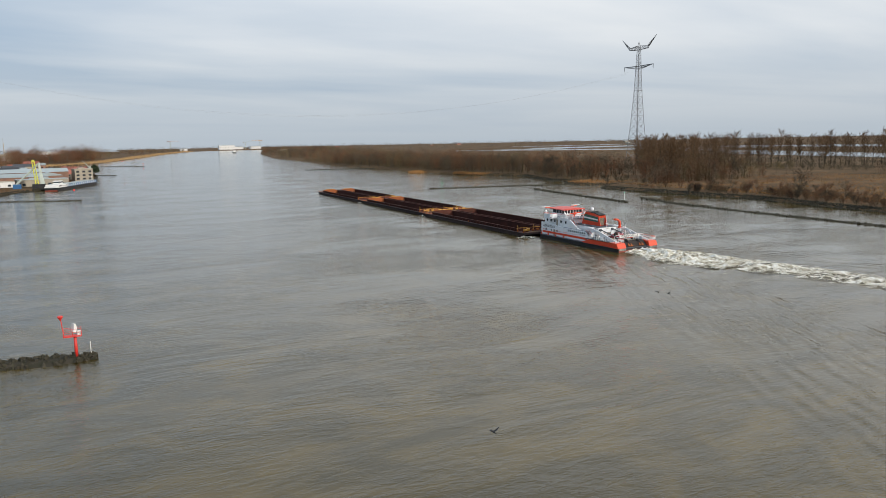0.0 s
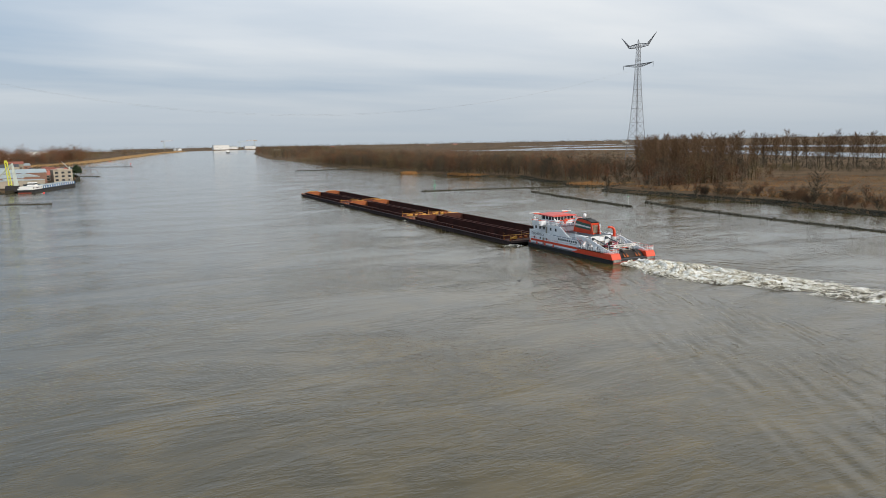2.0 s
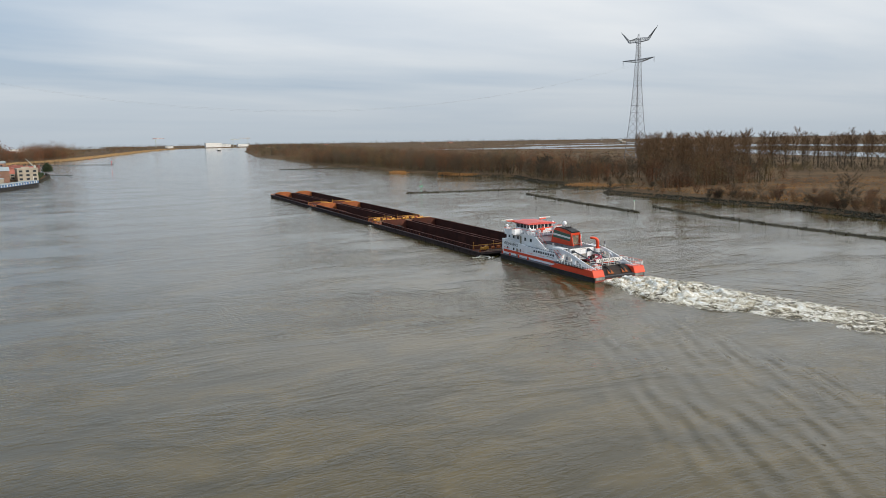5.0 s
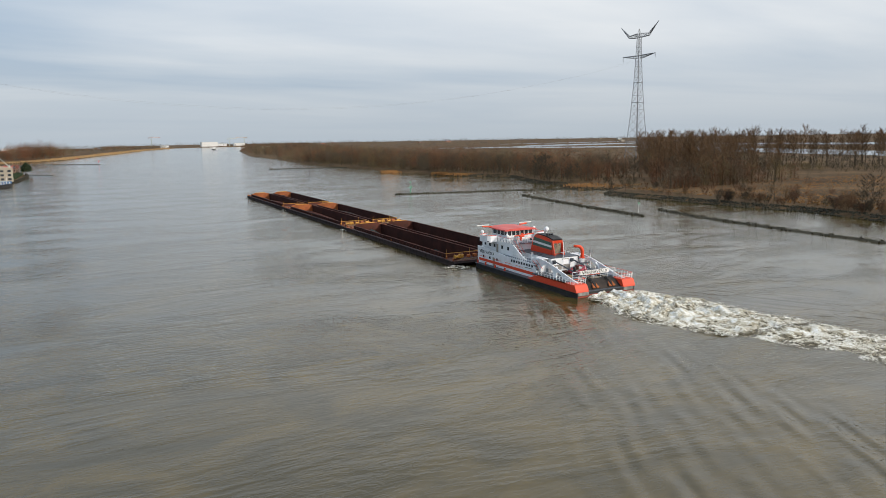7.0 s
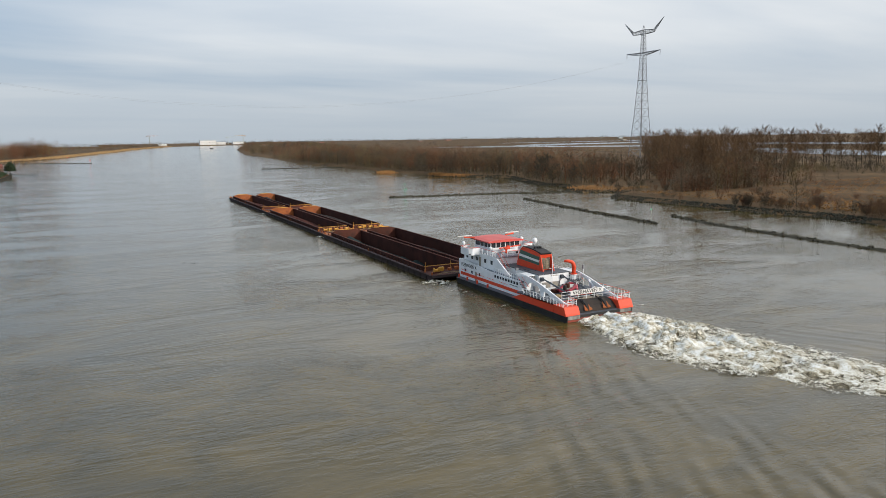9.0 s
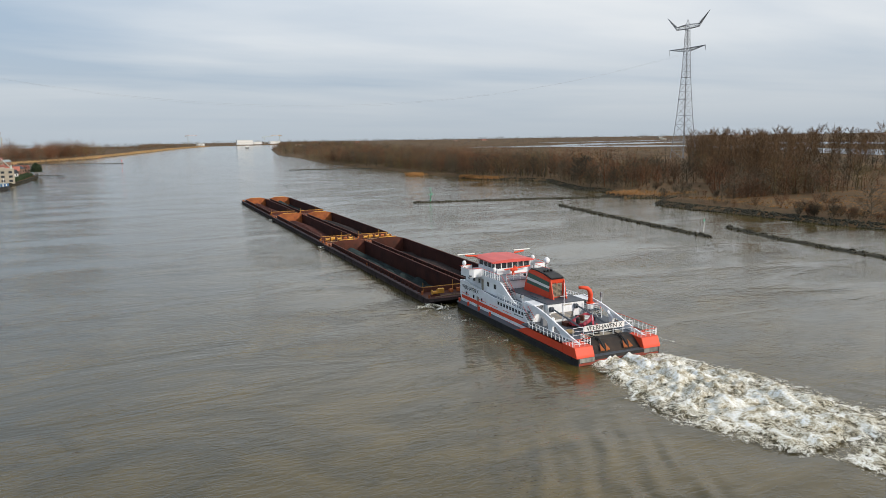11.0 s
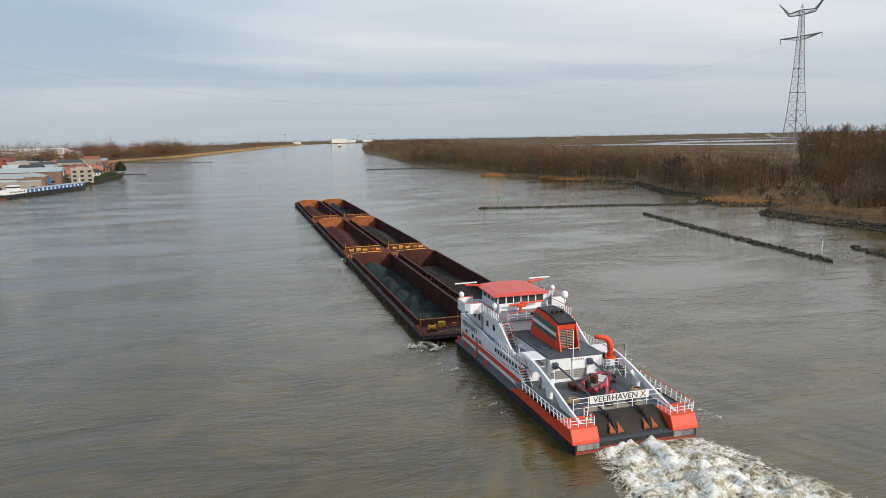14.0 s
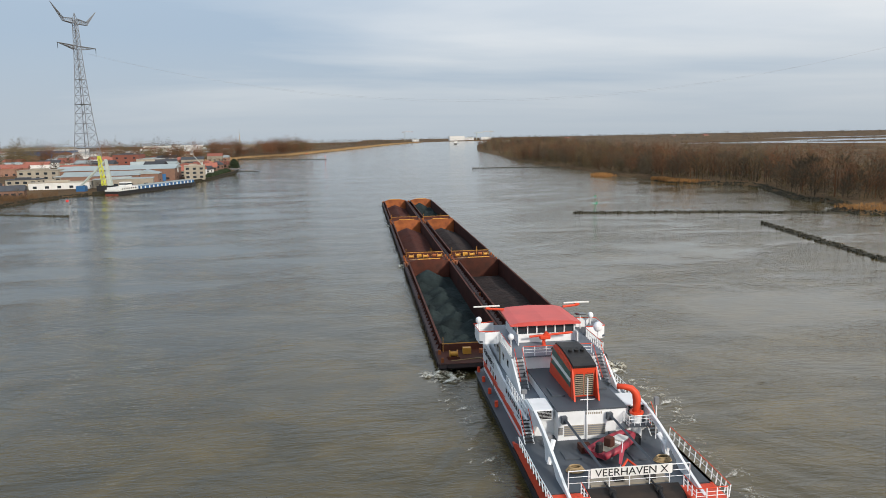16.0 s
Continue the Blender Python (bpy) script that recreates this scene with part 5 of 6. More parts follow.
POPLARS = [tree(100 + i, "poplar", 30, TWIG, "tall narrow leafless poplar on the river bank", 2.6, blade=.085) for i in range(3)]
WILLOWS = [tree(200 + i, "willow", 18, (TWIG_GREY, TWIG, TWIG_GREY, TWIG_RED)[i], "leafless grey-brown willow in the bank wood", 1.6, blade=.095) for i in range(4)]
SHRUBS = [tree(300 + i, "shrub", 6, (TWIG_RED, TWIG, TWIG_GREY)[i], "dense leafless reddish-brown shrub", .7, blade=.09) for i in range(3)]
OAK = tree(410, "oak", 17, TWIG_GREY, "large bare spreading tree at the water's edge", 1.3, blade=0.10)
trnd = random.Random(77)


def plant(src, x, y, z=1.4, s=1.0):
    copy_thing(src, Matrix.LocRotScale((x, y, z), Euler((0, 0, trnd.uniform(0, 6.28))), (s, s, s * trnd.uniform(.92, 1.08))))
    return scene.collection.objects[-1]


def plant_scaled(src, x, y, z, s):
    c = copy_thing(src, pose(x, y, z, 0, 0, trnd.uniform(0, 360)))
    c.scale = (s, s, s * trnd.uniform(.92, 1.08))


LATER = {}


def join_planted(src, x, y, z, s):
    """Remember a tree that becomes part of a joined far wood."""
    LATER.setdefault(src.name, (src, []))[1].append((x, y, z, s, trnd.uniform(0, 6.28)))


def build_joined():
    for src, places in LATER.values():
        co, faces, mats, base = [], [], [], 0
        slots = []
        for k, ch in enumerate(src.children):
            me = ch.data
            v = np.empty(len(me.vertices) * 3)
            me.vertices.foreach_get("co", v)
            v = v.reshape(-1, 3)
            f = [tuple(p.vertices) for p in me.polygons]
            slots.append(me.materials[0])
            for x, y, z, s, a in places:
                c, q = math.cos(a) * s, math.sin(a) * s
                co.append(np.stack([v[:, 0] * c - v[:, 1] * q + x, v[:, 0] * q + v[:, 1] * c + y, v[:, 2] * s + z], 1))
                faces.extend(tuple(i + base for i in g) for g in f)
                mats.extend([k] * len(f))
                base += len(v)
        me = bpy.data.meshes.new("joined_wood")
        me.from_pydata(np.concatenate(co).tolist(), [], faces)
        for m in slots:
            me.materials.append(m)
        me.polygons.foreach_set("material_index", mats)
        tagged(new("joined_wood", me), "leafless trees standing close in the wood", "wood", kind="stuff")


# the source trees take places of their own
for src, (x, y) in zip(POPLARS + WILLOWS + SHRUBS + [OAK], [(352, 372), (392, 300), (420, 262), (176, 420), (190, 372), (196, 334), (170, 470), (158, 150), (168, 185), (152, 205), (157, 75)]):
    src.matrix_basis = pose(x, y, 1.5)
for i in range(123):          # poplar rows
    f = (i // 3 + trnd.random() * 0.5) / 41
    (plant_scaled if i % 3 == 0 else join_planted)(POPLARS[(i // 2) % 3], 325 + 200 * f + (i % 3) * 14 + trnd.uniform(-3, 3), 385 - 245 * f + (i % 3) * 8 + trnd.uniform(-3, 3), 1.7, trnd.uniform(.82, 1.06))
for i in range(120):          # tall wood by the point
    x = trnd.uniform(186, 372)
    (plant_scaled if i % 2 else join_planted)(POPLARS[i % 3] if trnd.random() < .5 else WILLOWS[i % 4], x, max(190, 1.2 * x - 12 - 120 * trnd.random() ** 1.3), 1.7, trnd.uniform(.78, 1.0))
for i in range(270):          # wood along the island's shore
    y = 262 + 560 * ((i + trnd.random()) / 270) ** 1.25
    (plant_scaled if y < 400 else join_planted)(WILLOWS[i % 4], shore(RIGHT_SHORE, y) + 4 + 70 * trnd.random() ** 1.3, y, 1.2, trnd.uniform(.62, 1.12))
for i in range(100):
    y = 5 + 260 * trnd.random()
    plant_scaled(SHRUBS[i % 3], shore(RIGHT_SHORE, y) + 6 + 60 * trnd.random(), y, 1.3, trnd.uniform(.35, .9))
for x, y, s in ((160, 116, .85), (150, 192, .75), (158, 178, .6), (175, 90, .7), (168, 60, .6)):
    plant_scaled(OAK, x, y, 1.3, s)
for i in range(95):           # dark scrub on the near bank
    y = 2 + 135 * trnd.random()
    join_planted(SHRUBS[i % 3], shore(RIGHT_SHORE, y) + 3 + 20 * trnd.random() ** 1.4, y, 1.1, trnd.uniform(.55, 1.05))
for i in range(26):           # town trees on the other bank
    join_planted(WILLOWS[i % 4], -trnd.uniform(200, 420), trnd.uniform(560, 900), 1.8, trnd.uniform(.5, .95))
for x, y, s in ((-207, 372, .65), (-190, 384, .45), (-240, 398, .7), (-222, 352, .6), (-262, 640, 1.15), (-139, 662, .7), (-146, 690, .75), (-155, 672, .6)):
    plant_scaled(WILLOWS[0], x, y, 1.4, s)
for i in range(24):
    plant_scaled(WILLOWS[i % 4], -trnd.uniform(150, 265), trnd.uniform(428, 660), 1.5, trnd.uniform(.22, .5))
build_joined()


def thicket(name, label, n, place, height, mat, width, seed, blades=14, lean=.22, category="wood"):
    """Many thin blades in fans: a leafless wood or thicket too fine to count."""
    r = np.random.RandomState(seed)
    vs, fs = [], []
    for i in range(n):
        x, y, z = place(r)
        h = height * r.uniform(.6, 1.0) * max(.35, .85 + .75 * noise.noise(Vector((x * .022, y * .022, seed)))) if height > 5 else height * r.uniform(.6, 1.0)
        for b in range(blades):
            k = r.uniform(0, .6)
            bx, by = x + r.normal(0, h * .16), y + r.normal(0, h * .16)
            tx, ty, tz = bx + r.normal(0, h * lean), by + r.normal(0, h * lean), z + h * min(1, k + r.uniform(.35, .6))
            w = width * r.uniform(.5, 1.2)
            a = r.uniform(0, 3.14)
            i0 = len(vs)
            z0 = z + h * k - .3
            vs.extend(((bx - w * math.cos(a), by - w * math.sin(a), z0), (bx + w * math.cos(a), by + w * math.sin(a), z0), (tx, ty, tz)))
            fs.append((i0, i0 + 1, i0 + 2))
    ob = new(name, from_arrays(name, vs, fs, mat))
    return tagged(ob, label, category, kind="stuff")


def wood(name, label, n, place, height, tones, seed, twigs=90, width=.11, wide=.27, low=.12):
    """Leafless trees past counting: each a thin trunk and a lumpy crown of many fine twigs."""
    r = np.random.RandomState(seed)
    tris, tone = [], []
    for i in range(n):
        x, y, z = place(r)
        pick = (noise.noise(Vector((x * .012, y * .012, seed + 9))) * .9 + .5 + r.normal(0, .22)) * len(tones)
        tone.extend([max(0, min(len(tones) - 1, int(pick)))] * (twigs + 2))
        h = height * r.uniform(.52, 1.10) * (.95 + .5 * noise.noise(Vector((x * .018, y * .018, seed))))
        u = r.normal(size=(twigs, 3))
        u /= np.linalg.norm(u, axis=1)[:, None]
        az = np.arctan2(u[:, 1], u[:, 0])
        lump = 1 + .24 * np.sin(3 * az + r.uniform(0, 6)) * np.sin(4 * u[:, 2] + r.uniform(0, 6))
        rad = (r.uniform(.12, 1, twigs) ** .55 * lump)[:, None]
        a = np.array((x, y, z + h * (low + (1 - low) * .46))) + u * rad * np.array((h * wide, h * wide, h * (1 - low) * .45))
        d = u * np.array((.6, .6, .3)) + r.normal(0, .50, (twigs, 3)) + np.array((0, 0, .34))
        d /= np.linalg.norm(d, axis=1)[:, None]
        q = np.cross(d, r.normal(size=(twigs, 3)))
        q *= (width * .5 * r.uniform(.6, 1.3, twigs) / np.linalg.norm(q, axis=1))[:, None]
        tris.append(np.stack([a - q, a + q, a + d * (h * r.uniform(.06, .13, twigs))[:, None]], 1))
        w, top = h * .011, np.array((x + r.normal(0, h * .04), y + r.normal(0, h * .04), z + h * .75))
        tris.append(np.array([[(x - w, y - w, z - .5), (x + w, y + w, z - .5), top], [(x - w, y + w, z - .5), (x + w, y - w, z - .5), top]]))
    v = np.concatenate(tris).reshape(-1, 3)
    me = from_arrays(name, v.tolist(), np.arange(len(v)).reshape(-1, 3).tolist(), tones[0])
    for m in tones[1:]:
        me.materials.append(m)
    me.polygons.foreach_set("material_index", tone)
    return tagged(new(name, me), label, "wood", kind="stuff")


def gappy(place, size):
    """Only where a slow noise is high: woods with openings between them."""
    def at(r):
        while True:
            x, y, z = place(r)
            if noise.noise(Vector((x / size, y / size, 4))) > .05:
                return x, y, z
    return at


def clumps(centres):
    """Round groups of trees: x, y, radius."""
    def place(r):
        x, y, k = centres[r.randint(len(centres))]
        return x + r.normal(0, k), y + r.normal(0, k), 1.8
    return place


def band(y0, y1, table, d0, d1, side, z=1.4):
    def place(r):
        y = r.uniform(y0, y1)
        return shore(table, y) + side * r.uniform(d0, d1), y, z
    return place


def belt(d, a0, a1, jitter):
    def place(r):
        a = radians(r.uniform(a0, a1))
        k = d + r.uniform(-jitter, jitter)
        x, y = k * math.sin(a), k * math.cos(a)
        if shore(LEFT_SHORE, y) - 20 < x < shore(RIGHT_SHORE, y) + 20 and y < 3600:
            x = shore(RIGHT_SHORE, y) + 60 + r.uniform(0, 100) if x > shore(LEFT_SHORE, y) / 2 + shore(RIGHT_SHORE, y) / 2 else shore(LEFT_SHORE, y) - 60 - r.uniform(0, 100)
        return x, y, 2.0
    return place


OLIVE, RUSSET = WOOD_TONES[:4], WOOD_TONES[1:]
wood("island_wood", "olive-brown leafless willow wood on the island shore", 430, band(262, 800, RIGHT_SHORE, 5, 75, 1), 21, OLIVE, 1, 300, .12, .27, .0)
wood("island_wood", "reddish-brown leafless wood along the river", 1050, band(420, 1300, RIGHT_SHORE, 4, 190, 1), 17, OLIVE + RUSSET[-1:], 2, 130, .18, .32, .0)
wood("island_wood", "distant brown leafless wood along the river", 900, band(1200, 3100, RIGHT_SHORE, 4, 260, 1), 18, OLIVE, 3, 80, .5, .38, .0)
wood("island_wood", "low reddish scrub woods on the flood plain", 1300, lambda r: (r.uniform(260, 720), r.uniform(430, 1500), 1.8), 7, RUSSET, 21, 60, .22, .5)
wood("bank_undergrowth", "dark rounded leafless bushes along the stony bank", 170, band(-60, 212, RIGHT_SHORE, 3, 17, 1, .9), 4.6, OLIVE, 23, 170, .06, .5, 0)
wood("bank_undergrowth", "brown leafless bushes scattered on the meadow", 120, lambda r: (r.uniform(165, 330), r.uniform(-20, 215), 1.5), 6.0, RUSSET, 24, 170, .07, .42, 0)
wood("bank_undergrowth", "dark leafless brush at the island's edge", 1300, band(255, 1000, RIGHT_SHORE, .5, 40, 1, .5), 6, OLIVE[:3], 22, 80, .11, .55, 0)
def before_poplars(r):
    f, d = r.uniform(-.1, 1.05), r.uniform(8, 70)
    return 325 + 200 * f - .77 * d, 385 - 245 * f - .63 * d, 1.6


def point_wood(r):
    x = r.uniform(172, 385)
    return x, max(186, 1.2 * x - 12 - 135 * r.uniform(0, 1) ** 1.3), 1.6


wood("bank_wood", "close brown leafless trees on the point", 230, point_wood, 17, OLIVE, 41, 320, .11, .28, 0)
wood("bank_wood", "red-brown leafless thicket before the poplars", 190, before_poplars, 8.5, RUSSET[:3], 42, 200, .09, .42, 0)
wood("bank_undergrowth", "dark leafless undergrowth below the tall trees", 420, point_wood, 5.5, OLIVE, 43, 120, .09, .5, 0)
thicket("bank_undergrowth", "brown leafless scrub behind the poplars", 1000, lambda r: (r.uniform(360, 640), r.uniform(120, 420), 1.8), 7, TWIG_GREY, .12, 6)
thicket("dry_grass", "golden dry grass on the river meadow", 9500, lambda r: (r.uniform(160, 340), r.uniform(-30, 200), 1.5), 1.0, SAND, .30, 7, 8, .35, "grass")
thicket("reed_bed", "straw-coloured reed fringe at the water", 900, band(385, 425, RIGHT_SHORE, -1, 8, 1, .2), 2.6, SAND, .09, 8, 8, .1, "reeds")
thicket("reed_bed", "straw-coloured reed patch standing in the water", 340, lambda r: (143 + r.normal(0, 3.0), 474 + r.normal(0, 4.5), -.1), 3.0, SAND, .10, 9, 8, .1, "reeds")
thicket("reed_bed", "pale dry reeds on the low point", 420, band(218, 246, RIGHT_SHORE, 1, 22, 1, .7), 2.4, SAND, .08, 10, 8, .15, "reeds")
thicket("reed_bed", "golden reed bank along the far town shore", 5200, band(735, 1900, LEFT_SHORE, -2, 34, -1, .4), 3.2, REED, .22, 11, 7, .1, "reeds")
thicket("reed_bed", "golden reed bank in the distance", 1800, band(1800, 3000, LEFT_SHORE, -2, 40, -1, .4), 3.5, REED, .5, 12, 7, .1, "reeds")
thicket("town_wood", "brown leafless scrub on the near town bank", 420, band(330, 412, LEFT_SHORE, 3, 34, -1, 1.3), 4.0, TWIG, .09, 16)
wood("town_wood", "rounded brown leafless trees behind the reeds", 250, clumps([(-262, 955, 22), (-240, 1115, 26), (-205, 1195, 20), (-165, 1330, 16), (-350, 1010, 36), (-140, 1470, 20), (-430, 900, 30)]), 31, RUSSET, 13, 460, .26, .32, .05)
wood("town_wood", "brown leafless trees along the far bank", 420, gappy(band(1300, 3000, LEFT_SHORE, 30, 240, -1), 160), 17, OLIVE, 14, 60, .45, .42)
wood("town_wood", "reddish leafless shrubs among the yards", 280, lambda r: (-r.uniform(165, 440), r.uniform(570, 1050), 2), 5.5, RUSSET, 15, 80, .15, .45)
# horizon belts, with the haze of distance in their grey colour
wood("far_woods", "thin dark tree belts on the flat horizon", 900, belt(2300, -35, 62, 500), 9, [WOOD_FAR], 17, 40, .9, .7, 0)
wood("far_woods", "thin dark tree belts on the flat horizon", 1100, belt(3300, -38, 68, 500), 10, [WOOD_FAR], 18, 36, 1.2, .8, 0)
wood("far_woods", "haze-grey tree line along the horizon", 1500, belt(4350, -40, 70, 220), 17, [WOOD_FAR], 19, 36, 1.6, .8, 0)
thicket("hedge", "dark green garden hedge by the quay houses", 500, lambda r: (-r.uniform(133, 142), r.uniform(560, 655), 1.6), 3.2, GREEN, .3, 20, 14, .25, "hedge")


def riprap(name, label, n, table, y0, y1, d0, d1, side, seed, smin, smax):
    """Dumped stones along a bank, too many to count."""
    r = random.Random(seed)
    sb = bmesh.new()
    bmesh.ops.create_icosphere(sb, subdivisions=1, radius=1)
    bv = [v.co.copy() for v in sb.verts]
    bf = [[v.index for v in f.verts] for f in sb.faces]
    sb.free()
    vs, fs = [], []
    for i in range(n):
        y = r.uniform(y0, y1)
        d = r.uniform(d0, d1)
        x = shore(table, y) + side * d
        s = r.uniform(smin, smax)
        m = Matrix.LocRotScale((x, y, max(0, min(1.2, d * .45)) + .05), Euler((r.random() * 6, r.random() * 6, r.random() * 6)), (s * 1.3, s, s * .8))
        i0 = len(vs)
        vs.extend(m @ (v * r.uniform(.75, 1.2)) for v in bv)
        fs.extend([a + i0 for a in f] for f in bf)
    tagged(new(name, from_arrays(name, vs, fs, STONE)), label, "stones", kind="stuff")


riprap("bank_stones", "dark dumped stones along the water's edge", 2600, RIGHT_SHORE, -60, 204, -1.2, 4.2, 1, 1, .25, .6)
riprap("bank_stones", "dark dumped stones along the point and island shore", 1500, RIGHT_SHORE, 204, 420, -1.0, 3.0, 1, 2, .25, .6)
riprap("bank_stones", "dark stones below the town bank", 700, LEFT_SHORE, 320, 424, -1.0, 2.5, -1, 3, .25, .55)


def evergreen(x, y, h):
    t = thing("evergreen_tree", "dark green windswept evergreen on the quay's corner", "tree", at=pose(x, y, 1.3))
    rnd = random.Random(5)
    part("trunk", tubed([(0, 0, -.3), (.3, 0, h * .4), (.8, 0, h * .8)], .28, 6, .1), BARK, t)
    vs, fs = [], []
    for i in range(2600):
        a, k = rnd.uniform(0, 6.28), rnd.random() ** .5
        z = rnd.uniform(.3, 1)
        rad = h * .42 * math.sin(min(1, (1.03 - z) * 1.9) * 1.57) * k
        c = Vector((.7 + rad * math.cos(a), rad * math.sin(a), h * z))
        sliver(vs, fs, c, c + Vector((rnd.gauss(0, 1), rnd.gauss(0, 1), rnd.gauss(.4, .6))) * .7, .7, rnd)
    c = new("crown", from_arrays("crown", vs, fs, GREEN))
    c.parent = t


evergreen(-130.5, 655, 10.5)


# ---------------------------------------------------------------- town and quay
def house(x, y, w, d, h, rise, turn, wall, roof, name="house", label="", cat="house", cols=4, rows=2, along='x', group="riverside buildings"):
    """A building with its foot at ground level: wall, roof with overhang, and its windows on the sides towards the river."""
    b = thing(name, label, cat, group=group, at=pose(x, y, 1.6, 0, 0, turn))
    body = part("wall", boxed(-w / 2, w / 2, -d / 2, d / 2, -.4, h), wall, b)
    bm = bmesh.new()
    if rise < .3:
        box(bm, -w / 2 - .25, w / 2 + .25, -d / 2 - .25, d / 2 + .25, h, h + .4)
        box(bm, -w / 4, w / 8, -d / 4, d / 5, h + .4, h + 1.3)
    elif along == 'x':
        prism(bm, [(-d / 2 - .4, h), (d / 2 + .4, h), (0, h + rise)], 'x', -w / 2 - .4, w / 2 + .4)
    else:
        prism(bm, [(-w / 2 - .4, h), (w / 2 + .4, h), (0, h + rise)], 'y', -d / 2 - .4, d / 2 + .4)
    part("roof", bm, roof, b)
    if rise > 1.5 and w < 16:
        part("chimney", boxed(-w * .25 - .3, -w * .25 + .3, -.3, .3, h + rise * .4, h + rise + .7), BRICK, b)
    for r in range(rows):
        z = .9 + r * (h - .6) / max(1, rows)
        for c in range(cols):
            cx = -w / 2 + (c + .5) * w / cols
            ww = min(1.1, w / cols * .3)
            part("window", boxed(cx - ww, cx + ww, -d / 2 - .05, -d / 2 + .02, z, z + min(1.5, h / rows * .5)), GLASS, body)
        for c in range(max(1, cols // 2)):
            cy = -d / 2 + (c + .5) * d / max(1, cols // 2)
            part("window", boxed(w / 2 - .02, w / 2 + .05, cy - .7, cy + .7, z, z + min(1.5, h / rows * .5)), GLASS, body)
    return b


hall = house(-190, 540, 78, 34, 8.5, 2.6, 6, BRICK, SHEETROOF, "boat_hall", "long brick boat hall with a grey-green sheet roof", "hall", 8, 1)
part("gable_sign", boxed(39.05, 39.25, -3, 1.5, 5, 9.5), WHITEWALL, hall, "white sign on the gable")
part("blue_gate", boxed(26, 33, -17.2, -17.02, 0, 5), BLUE, hall, "blue sliding gate")
house(-187, 497, 46, 22, 6.2, 2.6, 8, BRICK, SHEETROOF, "workshop", "brown brick workshop with a grey roof", "workshop", 6, 1)
house(-163, 506, 18, 22, 6.5, 2.4, 8, BRICK, SHEETROOF, "workshop", "brick gable workshop with grey roof and wide doors", "workshop", 2, 1, 'y')
house(-166, 470, 34, 12, 5.0, .2, 12, CONCRETE, SHEETROOF, "quay_shed", "low pale quay shed", "shed", 4, 1)
house(-200, 462, 34, 10, 4.2, .2, 4, WHITEWALL, CONCRETE, "quay_shed", "low white flat-roofed shed on the quay", "shed", 5, 1)
house(-139.5, 545, 14, 16, 9.5, .2, 10, CONCRETE, CONCRETE, "office_block", "beige three-storey quay office with open balconies", "office", 3, 3)
house(-236, 524, 26, 16, 9.5, .2, 0, CONCRETE, CONCRETE, "apartment_block", "beige three-storey apartment block", "apartments", 5, 3)
house(-212, 506, 15, 12, 5.5, .2, 0, CONCRETE, SHEETROOF, "apartment_block", "yellowish two-storey flat-roofed building", "building", 3, 2)
house(-225, 570, 30, 14, 9, .2, 0, BRICK, CONCRETE, "brick_office", "red-brown brick office with flat roof", "office", 6, 2)
house(-262, 800, 26, 24, 14, .2, 0, TILEROOF, DARKROOF, "red_block", "bright red cubic building in the town", "building", 3, 3)
house(-238, 792, 24, 18, 9, .2, 0, CONCRETE, SHEETROOF, "red_block", "pale building beside the red block", "building", 5, 2)
house(-202, 402, 13, 9, 3.6, 2.8, 15, BRICK, DARKROOF, "farm_house", "low dark brick house with tiled gable roof on the bank", "house", 4, 1)
house(-226, 425, 16, 10, 4.5, 3, -10, CONCRETE, DARKROOF, "farm_house", "pale house among the shrubs", "house", 4, 1)
house(-224, 470, 18, 12, 6, .2, 0, CONCRETE, DARKROOF, "flat_house", "small beige flat-roofed house", "house", 4, 2)
hr = random.Random(31)
for i in range(16):
    y = 565 + 8.6 * i
    house(shore(LEFT_SHORE, y) - 10 - (i % 3) * 13 - hr.uniform(0, 3), y, hr.uniform(8, 11), hr.uniform(8, 11), hr.uniform(4.5, 6.5), hr.uniform(2.8, 4), hr.uniform(-15, 15),
          hr.choice((BRICK, WHITEWALL, BRICK, CONCRETE)), hr.choice((TILEROOF, DARKROOF, TILEROOF)), "house", "small riverside house with a steep tiled roof", "house", 3, 2, hr.choice('xy'))
for i in range(64):
    x, y = -hr.uniform(190, 470), hr.uniform(600, 1000)
    house(x, y, hr.uniform(10, 24), hr.uniform(9, 14), hr.uniform(4, 7), hr.choice((.2, 3, 3.5)), hr.uniform(-20, 20), hr.choice((BRICK, WHITEWALL, CONCRETE, BRICK)), hr.choice((TILEROOF, DARKROOF, SHEETROOF)),
          "town_house", "town building among bare trees", "house", 3, 1, group="town buildings")
for x, y, w, d, h, wall, roof in ((-610, 1440, 110, 40, 12, BLUE, DARKROOF), (-500, 1380, 60, 40, 9, WHITEWALL, SHEETROOF), (-430, 1250, 90, 30, 8, WHITEWALL, SHEETROOF), (-560, 1150, 80, 30, 8, CONCRETE, SHEETROOF),
                                  (-690, 1700, 130, 40, 12, WHITEWALL, SHEETROOF), (-420, 1700, 100, 40, 11, WHITEWALL, SHEETROOF), (-900, 2100, 200, 40, 14, CONCRETE, SHEETROOF), (-560, 2200, 160, 40, 12, WHITEWALL, SHEETROOF),
                                  (-760, 1250, 80, 30, 9, WHITEWALL, DARKROOF), (-330, 2000, 60, 30, 12, CONCRETE, SHEETROOF), (-260, 2500, 90, 30, 12, WHITEWALL, SHEETROOF)):
    house(x, y, w, d, h, .2, hr.uniform(-8, 8), wall, roof, "warehouse", "long flat-roofed warehouse at the town's edge", "warehouse", 8, 1, group="warehouses")
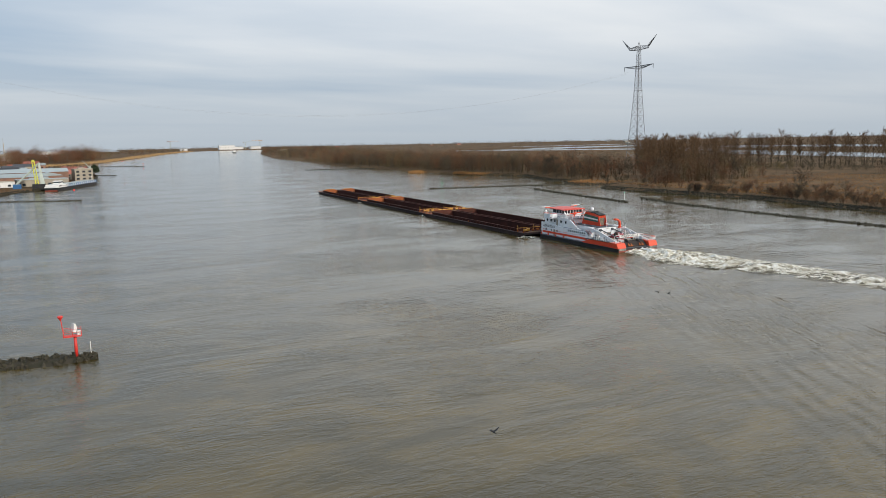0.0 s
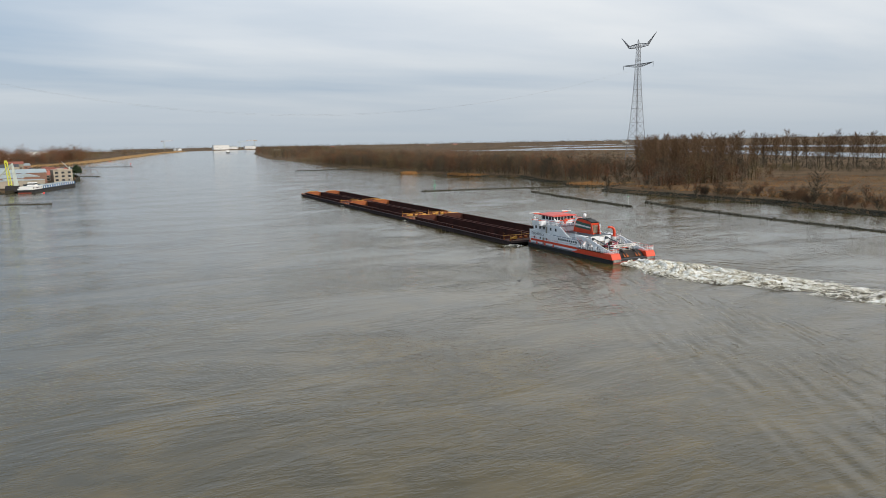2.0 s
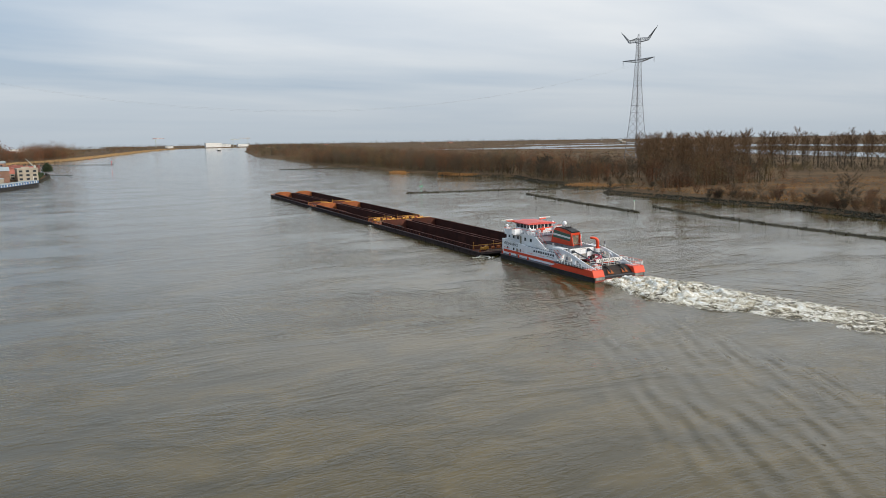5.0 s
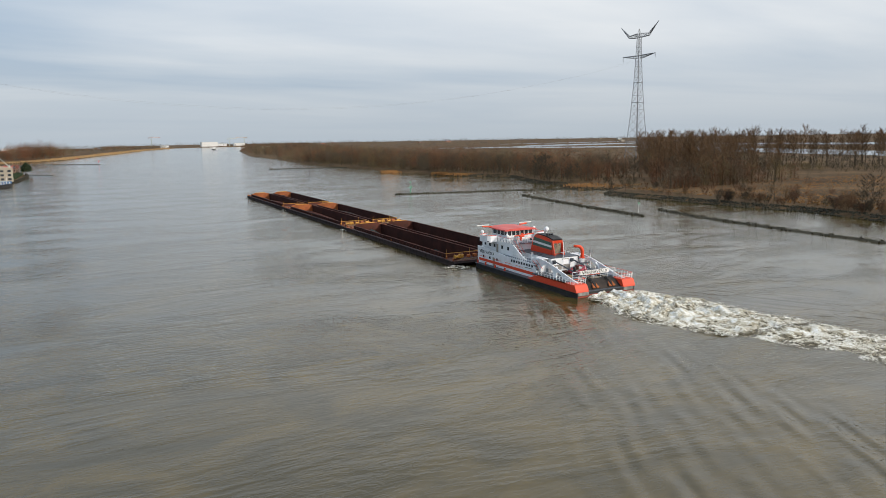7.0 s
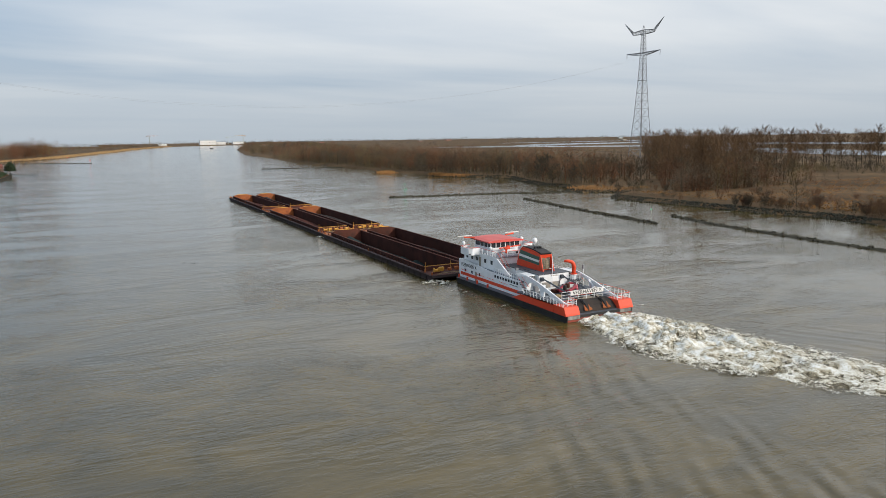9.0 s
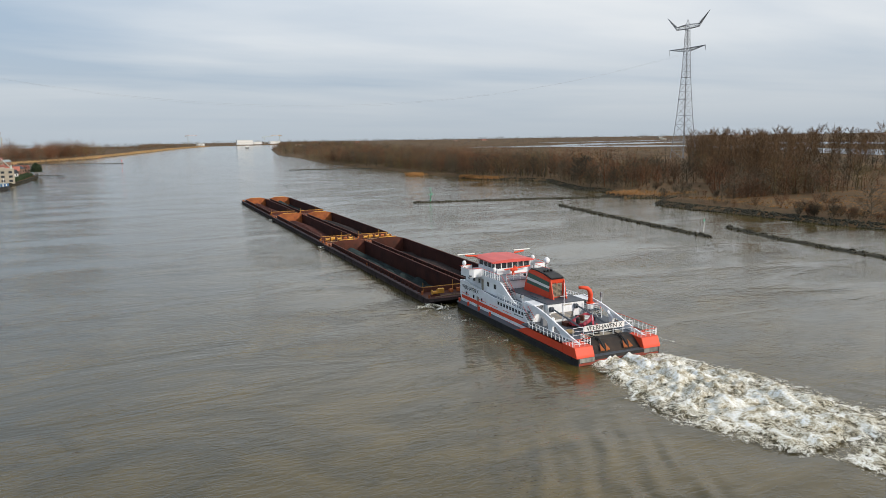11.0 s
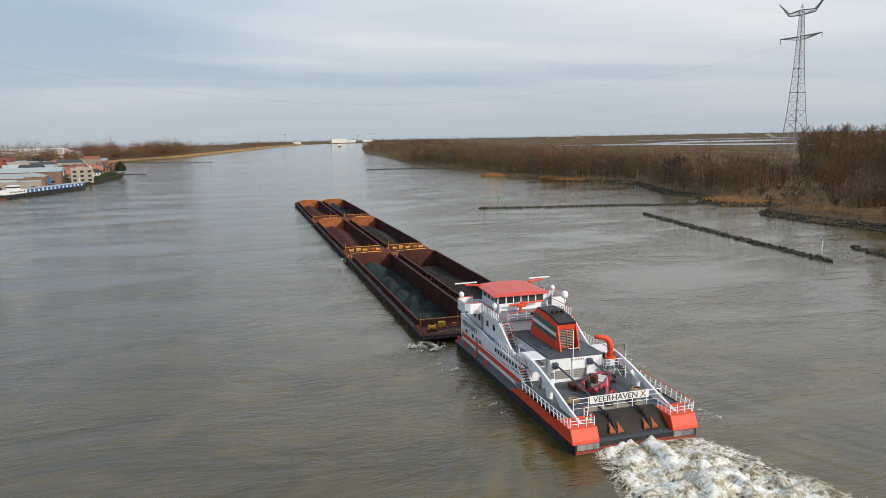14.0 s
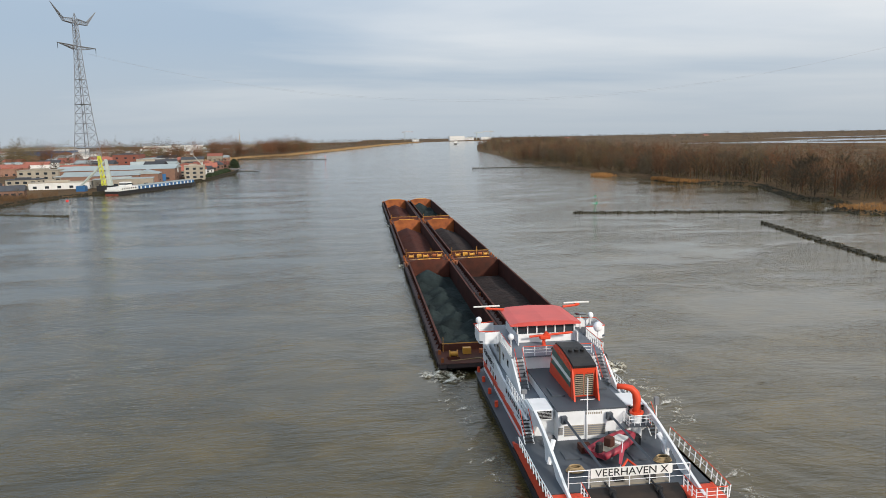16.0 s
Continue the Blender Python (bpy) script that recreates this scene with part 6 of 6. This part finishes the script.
for i in range(60):
    y = hr.uniform(1000, 2300)
    house(-hr.uniform(260, 300 + .42 * y), y, hr.uniform(14, 46), hr.uniform(10, 22), hr.uniform(4, 8), hr.choice((.2, .2, 3)), hr.uniform(-12, 12), hr.choice((WHITEWALL, BRICK, CONCRETE, WHITEWALL)), hr.choice((TILEROOF, SHEETROOF, SHEETROOF, CONCRETE)),
          "outer_town_house", "small flat town building in the distance", "building", 3, 1, group="outer town")
for x, y, w, h in ((429, 3330, 70, 20), (500, 3420, 40, 12), (590, 3480, 50, 12), (230, 3230, 30, 9)):
    house(x, y, w, 40, h, .2, 0, WHITEWALL, SHEETROOF, "dock_hall", "large pale dock hall at the river bend", "hall", 6, 2, group="far dock halls")
for i in range(14):
    a, k = radians(hr.uniform(8, 60)), hr.uniform(2300, 4000)
    house(k * math.sin(a), k * math.cos(a), hr.uniform(12, 32), 14, hr.uniform(4, 7), hr.choice((.2, 3)), 0, hr.choice((CONCRETE, BRICK, CONCRETE)), hr.choice((TILEROOF, DARKROOF, SHEETROOF)),
          "far_farm", "small distant farm building on the plain", "building", 3, 1, group="far farm buildings")
quay = bmesh.new()
for a, b in zip([(424, -168.5), (500, -140.5), (557, -129.5), (640, -127.5)], [(500, -140.5), (557, -129.5), (640, -127.5), (693, -132.5)]):
    d = Vector((b[1] - a[1], b[0] - a[0], 0)).normalized()
    n = Vector((-d.y, d.x, 0)) * 1.2
    p, q = Vector((a[1], a[0], 0)), Vector((b[1], b[0], 0))
    lo = [quay.verts.new((*v.xy, -1.5)) for v in (p, q, q + n, p + n)]
    hi = [quay.verts.new((*v.xy, 1.9)) for v in (p, q, q + n, p + n)]
    quay.faces.new(hi)
    for i in range(4):
        quay.faces.new((lo[i], lo[(i + 1) % 4], hi[(i + 1) % 4], hi[i]))
tagged(part("quay_wall", quay, STONE), "dark stone quay wall along the town", "quay", kind="structure")


def moored_ship():
    a, b = Vector((-158, 421, 0)), Vector((-131, 500, 0))
    d = b - a
    L = d.length
    s = thing("moored_barge", "dark motor barge with blue hatch covers and white deckhouse", "barge", at=pose(a.x, a.y, 0, 0, 0, -math.degrees(math.atan2(d.x, d.y))))
    bm = bmesh.new()
    prism(bm, [(-4.2, 0), (4.2, 0), (5, 3), (5, L - 10), (3.2, L - 3), (0, L), (-3.2, L - 3), (-5, L - 10), (-5, 3)], 'z', -.8, 2.1)
    part("hull", bm, BLACK, s, "dark worn hull")
    part("red_stern_band", boxed(-4.2, 4.2, -.1, .1, 0, .5), BOOTRED, s)
    for i in range(14):
        y = 20 + i * 4.1
        part("hatch_cover", boxed(-4.2, 4.2, y, y + 3.95, 2.1, 3.7 + .1 * (i % 2)), BLUE, s, "blue hatch cover")
        part("hatch_top", boxed(-4.3, 4.3, y + .1, y + 3.8, 3.8, 3.95), SHEETROOF, s)
        part("hatch_post", boxed(4.2, 4.35, y, y + 1.2, 2.2, 3.6), WHITEWALL, s)
    dh = part("deckhouse", boxed(-4.4, 4.4, 2, 18, 2.1, 4.2, bevel=.1), WHITEWALL, s, "white deckhouse")
    part("stern_rail", boxed(-4.5, 4.5, .3, 2, 2.1, 3.0), WHITEWALL, s)
    for i in range(7):
        part("window", boxed(4.39, 4.43, 3 + i * 2, 4 + i * 2, 2.9, 3.6), GLASS, dh)
    wh = part("wheelhouse", boxed(-2.4, 2.4, 10, 15, 4.2, 6.6, bevel=.1), WHITEWALL, s)
    part("window_band", boxed(-2.45, 2.45, 9.95, 15.05, 5.2, 6.0), GLASS, wh)
    part("bow_house", boxed(-2.5, 2.5, L - 9, L - 5, 2.1, 3.3), WHITEWALL, s)
    part("mast", tubed([(0, L - 4, 2), (0, L - 4, 7)], .12, 5), WHITEWALL, s)


def yard_crane():
    c = thing("yard_crane", "lime-yellow slewing crane with a pale green leg frame", "crane", at=pose(-166, 437, 1.6))
    part("base", boxed(-4, 4, -4, 4, -1, 3), BLACK, c)
    bm = bmesh.new()
    for x in (-.9, .9):
        for y in (-.9, .9):
            tube(bm, [(x - 1.0, y, 2), (x * .8 - 2.4, y * .8, 19)], .22, 4)
    for i in range(8):
        z = 3 + i * 2
        f = -1 - (z - 2) / 21 * 1.4
        for (p, q) in (((-.9, -.9), (.9, .9)), ((.9, -.9), (-.9, .9))):
            tube(bm, [(p[0] + f, p[1], z), (q[0] + f, q[1], z + 2)], .14, 4)
    part("lattice_mast", bm, LIME, c, "lime-yellow lattice mast")
    bm = bmesh.new()
    prism(bm, [(1.2, 0), (4.2, 0), (1.6, 18), (.7, 18)], 'y', -1.2, 1.2)
    part("leg", bm, CRANEG, c, "pale green tapered leg")
    part("boom", tubed([(1.2, 0, 17.5), (-14, 0, 3)], .7, 4), CRANEG, c, "pale green folded boom")
    part("cab", boxed(-16, -11, -2, 2, -1, 3.2), BLUE, c, "blue container cab")
    part("mast_head", boxed(-3.2, -1.6, -1, 1, 18.6, 20), LIME, c)


moored_ship()
yard_crane()
m = thing("quay_crane", "slim grey quay crane with a raised jib", "crane", at=pose(-133, 540, 1.8))
part("tower", tubed([(0, 0, -.2), (0, 0, 12)], .7, 4, .4), CRANEG, m)
part("jib", tubed([(0, 0, 10), (-6, 0, 17)], .3, 4, .15), CRANEG, m)
f = thing("river_barge", "small white barge far off on the river", "barge", at=pose(282, 2263, 0, 0, 0, -8))
part("hull", boxed(-5, 5, -35, 35, -.5, 2.5, bevel=.4), BLACK, f)
part("deckhouse", boxed(-4, 4, -30, -16, 2.5, 8), WHITEWALL, f)


def tower_crane(x, y, h, reach, turn, jib, label):
    """A building crane far off: lattice mast, jib with a striped end, counter-jib with its weight."""
    c = thing("tower_crane", label, "crane", group="far cranes", at=pose(x, y, 1.5, 0, 0, turn))
    bm = bmesh.new()
    for k in range(4):
        tube(bm, [((-1, 1, 1, -1)[k], (-1, -1, 1, 1)[k], 0), ((-1, 1, 1, -1)[k], (-1, -1, 1, 1)[k], h)], .35, 4)
    for i in range(int(h / 4)):
        tube(bm, [(-1, -1, i * 4), (1, -1, i * 4 + 4)], .25, 4)
        tube(bm, [(1, 1, i * 4), (-1, 1, i * 4 + 4)], .25, 4)
    part("mast", bm, CRANEG, c)
    for k in range(5):
        part("jib_length", boxed(reach * k / 5, reach * (k + 1) / 5, -.8, .8, h, h + 1.8), jib if k % 2 == 0 else WHITEWALL, c)
    part("counter_jib", boxed(-reach * .3, 0, -.8, .8, h, h + 1.5), jib, c)
    part("counterweight", boxed(-reach * .3, -reach * .3 + 3, -1, 1, h - 3, h), CONCRETE, c)
    part("stay", tubed([(0, 0, h + 7), (reach * .7, 0, h + 1.8)], .2, 4), CRANEG, c)
    part("head", tubed([(0, 0, h), (0, 0, h + 7)], .6, 4, .2), CRANEG, c)


tower_crane(205, 3560, 44, 42, 20, TILEROOF, "far tower crane with a red and white jib")
tower_crane(640, 3600, 40, 40, 160, YELLOW, "far dock crane with a yellow jib")
tower_crane(560, 3560, 34, 36, -15, CRANEG, "far pale green dock crane")
mast = thing("radio_mast", "tall slender pale mast behind the bank trees", "mast", at=pose(-330, 1950, 1.5))
part("shaft", tubed([(0, 0, 0), (0, 0, 40)], 1.5, 8, .8), CONCRETE, mast)
part("aerial", tubed([(0, 0, 40), (0, 0, 52)], .4, 6, .2), CONCRETE, mast)
mark = thing("groyne_mark", "small red mark on the end of a far groyne", "beacon", at=pose(-66, 987, .3))
part("post", tubed([(0, 0, 0), (0, 0, 3.4)], .22, 6), BEACONRED, mark)
part("topmark", boxed(-.6, .6, -.6, .6, 3.4, 4.6), BEACONRED, mark)


# ---------------------------------------------------------------- wake and birds
def with_cover(me, values):
    at = me.attributes.new("cover", 'FLOAT', 'POINT')
    at.data.foreach_set("value", values)
    return me


def foam_piece(y0, y1, seed):
    """Churned water astern: rolling lumps, foam thick amid them and thin at the edges."""
    step = .30 if y0 > -40 else .5
    xs, ys = np.arange(-14, 26, step), np.arange(y0 - 1.0, y1 + 1.0, step)
    vs, fs, cover = [], [], []
    for y in ys:
        d = -y
        c = float(np.interp(d, [0, 10, 20, 28, 40, 60, 84], [1.2, 2.0, 2.6, 6.0, 10.5, 13.0, 15.0]))
        half = float(np.interp(d, [-2, 2, 10, 20, 28, 40, 60, 84], [5.5, 7.0, 9.5, 10.5, 9.5, 7.5, 7.0, 5.0]))
        fade = math.exp(-max(0, d - 14) / 75)
        ends = min(1, (y - ys[0] + .2) / 2.2, (ys[-1] - y + .2) / (2.2 if y1 < 0 else .3))
        for x in xs:
            q = abs(x - c) / half
            env = max(0, 1 - q ** 3.0)
            n1 = abs(noise.noise(Vector((x * .34, y * .26, 7)))) * 2
            n2 = abs(noise.noise(Vector((x * .9 + 5, y * .75, 3)))) * 2
            n3 = noise.noise(Vector((x * 2.2, y * 2.2, 1)))
            z = env * fade * (.50 * n1 + .26 * n2 + .12 * n3) * (1 + .8 * math.exp(-((d - 9) / 10) ** 2)) + .10 * env + .015
            vs.append((x, y - y0, z))
            cover.append(max(0, min(1, 1.2 - q ** 2.5)) * fade * (.66 + .46 * n1) * max(0, min(1, ends)) if q < 1.15 else 0)
    nx = len(xs)
    for j in range(len(ys) - 1):
        for i in range(nx - 1):
            a = j * nx + i
            if max(cover[a], cover[a + 1], cover[a + nx], cover[a + nx + 1]) > .02:
                fs.append((a, a + 1, a + nx + 1, a + nx))
    ob = new("wake_foam", with_cover(from_arrays("wake_foam", vs, fs, FOAM, True), cover))
    ob.matrix_basis = pose(0, y0, 0)
    return tagged(ob, "white and yellowish churned propeller wash astern", "foam", group="wash of the push boat", kind="stuff")


def splash(x, y, rx, ry, seed, thick=.3):
    step = .25
    vs, fs, cover = [], [], []
    n, m = int(2 * rx / step), int(2 * ry / step)
    for j in range(m + 1):
        for i in range(n + 1):
            u, v = i / n * 2 - 1, j / m * 2 - 1
            e = max(0, 1 - u * u - v * v)
            a = abs(noise.noise(Vector((u * rx * .7 + seed, v * ry * .7, seed)))) * 2
            vs.append((u * rx, v * ry, e * (thick * a + .06) + .03))
            cover.append(min(1, e * 1.4) * (.3 + a) * (.02 + 1.15 * thick))
    for j in range(m):
        for i in range(n):
            k = j * (n + 1) + i
            if max(cover[k], cover[k + 1], cover[k + n + 1], cover[k + n + 2]) > .02:
                fs.append((k, k + 1, k + n + 2, k + n + 1))
    ob = new("splash_foam", with_cover(from_arrays("splash_foam", vs, fs, FOAM, True), cover))
    ob.matrix_basis = pose(x, y, 0)
    return tagged(ob, "white broken water along the hulls", "foam", group="broken water at the hulls", kind="stuff")


WASH = [foam_piece(-14, 1.6, 1), foam_piece(-30, -14, 2), foam_piece(-52, -30, 3), foam_piece(-84, -52, 4)]
for p in ((-10.4, 40.0, 3.2, 3.4, 1, .55), (-10.0, 31, 2.4, 8, 2, .05), (-9.4, 18, 2.0, 8, 3, .02), (10.4, 40.0, 3.2, 3.2, 4, .45), (12.5, 29, 3, 9, 5, .12), (-11.3, 117, .9, 3.0, 6, .35), (-11.3, 193, .9, 3.0, 7, .35), (-11.2, 267, 1.4, 3.0, 8, .35), (11, 12, 2.5, 9, 9, .06)):
    MOVING.append(splash(*p))


def bird(scale=1.0):
    b = thing("cormorant", "dark water bird flying low over the river", "bird", group="flying birds")
    bm = bmesh.new()
    tube(bm, [(0, -.45, 0), (0, -.25, .01), (0, .1, .02), (0, .3, .03)], .10 * scale, 7, .07 * scale)
    part("body", bm, BLACK, b)
    part("neck", tubed([(0, .28, .03), (0, .55, .06), (0, .72, .05)], .045, 5, .02), BLACK, b)
    for s in (-1, 1):
        bm = bmesh.new()
        prism(bm, [(0, .18), (s * .35, .22), (s * .75, .02), (s * .72, -.08), (s * .3, -.05), (0, -.12)], 'z', .03, .05)
        w = part("wing", bm, BLACK, b)
        w["side"] = s
    return b


BIRD_A = [(0, -36.2, -46.1, 1.5), (1, -39.2, -27.1, 1.5), (1.5, -39.5, -16.7, 1.5), (2, -40.4, -5.4, 1.5), (3, -42.8, 16.0, 1.5), (3.5, -44.1, 24.4, 1.5), (4, -45.6, 34.3, 1.5), (7, -54.4, 88.8, 1.5), (11, -51.0, 132.8, 1.5), (12.5, -46.5, 161.1, 1.5), (14.5, -37.6, 204.5, 1.5), (16, -36.0, 259.2, 1.5)]
BIRD_B = [(0, -35.5, -48.3, 1.5), (1.5, -37.8, -18.4, 1.5), (3.5, -42.0, 23.1, 1.5), (7, -52.2, 87.4, 1.5), (11, -49.2, 131.0, 1.5), (12.5, -44.8, 160.2, 1.5), (14.5, -35.2, 207.3, 1.5), (16, -30.0, 259.3, 1.5)]
BIRD_C = [(0, -96.7, -90.2, 2.5), (0.5, -96.7, -95.0, 2.5), (16, -97.0, -240.0, 2.5)]
FLOCK = [(bird(), BIRD_A), (bird(), BIRD_B), (bird(), BIRD_C)]


# ---------------------------------------------------------------- what moves
def motions():
    """The convoy, its cargo and the water about it go up the river together; the wash heaves; birds fly low upstream."""
    for ob in MOVING + [river_water]:
        base = ob.matrix_basis.copy()
        walk(ob, [(t, Matrix.Translation((0, d, 0)) @ base) for t, d in RUN])
    times = [p[0] for p in RUN]
    gone = [p[1] for p in RUN]
    for k, ob in enumerate(WASH):
        base = ob.matrix_basis.copy()
        rows = []
        for i in range(41):
            t = i * 0.4
            rows.append((t, Matrix.Translation((0.10 * math.sin(2.1 * t + k), float(np.interp(t, times, gone)) + 0.25 * math.sin(1.7 * t + 2 * k), 0.05 * math.sin(2.9 * t + 1.3 * k))) @ base))
        walk(ob, rows)
    for k, (b, path) in enumerate(FLOCK):
        ts = [p[0] for p in path]
        head = math.degrees(math.atan2(-(path[-1][1] - path[0][1]), path[-1][2] - path[0][2]))
        walk(b, [(t, pose(x, y, z, 0, 0, head)) for t, x, y, z in path])
        for w in b.children:
            if w.name.startswith("wing"):
                walk(w, [(i * 0.1, pose(0, 0, 0, 0, w["side"] * -28 * math.sin(i * 1.35 + k), 0)) for i in range(161)])


motions()
